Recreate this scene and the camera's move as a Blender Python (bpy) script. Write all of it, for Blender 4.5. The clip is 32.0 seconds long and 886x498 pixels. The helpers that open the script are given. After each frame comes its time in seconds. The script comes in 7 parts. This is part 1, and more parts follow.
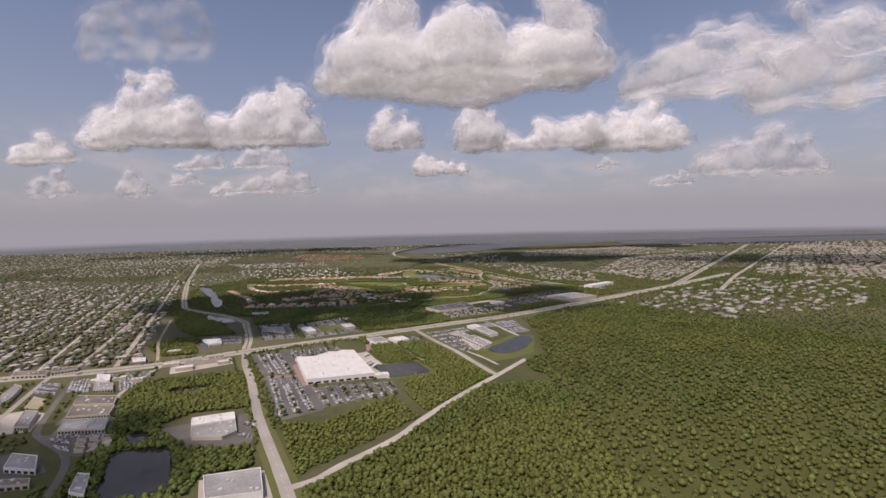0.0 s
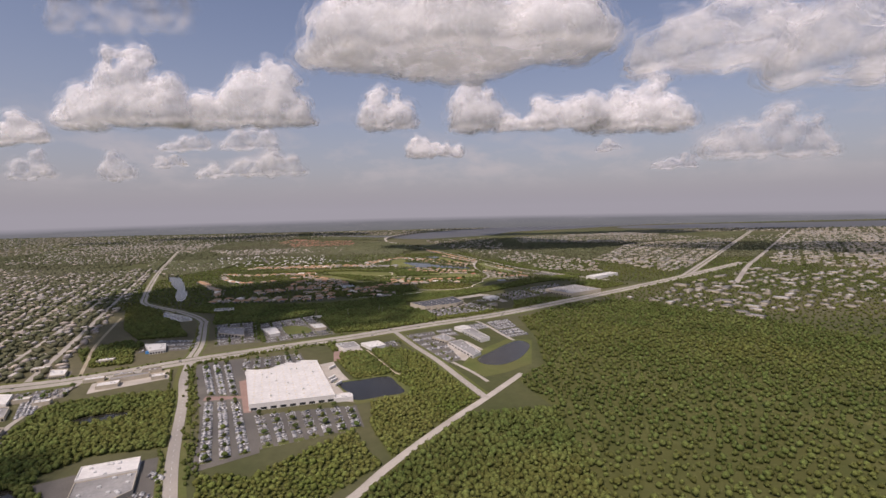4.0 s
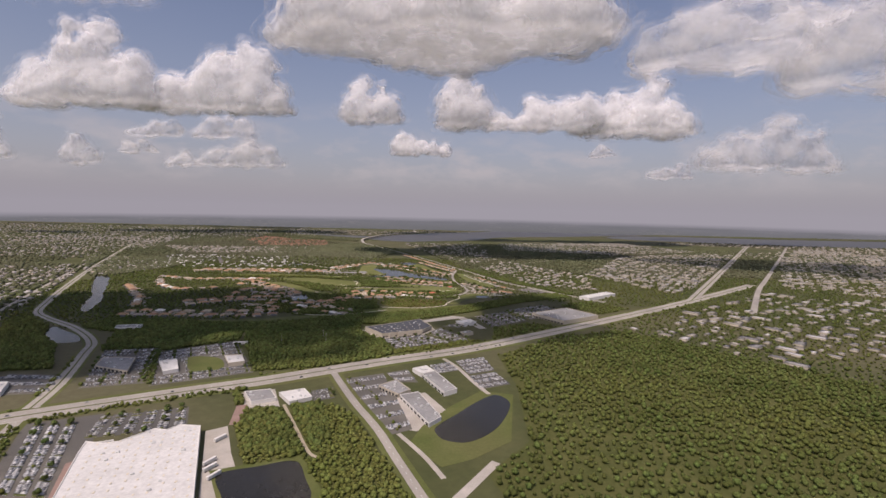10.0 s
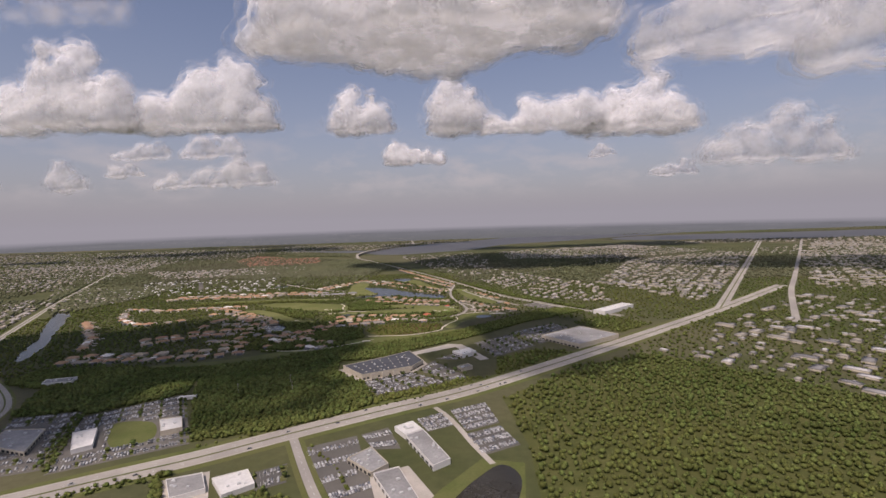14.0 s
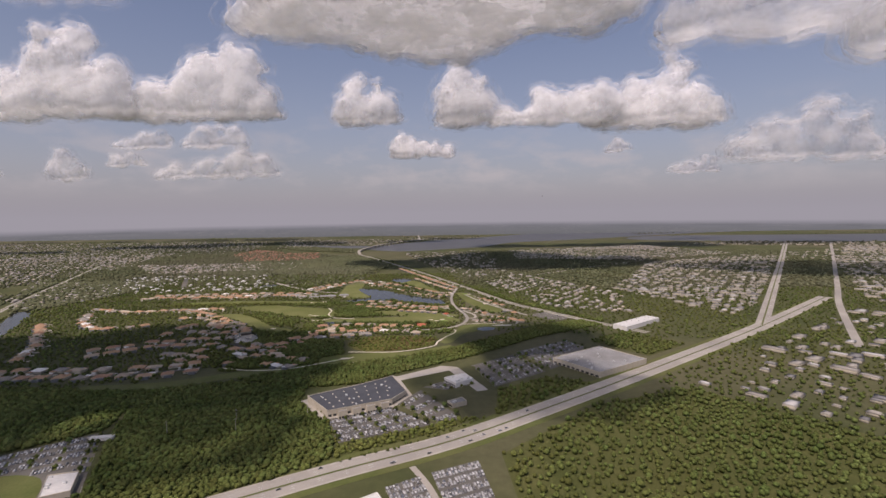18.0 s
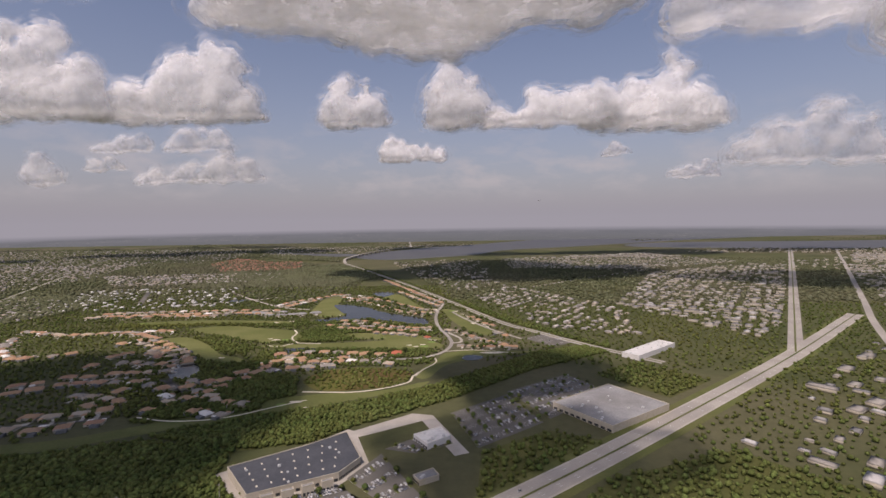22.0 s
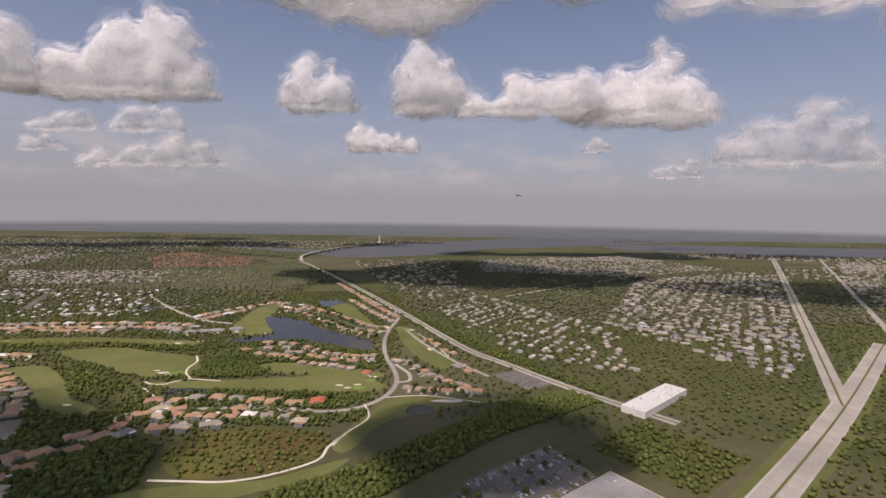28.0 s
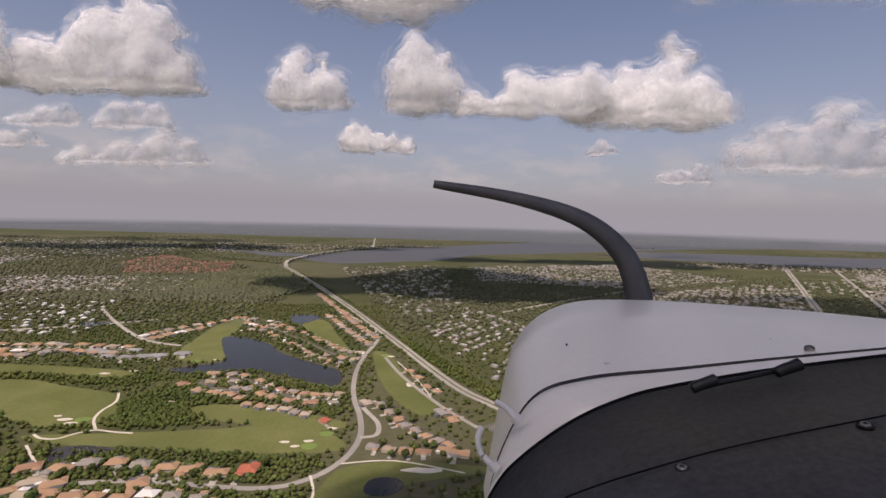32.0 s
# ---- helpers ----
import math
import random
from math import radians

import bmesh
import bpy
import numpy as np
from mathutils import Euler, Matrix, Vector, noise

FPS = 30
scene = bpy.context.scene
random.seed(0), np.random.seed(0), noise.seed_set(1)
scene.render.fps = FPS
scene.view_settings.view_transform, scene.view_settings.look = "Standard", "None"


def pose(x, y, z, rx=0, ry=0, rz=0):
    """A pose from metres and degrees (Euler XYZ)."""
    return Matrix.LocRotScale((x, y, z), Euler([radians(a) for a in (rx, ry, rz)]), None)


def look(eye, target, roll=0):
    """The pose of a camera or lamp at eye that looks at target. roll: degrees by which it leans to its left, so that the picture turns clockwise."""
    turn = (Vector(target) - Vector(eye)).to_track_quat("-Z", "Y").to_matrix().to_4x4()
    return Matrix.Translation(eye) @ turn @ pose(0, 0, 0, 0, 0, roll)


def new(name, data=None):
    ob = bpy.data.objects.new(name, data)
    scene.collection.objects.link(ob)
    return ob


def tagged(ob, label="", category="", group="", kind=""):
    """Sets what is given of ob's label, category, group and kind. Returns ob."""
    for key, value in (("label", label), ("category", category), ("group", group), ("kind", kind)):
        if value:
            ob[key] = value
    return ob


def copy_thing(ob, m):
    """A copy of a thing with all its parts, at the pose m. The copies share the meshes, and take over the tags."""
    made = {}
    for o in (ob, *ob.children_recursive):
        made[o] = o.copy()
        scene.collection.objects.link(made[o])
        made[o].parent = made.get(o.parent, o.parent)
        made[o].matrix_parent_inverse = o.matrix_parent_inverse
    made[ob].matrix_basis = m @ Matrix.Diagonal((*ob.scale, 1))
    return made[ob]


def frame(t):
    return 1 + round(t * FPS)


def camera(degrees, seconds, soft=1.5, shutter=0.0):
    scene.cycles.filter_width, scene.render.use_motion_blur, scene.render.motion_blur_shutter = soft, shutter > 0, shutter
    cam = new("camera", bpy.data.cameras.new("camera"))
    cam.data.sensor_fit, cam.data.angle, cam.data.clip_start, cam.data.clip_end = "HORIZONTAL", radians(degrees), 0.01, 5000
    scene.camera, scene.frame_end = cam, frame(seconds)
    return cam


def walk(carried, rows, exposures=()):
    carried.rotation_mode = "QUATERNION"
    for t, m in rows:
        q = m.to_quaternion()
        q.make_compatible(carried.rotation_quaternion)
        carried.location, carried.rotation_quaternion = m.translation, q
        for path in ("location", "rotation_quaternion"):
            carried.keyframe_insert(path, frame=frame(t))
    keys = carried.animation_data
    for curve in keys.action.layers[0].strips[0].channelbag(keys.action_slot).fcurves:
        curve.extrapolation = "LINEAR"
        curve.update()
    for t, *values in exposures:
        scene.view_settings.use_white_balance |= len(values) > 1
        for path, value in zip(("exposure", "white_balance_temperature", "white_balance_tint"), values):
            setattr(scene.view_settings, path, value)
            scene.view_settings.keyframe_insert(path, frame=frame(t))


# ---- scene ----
cam = camera(86.0, 32.0, soft=1.5)
PATH = [
    (0, (-91.4, -567.2, 224.2), (-93.9, -467.4, 218.8), -1.42),
    (0.5, (-88.9, -549.9, 224.5), (-90.7, -450.1, 218.7), -0.49),
    (1, (-86.3, -532.5, 224.8), (-87.9, -432.7, 218.8), 0.47),
    (1.5, (-83.8, -515.2, 225.1), (-85.3, -415.4, 218.7), -1.04),
    (2, (-81.2, -497.8, 225.4), (-83.3, -398.0, 219.1), -3.08),
    (2.5, (-78.5, -480.4, 225.7), (-82.3, -380.6, 219.4), -2.98),
    (3, (-75.9, -462.9, 226.0), (-80.8, -363.2, 219.6), -1.15),
    (3.5, (-73.2, -445.4, 226.3), (-76.8, -345.8, 218.1), -1.14),
    (5.5, (-62.4, -375.2, 227.5), (-60.9, -275.7, 218.3), -1.30),
    (6, (-59.6, -357.6, 227.8), (-58.9, -258.0, 219.3), -1.42),
    (6.5, (-56.8, -340.0, 228.1), (-56.5, -240.3, 220.1), -1.82),
    (7, (-54.0, -322.3, 228.3), (-54.1, -222.6, 220.8), -0.94),
    (7.5, (-51.2, -304.6, 228.6), (-51.7, -204.9, 221.5), -1.92),
    (8, (-48.3, -286.9, 228.9), (-49.2, -187.1, 222.1), -1.61),
    (8.5, (-45.5, -269.2, 229.2), (-46.5, -169.4, 222.2), 0.35),
    (9, (-42.6, -251.4, 229.5), (-43.0, -151.7, 222.1), 1.84),
    (9.5, (-39.7, -233.6, 229.8), (-39.2, -133.9, 221.8), 1.82),
    (10, (-36.7, -215.8, 230.1), (-35.8, -116.1, 221.6), 1.26),
    (10.5, (-33.8, -197.9, 230.4), (-33.0, -98.3, 221.8), 1.82),
    (11, (-30.8, -180.1, 230.7), (-30.2, -80.4, 222.1), 2.62),
    (11.5, (-27.8, -162.2, 231.0), (-27.5, -62.6, 222.2), 0.59),
    (12, (-24.8, -144.2, 231.3), (-25.8, -44.6, 222.6), -4.12),
    (12.5, (-21.8, -126.3, 231.6), (-24.1, -26.7, 223.5), -5.33),
    (13, (-18.7, -108.3, 232.0), (-21.2, -8.6, 224.5), -3.34),
    (13.5, (-15.7, -90.3, 232.3), (-16.7, 9.4, 225.2), -3.16),
    (14, (-12.6, -72.3, 232.6), (-12.2, 27.5, 226.0), -1.80),
    (14.5, (-9.4, -54.3, 232.9), (-8.9, 45.5, 226.9), -0.44),
    (16.5, (3.2, 18.1, 234.4), (1.7, 117.9, 227.8), -0.39),
    (17, (6.4, 36.3, 234.7), (4.6, 136.1, 228.0), -0.76),
    (17.5, (9.6, 54.5, 235.1), (7.7, 154.2, 228.1), -0.95),
    (18, (12.9, 72.7, 235.5), (11.2, 172.4, 227.9), -0.80),
    (18.5, (16.1, 91.0, 235.9), (15.2, 190.7, 228.1), -1.29),
    (19, (19.4, 109.2, 236.3), (18.8, 209.0, 229.6), -0.77),
    (19.5, (22.7, 127.5, 236.7), (22.4, 227.3, 230.1), -1.54),
    (20, (26.1, 145.9, 237.2), (25.2, 245.7, 231.1), -1.08),
    (20.5, (29.4, 164.2, 237.6), (28.3, 264.0, 231.3), -1.46),
    (21, (32.8, 182.6, 238.1), (31.5, 282.4, 231.8), -1.23),
    (21.5, (36.1, 201.0, 238.6), (35.0, 300.8, 232.2), -1.02),
    (22, (39.5, 219.4, 239.0), (38.8, 319.2, 232.6), -0.86),
    (22.5, (43.0, 237.9, 239.5), (42.5, 337.6, 232.6), 0.29),
    (23, (46.4, 256.3, 240.0), (46.4, 356.1, 233.3), -0.05),
    (23.5, (49.9, 274.9, 240.6), (50.2, 374.7, 234.4), -0.95),
    (24, (53.3, 293.4, 241.1), (53.9, 393.2, 235.3), -1.96),
    (24.5, (56.8, 312.0, 241.7), (57.3, 411.8, 236.5), -1.48),
    (25, (60.4, 330.6, 242.3), (60.9, 430.4, 237.2), -0.66),
    (25.5, (63.9, 349.2, 242.9), (64.9, 449.0, 237.1), -1.31),
    (27.5, (78.3, 424.0, 245.4), (81.9, 523.6, 238.0), 0.68),
    (28, (81.9, 442.7, 246.1), (86.3, 542.4, 238.6), 0.87),
    (28.5, (85.6, 461.5, 246.8), (89.9, 561.2, 239.1), -0.15),
    (29, (89.3, 480.4, 247.6), (92.8, 580.0, 239.6), -0.56),
    (29.5, (93.0, 499.2, 248.3), (95.9, 598.9, 240.2), -1.43),
    (30, (96.7, 518.1, 249.1), (99.3, 617.8, 241.6), -1.95),
    (30.5, (100.4, 537.1, 249.9), (103.4, 636.8, 242.8), -1.28),
    (31, (104.2, 556.0, 250.7), (107.6, 655.8, 244.0), -0.16),
    (31.5, (108.0, 575.0, 251.6), (112.1, 674.7, 244.7), 1.30),
    (32, (111.8, 594.1, 252.5), (116.3, 693.7, 245.6), 1.55),
]
walk(cam, [(t, look(eye, target, roll)) for t, eye, target, roll in PATH],
     exposures=[(0, 0.03, 6720, 24), (20, -0.03, 6720, 24), (32, 0.02, 6850, 24)])

# ---- sky and sun ----
SUN_EL, SUN_AZ = radians(58), radians(-150)     # azimuth from +y, clockwise: behind and to the left
SUN_WAY = Vector((math.sin(SUN_AZ) * math.cos(SUN_EL), math.cos(SUN_AZ) * math.cos(SUN_EL), math.sin(SUN_EL)))


def link(nt, a, ao, b, bi):
    nt.links.new(a.outputs[ao], b.inputs[bi])


def node(nt, kind, **values):
    n = nt.nodes.new(kind)
    for key, value in values.items():
        if key in n.inputs:
            n.inputs[key].default_value = value
        else:
            setattr(n, key, value)
    return n


def maths(nt, op, a, b=None, clamp=False):
    n = nt.nodes.new("ShaderNodeMath")
    n.operation, n.use_clamp = op, clamp
    for i, v in enumerate((a, b)):
        if v is None:
            continue
        if isinstance(v, (int, float)):
            n.inputs[i].default_value = v
        else:
            nt.links.new(v, n.inputs[i])
    return n.outputs[0]


def mixed(nt, fac, a, b, blend="MIX"):
    n = nt.nodes.new("ShaderNodeMix")
    n.data_type, n.blend_type = "RGBA", blend
    for i, v in ((0, fac), (6, a), (7, b)):
        if isinstance(v, (int, float)):
            n.inputs[i].default_value = v
        elif isinstance(v, tuple):
            n.inputs[i].default_value = (*v, 1)[:4]
        else:
            nt.links.new(v, n.inputs[i])
    return n.outputs[2]


world = bpy.data.worlds.new("sky")
scene.world = world
world.use_nodes = True
nt = world.node_tree
nt.nodes.clear()
sky = node(nt, "ShaderNodeTexSky", sky_type="NISHITA", sun_disc=False, sun_elevation=SUN_EL, sun_rotation=SUN_AZ,
           altitude=200.0, air_density=1.0, dust_density=2.0, ozone_density=1.5)
coord = node(nt, "ShaderNodeTexCoord")
sep = node(nt, "ShaderNodeSeparateXYZ")
link(nt, coord, "Generated", sep, 0)
up = sep.outputs[2]
SKY_GAIN = 0.099
base = mixed(nt, 1.0, sky.outputs[0], (SKY_GAIN, SKY_GAIN, SKY_GAIN), "MULTIPLY")
# distant hazy air over the horizon
haze_fac = maths(nt, "POWER", 2.718, maths(nt, "MULTIPLY", maths(nt, "MAXIMUM", up, 0.0), -5.2))
base = mixed(nt, maths(nt, "MULTIPLY", haze_fac, 0.97), base, (0.33, 0.338, 0.372))
# far small cumulus low over the horizon
wide = node(nt, "ShaderNodeMapping")
wide.inputs["Scale"].default_value = (1, 1, 2.4)
link(nt, coord, "Generated", wide, 0)
puffs = node(nt, "ShaderNodeTexNoise", Scale=9.0, Detail=7.0, Roughness=0.6)
link(nt, wide, 0, puffs, 0)
puff = maths(nt, "MULTIPLY", maths(nt, "SUBTRACT", puffs.outputs[0], 0.47), 5.0, clamp=True)
band = maths(nt, "MULTIPLY", maths(nt, "MULTIPLY", maths(nt, "SUBTRACT", up, 0.03), 22.0, clamp=True),
             maths(nt, "SUBTRACT", 1.0, maths(nt, "MULTIPLY", maths(nt, "SUBTRACT", up, 0.10), 9.0, clamp=True), clamp=True))
base = mixed(nt, maths(nt, "MULTIPLY", maths(nt, "MULTIPLY", puff, band), 0.5), base, (0.50, 0.485, 0.48))
# ground too far to build: woods, water, pale towns, haze mixed into the colours
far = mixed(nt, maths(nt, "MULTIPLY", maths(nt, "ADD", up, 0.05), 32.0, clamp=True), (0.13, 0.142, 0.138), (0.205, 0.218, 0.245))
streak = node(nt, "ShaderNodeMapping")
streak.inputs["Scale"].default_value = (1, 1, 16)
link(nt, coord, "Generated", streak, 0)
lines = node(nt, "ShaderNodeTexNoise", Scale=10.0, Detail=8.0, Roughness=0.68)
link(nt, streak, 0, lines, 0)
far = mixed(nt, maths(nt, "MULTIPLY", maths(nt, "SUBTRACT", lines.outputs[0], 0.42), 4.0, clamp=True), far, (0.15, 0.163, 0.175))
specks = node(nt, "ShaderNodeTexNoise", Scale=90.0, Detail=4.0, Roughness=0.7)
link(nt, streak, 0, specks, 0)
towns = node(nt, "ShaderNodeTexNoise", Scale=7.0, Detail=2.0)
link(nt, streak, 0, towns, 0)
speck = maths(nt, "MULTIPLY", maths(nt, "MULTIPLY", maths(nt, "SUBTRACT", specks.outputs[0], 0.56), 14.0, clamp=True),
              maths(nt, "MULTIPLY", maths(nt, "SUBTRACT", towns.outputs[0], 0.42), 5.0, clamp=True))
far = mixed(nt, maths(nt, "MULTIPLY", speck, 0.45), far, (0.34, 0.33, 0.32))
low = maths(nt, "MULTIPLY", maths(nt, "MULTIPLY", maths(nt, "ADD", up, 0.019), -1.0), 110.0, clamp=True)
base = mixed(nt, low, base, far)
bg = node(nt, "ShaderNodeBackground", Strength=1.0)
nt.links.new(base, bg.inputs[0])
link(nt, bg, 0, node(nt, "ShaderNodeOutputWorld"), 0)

sun = new("sun", bpy.data.lights.new("sun", "SUN"))
sun.data.energy, sun.data.angle, sun.data.color = 3.3, radians(0.53), (1.0, 0.93, 0.83)
sun.matrix_world = look((0, 0, 0), tuple(-SUN_WAY))


# ---- materials ----
def material(name, a, b, scale=0.2, rough=0.9, c=None, fine=3.0, bump=0.0, metal=0.0, spread=0.0, spec=0.3, ramp=None, island=False, grain=0.56):
    """Two tones mixed by coarse and fine noise, in metres; spread: how far pieces differ; ramp: colours picked piece by piece."""
    m = bpy.data.materials.new(name)
    m.use_nodes = True
    t = m.node_tree
    p = t.nodes["Principled BSDF"]
    geo = node(t, "ShaderNodeNewGeometry")
    n1 = node(t, "ShaderNodeTexNoise", Scale=scale, Detail=4.0, Roughness=0.6)
    n2 = node(t, "ShaderNodeTexNoise", Scale=fine, Detail=3.0, Roughness=0.65)
    link(t, geo, "Position", n1, 0)
    link(t, geo, "Position", n2, 0)
    f = maths(t, "MULTIPLY", maths(t, "SUBTRACT", n1.outputs[0], 0.36), 3.4, clamp=True)
    col = mixed(t, f, a, b)
    if c:
        n3 = node(t, "ShaderNodeTexNoise", Scale=scale * 0.23, Detail=3.0)
        link(t, geo, "Position", n3, 0)
        col = mixed(t, maths(t, "MULTIPLY", maths(t, "SUBTRACT", n3.outputs[0], 0.45), 5.0, clamp=True), col, c)
    if ramp or spread:
        if island:
            rnd = geo.outputs["Random Per Island"]
        else:
            rnd = node(t, "ShaderNodeObjectInfo").outputs["Random"]
        if ramp:
            r = node(t, "ShaderNodeValToRGB")
            r.color_ramp.interpolation = "CONSTANT"
            for i, colour in enumerate(ramp):
                e = r.color_ramp.elements[i] if i < 2 else r.color_ramp.elements.new(0.5)
                e.position = i / len(ramp)
                e.color = (*colour, 1)
            t.links.new(rnd, r.inputs[0])
            col = mixed(t, 0.78, col, r.outputs[0])
        if spread:
            v = maths(t, "ADD", 1.0 - spread, maths(t, "MULTIPLY", rnd, 2 * spread))
            hsv = node(t, "ShaderNodeHueSaturation")
            t.links.new(v, hsv.inputs["Value"])
            t.links.new(maths(t, "ADD", 0.5 - spread * 0.06, maths(t, "MULTIPLY", rnd, spread * 0.12)), hsv.inputs["Hue"])
            t.links.new(col, hsv.inputs["Color"])
            col = hsv.outputs[0]
    g = maths(t, "ADD", 1.0 - grain / 2, maths(t, "MULTIPLY", n2.outputs[0], grain))
    grey = node(t, "ShaderNodeCombineColor")
    for i in range(3):
        t.links.new(g, grey.inputs[i])
    col = mixed(t, 1.0, col, grey.outputs[0], "MULTIPLY")
    t.links.new(col, p.inputs["Base Color"])
    p.inputs["Roughness"].default_value, p.inputs["Metallic"].default_value = rough, metal
    p.inputs["Specular IOR Level"].default_value = spec
    if bump:
        bm_ = node(t, "ShaderNodeBump", Strength=bump, Distance=0.3)
        t.links.new(n2.outputs[0], bm_.inputs["Height"])
        link(t, bm_, 0, p, "Normal")
    return m


GROUND = material("open_ground", (0.065, 0.076, 0.030), (0.100, 0.102, 0.046), 0.006, c=(0.125, 0.115, 0.068), fine=0.09, spec=0.1)
SCRUB = material("scrub_ground", (0.070, 0.082, 0.026), (0.110, 0.112, 0.040), 0.03, c=(0.085, 0.090, 0.030), fine=0.5, spec=0.1)
LAWN = material("mown_grass", (0.095, 0.115, 0.035), (0.130, 0.140, 0.050), 0.03, fine=0.35, spec=0.1, c=(0.125, 0.125, 0.05))
BROWNROOF = material("brown_roof", (0.155, 0.135, 0.115), (0.21, 0.185, 0.155), 0.05, fine=0.4, c=(0.125, 0.115, 0.10))
FAIRWAY = material("fairway_grass", (0.135, 0.150, 0.048), (0.175, 0.180, 0.068), 0.02, fine=0.25, spec=0.1, c=(0.115, 0.130, 0.042))
GREEN = material("putting_green", (0.16, 0.24, 0.06), (0.19, 0.26, 0.07), 0.05, fine=0.5, spec=0.1)
MARSH = material("marsh_grass", (0.125, 0.082, 0.036), (0.090, 0.100, 0.028), 0.025, c=(0.135, 0.135, 0.036), fine=0.4, spec=0.1, grain=1.2)
SAND = material("bunker_sand", (0.62, 0.56, 0.45), (0.70, 0.64, 0.52), 0.1, spec=0.1)
DIRT = material("bare_soil", (0.34, 0.29, 0.21), (0.42, 0.37, 0.28), 0.05, c=(0.30, 0.27, 0.18), fine=0.6, spec=0.1)
ROAD = material("pale_asphalt", (0.33, 0.305, 0.265), (0.40, 0.37, 0.32), 0.03, fine=0.8, c=(0.29, 0.27, 0.24))
LANE = material("lane_paint", (0.72, 0.72, 0.68), (0.6, 0.6, 0.56), 0.4)
LOT = material("lot_asphalt", (0.120, 0.112, 0.097), (0.160, 0.149, 0.128), 0.03, fine=0.6, c=(0.10, 0.096, 0.088))
CONCRETE = material("concrete", (0.40, 0.37, 0.32), (0.48, 0.44, 0.385), 0.06, fine=0.8, c=(0.35, 0.32, 0.27))
BRICKROAD = material("red_paving", (0.26, 0.175, 0.145), (0.31, 0.215, 0.18), 0.1)
WHITEROOF = material("white_roof_membrane", (0.64, 0.63, 0.60), (0.57, 0.56, 0.53), 0.05, fine=0.3)
GREYROOF = material("grey_roof_membrane", (0.25, 0.25, 0.245), (0.34, 0.335, 0.32), 0.05, fine=0.4, c=(0.20, 0.195, 0.185))
DARKROOF = material("dark_roof_membrane", (0.060, 0.065, 0.075), (0.080, 0.085, 0.095), 0.05, fine=0.4)
STUCCO = material("cream_stucco", (0.44, 0.39, 0.30), (0.50, 0.45, 0.36), 0.15)
WHITEWALL = material("white_wall", (0.66, 0.64, 0.60), (0.72, 0.70, 0.66), 0.15)
GLASS = material("dark_glazing", (0.025, 0.03, 0.035), (0.04, 0.045, 0.05), 0.3, rough=0.08, spec=0.6)
STEEL = material("painted_steel", (0.55, 0.55, 0.54), (0.62, 0.62, 0.6), 0.3, rough=0.45, metal=0.2)
BLUEAWN = material("blue_canopy", (0.05, 0.20, 0.42), (0.06, 0.24, 0.48), 0.3, rough=0.6)
TILE = material("roof_tile", (0.30, 0.21, 0.145), (0.34, 0.245, 0.175), 0.3, fine=1.2, bump=0.3,
                ramp=((0.42, 0.355, 0.25), (0.40, 0.235, 0.135), (0.32, 0.30, 0.255), (0.42, 0.29, 0.175), (0.48, 0.42, 0.32), (0.28, 0.275, 0.25),
                      (0.44, 0.37, 0.265), (0.37, 0.215, 0.125), (0.52, 0.47, 0.38), (0.36, 0.27, 0.185), (0.32, 0.31, 0.285), (0.43, 0.335, 0.22), (0.70, 0.69, 0.65), (0.39, 0.30, 0.21)), spread=0.16)
SCREEN = material("pool_screen", (0.10, 0.105, 0.105), (0.14, 0.145, 0.14), 0.4, rough=0.7, fine=1.5)
REDTILE = material("red_roof_tile", (0.46, 0.15, 0.085), (0.40, 0.12, 0.07), 0.3, fine=1.2, bump=0.3)
FARTILE = material("far_roof", (0.40, 0.36, 0.31), (0.46, 0.41, 0.36), 0.1, fine=0.4, island=True, spread=0.1,
                   ramp=((0.46, 0.43, 0.39), (0.34, 0.30, 0.26), (0.55, 0.52, 0.48), (0.30, 0.285, 0.27), (0.42, 0.35, 0.28), (0.66, 0.64, 0.61)))
TOWNROOF = material("town_roof", (0.34, 0.325, 0.30), (0.28, 0.27, 0.255), 0.1, fine=0.4, island=True, spread=0.2,
                    ramp=((0.26, 0.255, 0.24), (0.36, 0.345, 0.32), (0.20, 0.195, 0.19), (0.58, 0.56, 0.53), (0.30, 0.27, 0.23), (0.17, 0.168, 0.165), (0.40, 0.385, 0.36), (0.24, 0.23, 0.22)))
REDFAR = material("far_red_roof", (0.36, 0.17, 0.11), (0.30, 0.14, 0.10), 0.1, fine=0.4, island=True, spread=0.15)
WHITEFAR = material("far_white_roof", (0.72, 0.70, 0.67), (0.6, 0.59, 0.56), 0.1, fine=0.4, island=True, spread=0.15)
TRUNK = material("bark", (0.13, 0.10, 0.075), (0.18, 0.14, 0.10), 0.8)
LEAF = material("broadleaf_foliage", (0.056, 0.080, 0.022), (0.095, 0.118, 0.034), 0.25, fine=1.1, spread=0.30, bump=0.5, spec=0.15, grain=1.7)
WOOD = material("forest_foliage", (0.074, 0.098, 0.026), (0.115, 0.135, 0.040), 0.012, fine=0.8, spread=0.30, island=True, bump=0.5, spec=0.1, c=(0.120, 0.130, 0.036), grain=1.7)
# distance haze put into the base colour: paler and greyer than WOOD
FARWOOD = material("hazed_far_foliage", (0.095, 0.105, 0.055), (0.125, 0.130, 0.070), 0.006, fine=0.2, spread=0.2, island=True, spec=0.1, c=(0.115, 0.115, 0.070))
BUSH = material("scrub_foliage", (0.098, 0.122, 0.028), (0.140, 0.150, 0.042), 0.015, fine=0.8, spread=0.28, island=True, bump=0.5, spec=0.1, c=(0.150, 0.155, 0.046), grain=1.7)
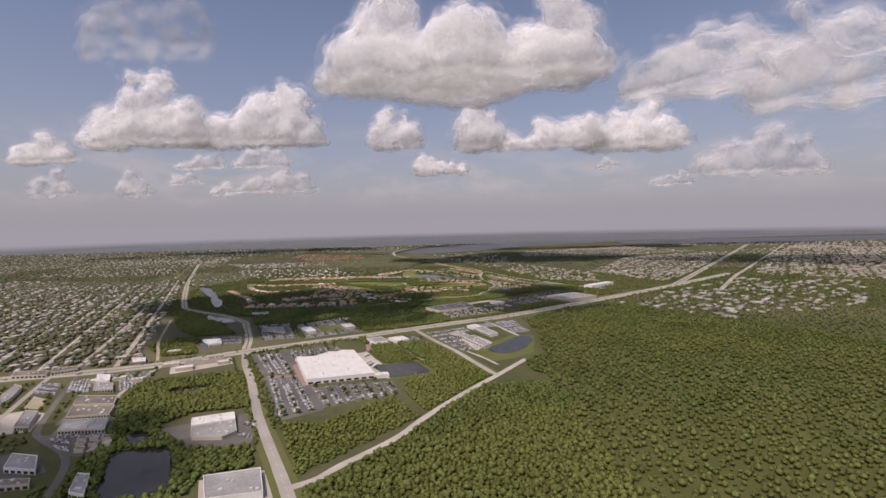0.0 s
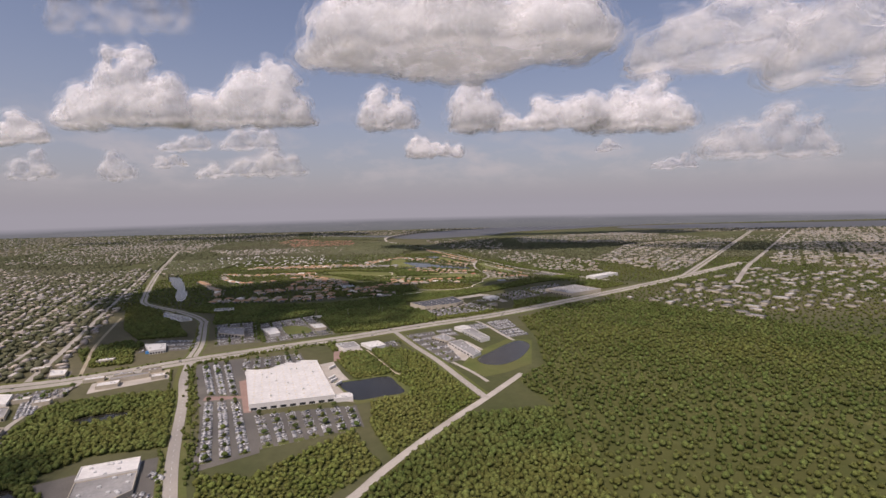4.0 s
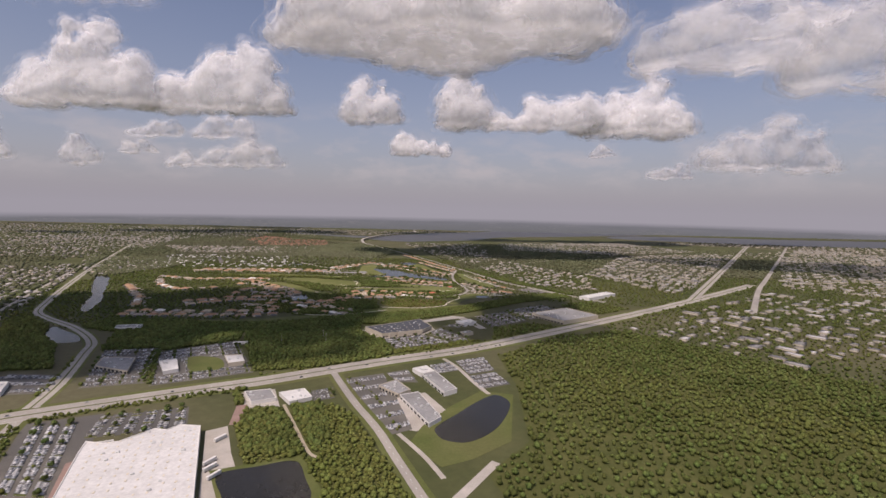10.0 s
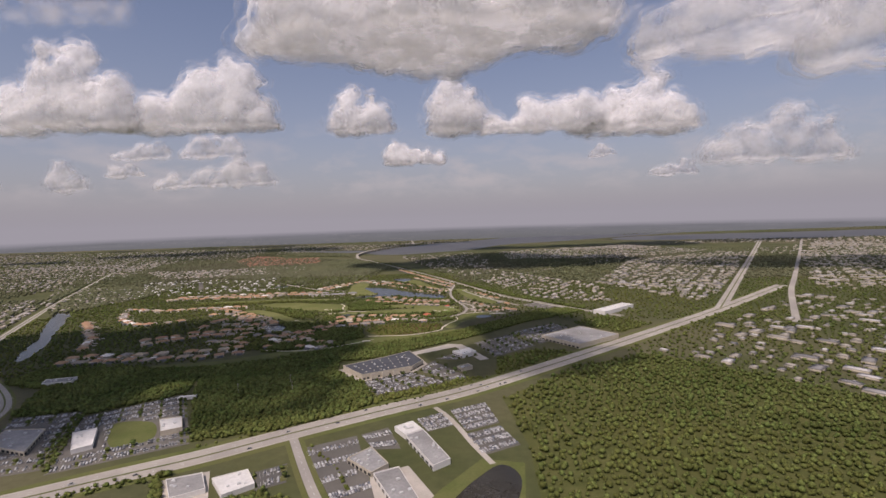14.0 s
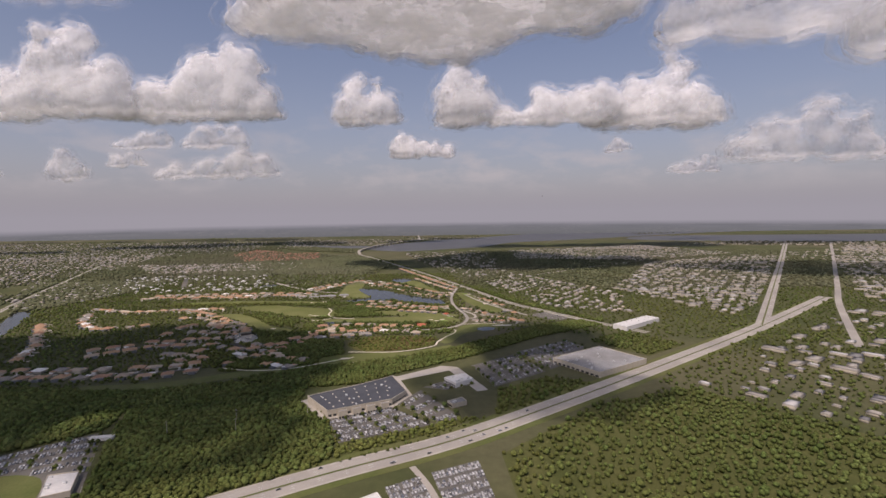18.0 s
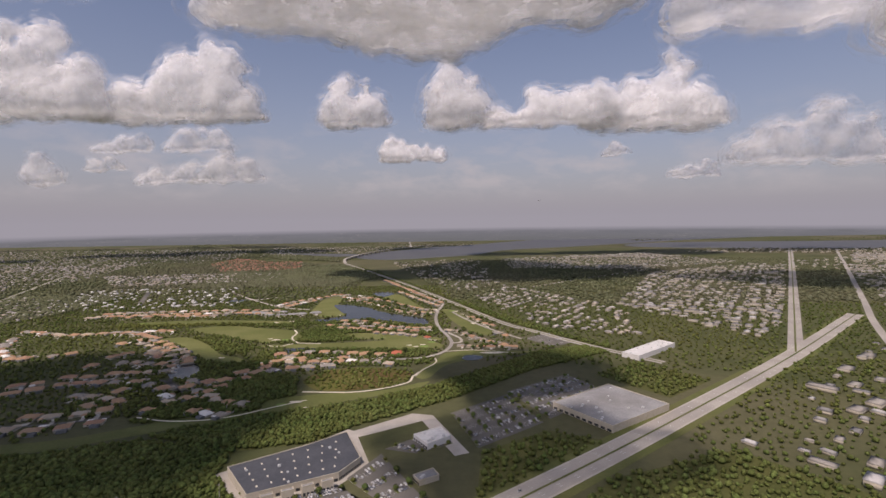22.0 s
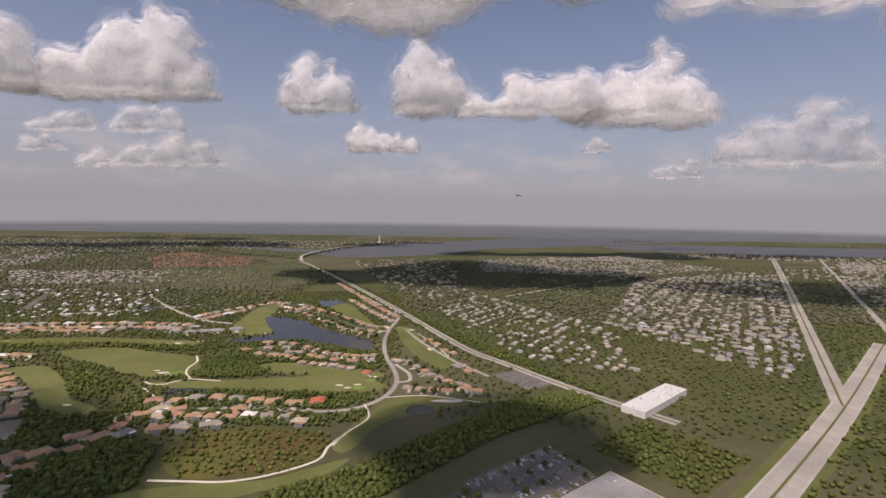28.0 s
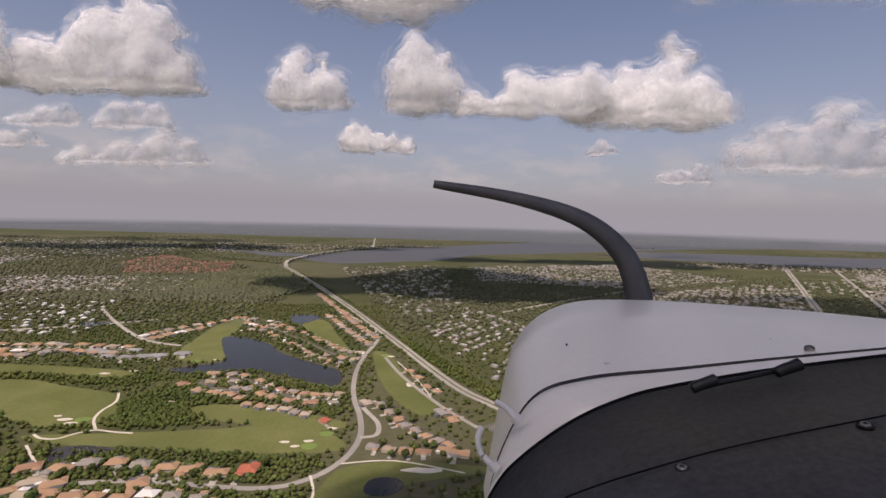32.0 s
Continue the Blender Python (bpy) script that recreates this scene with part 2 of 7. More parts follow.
PAINT = material("car_paint", (0.3, 0.3, 0.3), (0.3, 0.3, 0.3), 0.3, rough=0.25, spec=0.5,
                 ramp=((0.72, 0.72, 0.71), (0.05, 0.05, 0.055), (0.42, 0.43, 0.43), (0.14, 0.14, 0.145), (0.20, 0.205, 0.21), (0.44, 0.44, 0.43), (0.03, 0.03, 0.03), (0.24, 0.24, 0.245), (0.34, 0.31, 0.26), (0.10, 0.12, 0.16), (0.30, 0.05, 0.045)))
FARPAINT = material("far_car_paint", (0.3, 0.3, 0.3), (0.3, 0.3, 0.3), 0.3, rough=0.25, spec=0.5, island=True,
                    ramp=((0.72, 0.72, 0.71), (0.05, 0.05, 0.055), (0.42, 0.43, 0.43), (0.14, 0.14, 0.145), (0.20, 0.205, 0.21), (0.44, 0.44, 0.43), (0.03, 0.03, 0.03), (0.24, 0.24, 0.245), (0.34, 0.31, 0.26), (0.10, 0.12, 0.16), (0.30, 0.05, 0.045)))
RUBBER = material("tyre_rubber", (0.02, 0.02, 0.02), (0.03, 0.03, 0.03), 2.0)
WATER = material("pond_water", (0.024, 0.023, 0.019), (0.030, 0.028, 0.023), 0.02, rough=0.14, spec=0.35, fine=0.3, bump=0.02)
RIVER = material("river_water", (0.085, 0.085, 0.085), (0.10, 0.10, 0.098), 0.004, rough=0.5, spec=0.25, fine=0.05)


def vapour(name, dense, cut, gain, tone=0.975):
    """Bright vapour in shreds that lets light through; dense: how much of the view a full shred stops, cut: how much of it is torn away."""
    m = bpy.data.materials.new(name)
    m.use_nodes = True
    t = m.node_tree
    t.nodes.remove(t.nodes["Principled BSDF"])
    face = node(t, "ShaderNodeBsdfDiffuse")
    face.inputs[0].default_value = (tone, tone, tone, 1)
    back = node(t, "ShaderNodeBsdfTranslucent")
    back.inputs[0].default_value = (tone, tone, tone, 1)
    both = node(t, "ShaderNodeMixShader")
    both.inputs[0].default_value = 0.68
    link(t, face, 0, both, 1)
    link(t, back, 0, both, 2)
    geo = node(t, "ShaderNodeNewGeometry")
    shred = node(t, "ShaderNodeTexNoise", Scale=0.0085, Detail=6.0, Roughness=0.58)
    link(t, geo, "Position", shred, 0)
    f = maths(t, "MULTIPLY", maths(t, "SUBTRACT", shred.outputs[0], cut), gain, clamp=True)
    last = node(t, "ShaderNodeMixShader")
    t.links.new(maths(t, "MULTIPLY", f, dense), last.inputs[0])
    link(t, node(t, "ShaderNodeBsdfTransparent"), 0, last, 1)
    link(t, both, 0, last, 2)
    link(t, last, 0, t.nodes["Material Output"], 0)
    return m


# from the heart of a cloud outwards, each layer looser than the one within
DENSE = [vapour("cloud_vapour", 1.0, 0.10, 9.0)] + [vapour("cloud_shreds", a, c, 5.0) for a, c in ((0.52, 0.36), (0.42, 0.40), (0.32, 0.44), (0.24, 0.47), (0.16, 0.49))]
HAZY = [vapour("hazy_cloud_vapour", 0.5, 0.30, 3.5)] + [vapour("hazy_cloud_shreds", a, c, 4.5) for a, c in ((0.34, 0.40), (0.26, 0.43), (0.20, 0.46), (0.14, 0.48), (0.10, 0.50))]


VEIL = [vapour("veil_vapour", 0.2, 0.40, 3.0, 0.8)] + [vapour("veil_shreds", a, c, 4.0, 0.8) for a, c in ((0.16, 0.42), (0.14, 0.44), (0.12, 0.46), (0.10, 0.48), (0.08, 0.50))]


# ---- building blocks ----
def mesh_object(name, bm, mat, parent=None, label="", smooth=False):
    me = bpy.data.meshes.new(name)
    bm.normal_update()
    if smooth:
        for f in bm.faces:
            f.smooth = True
    bm.to_mesh(me)
    bm.free()
    for one in (mat if isinstance(mat, (list, tuple)) else (mat,)):
        me.materials.append(one)
    ob = new(name, me)
    ob.parent = parent
    if label:
        ob["label"] = label
    return ob


def part(name, bm, mat, parent, label=""):
    return mesh_object(name, bm, mat, parent, label)


def arrays_object(name, verts, tris, mat, index=None):
    me = bpy.data.meshes.new(name)
    me.vertices.add(len(verts))
    me.vertices.foreach_set("co", np.ascontiguousarray(verts, np.float32).ravel())
    n = len(tris)
    me.loops.add(3 * n)
    me.loops.foreach_set("vertex_index", np.ascontiguousarray(tris, np.int32).ravel())
    me.polygons.add(n)
    me.polygons.foreach_set("loop_start", np.arange(0, 3 * n, 3, dtype=np.int32))
    if index is not None:
        me.polygons.foreach_set("material_index", np.ascontiguousarray(index, np.int32))
    for one in (mat if isinstance(mat, (list, tuple)) else (mat,)):
        me.materials.append(one)
    me.update(calc_edges=True)
    me.validate()
    return new(name, me)


def curve_through(pts, closed=False, step=6):
    """A smooth line through a few corners."""
    pts = [np.array(p, float) for p in pts]
    n, out = len(pts), []
    for i in range(n if closed else n - 1):
        p = [pts[(i + k) % n] if closed else pts[min(max(i + k, 0), n - 1)] for k in (-1, 0, 1, 2)]
        for s in range(step):
            u = s / step
            out.append(0.5 * (2 * p[1] + (p[2] - p[0]) * u + (2 * p[0] - 5 * p[1] + 4 * p[2] - p[3]) * u * u + (3 * p[1] - p[0] - 3 * p[2] + p[3]) * u ** 3))
    if not closed:
        out.append(pts[-1])
    return [tuple(q) for q in out]


# where the ground is taken, on cells of 3 m
CELL, GX, GY = 3.0, -2700.0, -600.0
TAKEN = np.zeros((1800, 1700), bool)


def inside(poly, x, y):
    hit = np.zeros(np.shape(x), bool)
    for (x0, y0), (x1, y1) in zip(poly, list(poly[1:]) + [poly[0]]):
        if y0 == y1:
            continue
        hit ^= ((y0 > y) != (y1 > y)) & (x < (x1 - x0) * (y - y0) / (y1 - y0) + x0)
    return hit


def take(poly, grow=0.0):
    p = np.array([q[:2] for q in poly], float)
    if grow:
        c = p.mean(0)
        d = p - c
        p = c + d * (1 + grow / np.maximum(np.hypot(*d.T), 1))[:, None]
    i0, i1 = ((p[:, 0].min() - GX) / CELL, (p[:, 0].max() - GX) / CELL)
    j0, j1 = ((p[:, 1].min() - GY) / CELL, (p[:, 1].max() - GY) / CELL)
    i = np.arange(max(int(i0), 0), min(int(i1) + 2, TAKEN.shape[0]))
    j = np.arange(max(int(j0), 0), min(int(j1) + 2, TAKEN.shape[1]))
    if not len(i) or not len(j):
        return
    xx, yy = np.meshgrid(GX + (i + 0.5) * CELL, GY + (j + 0.5) * CELL, indexing="ij")
    TAKEN[i[0]:i[-1] + 1, j[0]:j[-1] + 1] |= inside([tuple(q) for q in p], xx, yy)


def taken(x, y):
    i = np.clip(((np.asarray(x) - GX) / CELL).astype(int), 0, TAKEN.shape[0] - 1)
    j = np.clip(((np.asarray(y) - GY) / CELL).astype(int), 0, TAKEN.shape[1] - 1)
    return TAKEN[i, j]


def scatter(poly, gap, rng, jitter=0.42, free=True):
    p = np.array(poly, float)
    gx, gy = np.meshgrid(np.arange(p[:, 0].min(), p[:, 0].max(), gap), np.arange(p[:, 1].min(), p[:, 1].max(), gap))
    x = gx.ravel() + rng.uniform(-jitter, jitter, gx.size) * gap
    y = gy.ravel() + rng.uniform(-jitter, jitter, gx.size) * gap
    ok = inside(poly, x, y)
    if free:
        ok &= ~taken(x, y)
    return np.stack([x[ok], y[ok]], 1)


def sheet(name, pts, z, mat, thick=0.12, label="", category="", kind="structure", smooth_line=False, block=True):
    """A thin slab on the ground with the outline pts."""
    if smooth_line:
        pts = curve_through(pts, closed=True)
    bm = bmesh.new()
    top = [bm.verts.new((x, y, z)) for x, y in pts]
    f = bm.faces.new(top)
    f.normal_update()
    if f.normal.z < 0:
        f.normal_flip()
    ret = bmesh.ops.extrude_face_region(bm, geom=[f])
    for v in ret["geom"]:
        if isinstance(v, bmesh.types.BMVert):
            v.co.z -= thick
    bmesh.ops.recalc_face_normals(bm, faces=bm.faces[:])
    bmesh.ops.triangulate(bm, faces=bm.faces[:])
    ob = mesh_object(name, bm, mat)
    if block:
        take(pts)
    return tagged(ob, label, category, kind=kind)


def offset_line(pts, d):
    p = np.array(pts, float)[:, :2]
    t = np.gradient(p, axis=0)
    t /= np.maximum(np.hypot(*t.T), 1e-6)[:, None]
    return p + np.stack([-t[:, 1], t[:, 0]], 1) * d


def ribbon_bm(bm, pts, a, b, z, thick=0.12):
    """A strip along pts between the offsets a and b, with its sides."""
    l, r = offset_line(pts, a), offset_line(pts, b)
    rows = []
    for i in range(len(l)):
        zi = z[i] if hasattr(z, "__len__") else z
        rows.append([bm.verts.new((*l[i], zi - thick)), bm.verts.new((*l[i], zi)), bm.verts.new((*r[i], zi)), bm.verts.new((*r[i], zi - thick))])
    for u, v in zip(rows, rows[1:]):
        for k in range(3):
            bm.faces.new((u[k], u[k + 1], v[k + 1], v[k]))
    bmesh.ops.recalc_face_normals(bm, faces=bm.faces[:])


def street(name, pts, width, label, z=0.16, mat=None, median=0.0, marks=True, kerb=False, step=5, verge=0.0):
    line = curve_through(pts, step=step)
    bm = bmesh.new()
    ribbon_bm(bm, line, width / 2, -width / 2, z)
    ob = tagged(mesh_object(name, bm, mat or ROAD), label, "road", kind="structure")
    l, r = offset_line(line, width / 2 + 3), offset_line(line, -width / 2 - 3)
    for k in range(len(line) - 1):
        take([tuple(l[k]), tuple(l[k + 1]), tuple(r[k + 1]), tuple(r[k])])
    if median:
        bm = bmesh.new()
        ribbon_bm(bm, line, median / 2, -median / 2, z + 0.15)
        part("median", bm, LAWN, ob, "grassy raised median")
    if kerb:
        for side in (1, -1):
            bm = bmesh.new()
            ribbon_bm(bm, line, side * width / 2, side * (width / 2 + 2.2), z + 0.13)
            part("sidewalk", bm, CONCRETE, ob, "pale concrete sidewalk with kerb")
    if verge:
        for side in (1, -1):
            bm = bmesh.new()
            a = width / 2 + (2.2 if kerb else 0.3)
            ribbon_bm(bm, line, side * a, side * (a + verge), 0.127 + 0.1 * (z - 0.16), 0.1)
            part("verge", bm, LAWN, ob, "mown green grass verge")
    if marks:
        d = np.array(line, float)
        s = np.r_[0, np.cumsum(np.hypot(*np.diff(d[:, :2], axis=0).T))]
        lanes = [0.0] if not median else [q * (median / 2 + 3.6 * k) for q in (1, -1) for k in (1, 2)]
        bm = bmesh.new()
        for off in lanes:
            o = offset_line(line, off)
            for a in np.arange(0, s[-1] - 4, 12.0 if s[-1] < 900 else 24.0):
                q = [np.array([np.interp(u, s, o[:, i]) for i in (0, 1)]) for u in (a, a + 4)]
                w = q[1] - q[0]
                w = np.array([-w[1], w[0]]) / max(np.hypot(*w), 1e-6) * 0.12
                bm.faces.new([bm.verts.new((*c, z + 0.02)) for c in (q[0] + w, q[0] - w, q[1] - w, q[1] + w)])
        part("lane_marking", bm, LANE, ob, "white dashed lane paint")
    return ob


def prism(bm, pts, z0, z1, top=True):
    lo = [bm.verts.new((*p[:2], z0)) for p in pts]
    hi = [bm.verts.new((*p[:2], z1)) for p in pts]
    n = len(pts)
    for i in range(n):
        bm.faces.new((lo[i], lo[(i + 1) % n], hi[(i + 1) % n], hi[i]))
    if top:
        bm.faces.new(hi)
    bmesh.ops.recalc_face_normals(bm, faces=bm.faces[:])


def box_bm(bm, x0, x1, y0, y1, z0, z1, bevel=0.0):
    r = bmesh.ops.create_cube(bm, size=1.0)
    for v in r["verts"]:
        v.co = ((x0 + x1) / 2 + v.co.x * (x1 - x0), (y0 + y1) / 2 + v.co.y * (y1 - y0), (z0 + z1) / 2 + v.co.z * (z1 - z0))
    if bevel:
        bmesh.ops.bevel(bm, geom=list({e for v in r["verts"] for e in v.link_edges}), offset=bevel, segments=1, affect="EDGES")


def shrunk(pts, d):
    c = np.mean(np.array(pts, float), 0)
    out = []
    for p in np.array(pts, float):
        w = c - p
        out.append(tuple(p + w / max(np.hypot(*w), 1e-6) * d))
    return out


# ---- the ground, roads, lots and water ----
bm = bmesh.new()
bmesh.ops.create_grid(bm, x_segments=60, y_segments=60, size=9000)
ground = tagged(mesh_object("ground", bm, GROUND), "flat green coastal plain of grass, soil and scrub", "ground", kind="structure")
ground.location = (0, 2500, 0)

BLVD = [(-1500, 10), (-1100, 60), (-798, 137), (-611, 192), (-480, 275), (-344, 350), (-264, 391), (-183, 440), (-93, 492), (11, 548), (120, 625), (300, 760), (620, 1010), (1000, 1330)]
street("boulevard", BLVD, 27, "wide pale six-lane boulevard with a grassy median", median=2.4, kerb=True, verge=9.0)
CROSS_S = [(-480, 285), (-443, 200), (-404, 130), (-370, 62), (-329, -20), (-281, -105), (-241, -175), (-190, -270)]
street("road_south", CROSS_S, 11, "pale two-way asphalt road beside woods", z=0.2, verge=6.0)
CROSS_N = [(-484, 295), (-512, 372), (-570, 492), (-594, 540), (-640, 590), (-709, 646), (-798, 703), (-860, 755), (-918, 848), (-1010, 1010), (-1205, 1372), (-1470, 1900), (-1740, 2440)]
street("road_north", CROSS_N, 15, "pale winding divided road along a residential area", z=0.2, median=2.0, verge=4.0)
street("road_diagonal", [(-243, -176), (-219, -160), (-204, -138), (-158, -81), (-132, -31), (-99, 24), (-66, 74), (-34, 119), (20, 200)], 9, "narrow pale road through scrub", z=0.22, mat=CONCRETE, marks=False)
street("road_store", [(-180, 430), (-150, 365), (-127, 318), (-97, 262), (-70, 200), (-34, 119)], 9, "pale access road past scrub and a car dealer", z=0.24, verge=5.0)
street("road_west_loop", [(-696, 168), (-632, 52), (-578, -39), (-556, -66), (-498, -103), (-467, -137), (-440, -190)], 7, "curving grey industrial road", z=0.2, mat=LOT, marks=False)
street("road_west_side", [(-728, 148), (-663, 14), (-615, -75), (-560, -104)], 7, "pale side road between workshops", z=0.2, marks=False)
street("alley", [(-580, 200), (-556, 59), (-479, -78), (-474, -103)], 6, "pale service alley beside woods", z=0.2, marks=False)
street("avenue_suburb", [(-658, 196), (-760, 405), (-900, 680), (-1099, 1070), (-1330, 1520)], 9, "pale straight suburban avenue", z=0.2, marks=False)
street("lane_suburb", [(-719, 186), (-835, 448), (-1000, 790)], 7, "pale suburban street between houses", z=0.2, marks=False)
for k in range(7):
    o = np.array((-775.0, 178.0)) + np.array((-88.0, -14.0)) * k
    street("suburb_street", [tuple(o + np.array((-0.455, 0.89)) * s) for s in (0, 260, 520, 780 - 30 * k)], 5.5, "pale straight suburban street", z=0.2, mat=CONCRETE, marks=False)
for k in range(5):
    o = np.array((-735.0, 330.0)) + np.array((-0.455, 0.89)) * 190 * k
    street("suburb_cross_street", [tuple(o), tuple(o + (-260, -50)), tuple(o + (-560, -108))], 5, "pale suburban cross street", z=0.19, mat=CONCRETE, marks=False)
street("dirt_lane", [(-600, 215), (-640, 280), (-700, 380), (-800, 585)], 5, "sandy track beside trees", z=0.2, mat=DIRT, marks=False)
HWY = [(390, 980), (300, 1090), (218, 1210), (163, 1294), (65, 1531), (-76, 1868), (-252, 2261), (-430, 2640), (-505, 2790), (-535, 2900)]
street("highway", HWY, 17, "pale four-lane highway running to a bridge", z=0.2, median=3)
street("highway_frontage", [(185, 1145), (140, 1215), (85, 1330), (52, 1425)], 6, "pale frontage street beside houses", z=0.22, marks=False)
GOLF_RD = [(-275, 1010), (-160, 1030), (-40, 1018), (7, 1032), (36, 1069), (47, 1119), (40, 1175), (22, 1245), (12, 1341), (15, 1433), (24, 1500), (27, 1560), (5, 1650), (-70, 1780)]
street("golf_drive", GOLF_RD, 7, "pale winding residential drive", z=0.22, marks=False)
street("golf_loop", [(47, 1119), (65, 1126), (64, 1156), (48, 1188), (34, 1216)], 6, "pale looping residential street", z=0.24, mat=CONCRETE, marks=False)
street("avenue_town", [(640, 1030), (892, 1380), (1330, 1990), (1770, 2606), (2300, 3350)], 24, "wide pale avenue through the town", z=0.2, median=3)
street("avenue_rail", [(700, 870), (954, 1228), (1166, 1499), (1862, 2393), (2600, 3350)], 14, "pale straight road beside tracks", z=0.2, marks=False)
street("cross_lane", [(-760, 1560), (-597, 1622), (-485, 1690)], 12, "pale crossing road between ponds", z=0.2, marks=False)
street("clubhouse_lane", [(-680, 1800), (-560, 1660), (-421, 1521), (-330, 1480)], 8, "pale lane to the clubhouse", z=0.24, mat=CONCRETE, marks=False)
street("airstrip_lane", [(-866, 1601), (-985, 1834)], 14, "grey straight paved strip", z=0.2, mat=LOT, marks=False)
street("town_lane", [(330, 1840), (700, 2150), (1200, 2500)], 10, "pale town street", z=0.2, marks=False)

street("dealer_lane", [(-26, 498), (-10, 468), (2, 436), (14, 400), (30, 360)], 6, "pale sandy lane between dealers' lots", z=0.21, mat=CONCRETE, marks=False)
street("sand_track", [(-212, 318), (-179, 257), (-155, 213), (-143, 203)], 3.5, "sandy track through scrub to the pond", z=0.2, mat=DIRT, marks=False)
street("dealer_drive", [(-74, 252), (-46, 208), (-28, 172)], 5, "pale drive beside a grass strip", z=0.21, mat=CONCRETE, marks=False)
street("causeway_road", [(-250, 4160), (-300, 4700), (-370, 5500), (-430, 6300)], 16, "pale straight road beyond the bridge", z=0.2, marks=False)

RES = {
    "terrace": [(-690, 748), (-616, 760), (-520, 762), (-440, 770), (-380, 790)],
    "crescent": [(-620, 860), (-540, 915), (-480, 930), (-400, 925), (-350, 890), (-330, 850)],
    "hillside": [(-330, 868), (-300, 905), (-262, 952), (-238, 985), (-170, 992), (-120, 1012)],
    "west_curve": [(-600, 1160), (-520, 1115), (-450, 1050), (-410, 985), (-370, 900), (-330, 868)],
    "lakeside": [(5, 1235), (-40, 1228), (-100, 1262), (-150, 1305), (-205, 1300), (-190, 1272), (-130, 1252)],
    "far_shore": [(15, 1425), (-40, 1440), (-110, 1520), (-200, 1615), (-270, 1680), (-330, 1700)],
    "club_row": [(-860, 1420), (-700, 1442), (-520, 1448), (-400, 1440)],
    "clubwest": [(-420, 1521), (-380, 1600), (-330, 1640), (-240, 1700)],
}
for key, pts in RES.items():
    street("residential_street", pts, 5.5, "grey residential street between tiled houses", z=0.2, mat=LOT, marks=False)

POND = dict(kind="structure", category="water", smooth_line=True)
sheet("pond_bank", [(-231, 178), (-160, 206), (-126, 150), (-124, 132), (-186, 106)], 0.14, LAWN, label="mown olive grass bank round a pond", category="grass", block=True)
sheet("pond", [(-221, 172), (-192, 186), (-162, 196), (-145, 168), (-134, 140), (-160, 128), (-188, 118), (-204, 142)], 0.30, WATER, label="dark rectangular retention pond with grassy banks", **POND)
sheet("pond", [(-441, -104), (-412, -98), (-388, -99), (-362, -140), (-345, -175), (-372, -190), (-400, -183), (-425, -140)], 0.30, WATER, label="dark pond among dense trees", **POND)
sheet("pond", [(-456, -62), (-433, -62), (-420, -86), (-440, -90)], 0.30, WATER, label="small dark pond in woods", **POND)
sheet("pond", [(-490, 80), (-440, 96), (-450, 72), (-485, 64)], 0.30, WATER, label="small dark pond at a wood's edge", **POND)
sheet("pond_bank", [(-62, 232), (-50, 270), (-20, 320), (20, 370), (60, 360), (40, 240), (0, 205), (-30, 190)], 0.13, LAWN, label="mown grass round a dealer's pond", category="grass", block=True)
sheet("pond", [(-34, 250), (-35, 269), (-11, 302), (10, 332), (38, 358), (52, 330), (30, 270), (0, 238), (-23, 238)], 0.30, WATER, label="dark pond behind a car dealer", **POND)
sheet("pond", [(-712, 590), (-735, 640), (-690, 612), (-650, 585), (-623, 550), (-650, 540), (-685, 560)], 0.30, WATER, label="grey pond beside the winding road", **POND)
sheet("lagoon", [(-1085, 1235), (-1039, 1232), (-960, 1110), (-888, 992), (-830, 900), (-789, 824), (-770, 765), (-800, 790), (-853, 883), (-890, 950), (-933, 1004), (-1010, 1120)], 0.30, WATER, label="long narrow lagoon between houses", **POND)
sheet("lake", [(-277, 1542), (-228, 1540), (-170, 1494), (-133, 1441), (-59, 1381), (-17, 1350), (-4, 1308), (-12, 1279), (-38, 1290), (-78, 1311), (-150, 1347), (-200, 1340), (-245, 1328), (-282, 1343), (-254, 1362), (-215, 1392), (-240, 1450)], 0.30, WATER, label="dark blue lake ringed by villas", **POND)
sheet("pond", [(-201, 1745), (-165, 1770), (-140, 1760), (-128, 1724), (-150, 1680), (-172, 1672)], 0.30, WATER, label="small blue pond on a golf course", **POND)
sheet("pond", [(64, 1014), (67, 1031), (80, 1037), (96, 1033), (100, 1021), (90, 1009), (74, 1006)], 0.30, WATER, label="dark round pond on a fairway", **POND)
sheet("pond", [(-263, 1075), (-266, 1089), (-242, 1097), (-210, 1092), (-198, 1081), (-222, 1076), (-237, 1068), (-250, 1062)], 0.30, WATER, label="dark narrow pond behind villas", **POND)
sheet("pond", [(-420, 990), (-398, 1010), (-368, 985), (-352, 940), (-385, 930)], 0.30, WATER, label="blue-grey pond at a fairway's end", **POND)
sheet("pond", [(-620, 1645), (-575, 1660), (-560, 1630), (-600, 1612)], 0.30, WATER, label="grey pond beside a road crossing", **POND)
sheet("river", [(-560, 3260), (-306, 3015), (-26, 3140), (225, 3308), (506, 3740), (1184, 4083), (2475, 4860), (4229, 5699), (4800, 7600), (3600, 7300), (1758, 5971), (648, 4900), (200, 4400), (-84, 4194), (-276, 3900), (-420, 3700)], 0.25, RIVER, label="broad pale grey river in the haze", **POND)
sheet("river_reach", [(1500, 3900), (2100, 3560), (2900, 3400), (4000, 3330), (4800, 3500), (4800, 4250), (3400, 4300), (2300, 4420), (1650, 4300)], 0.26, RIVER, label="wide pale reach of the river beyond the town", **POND)
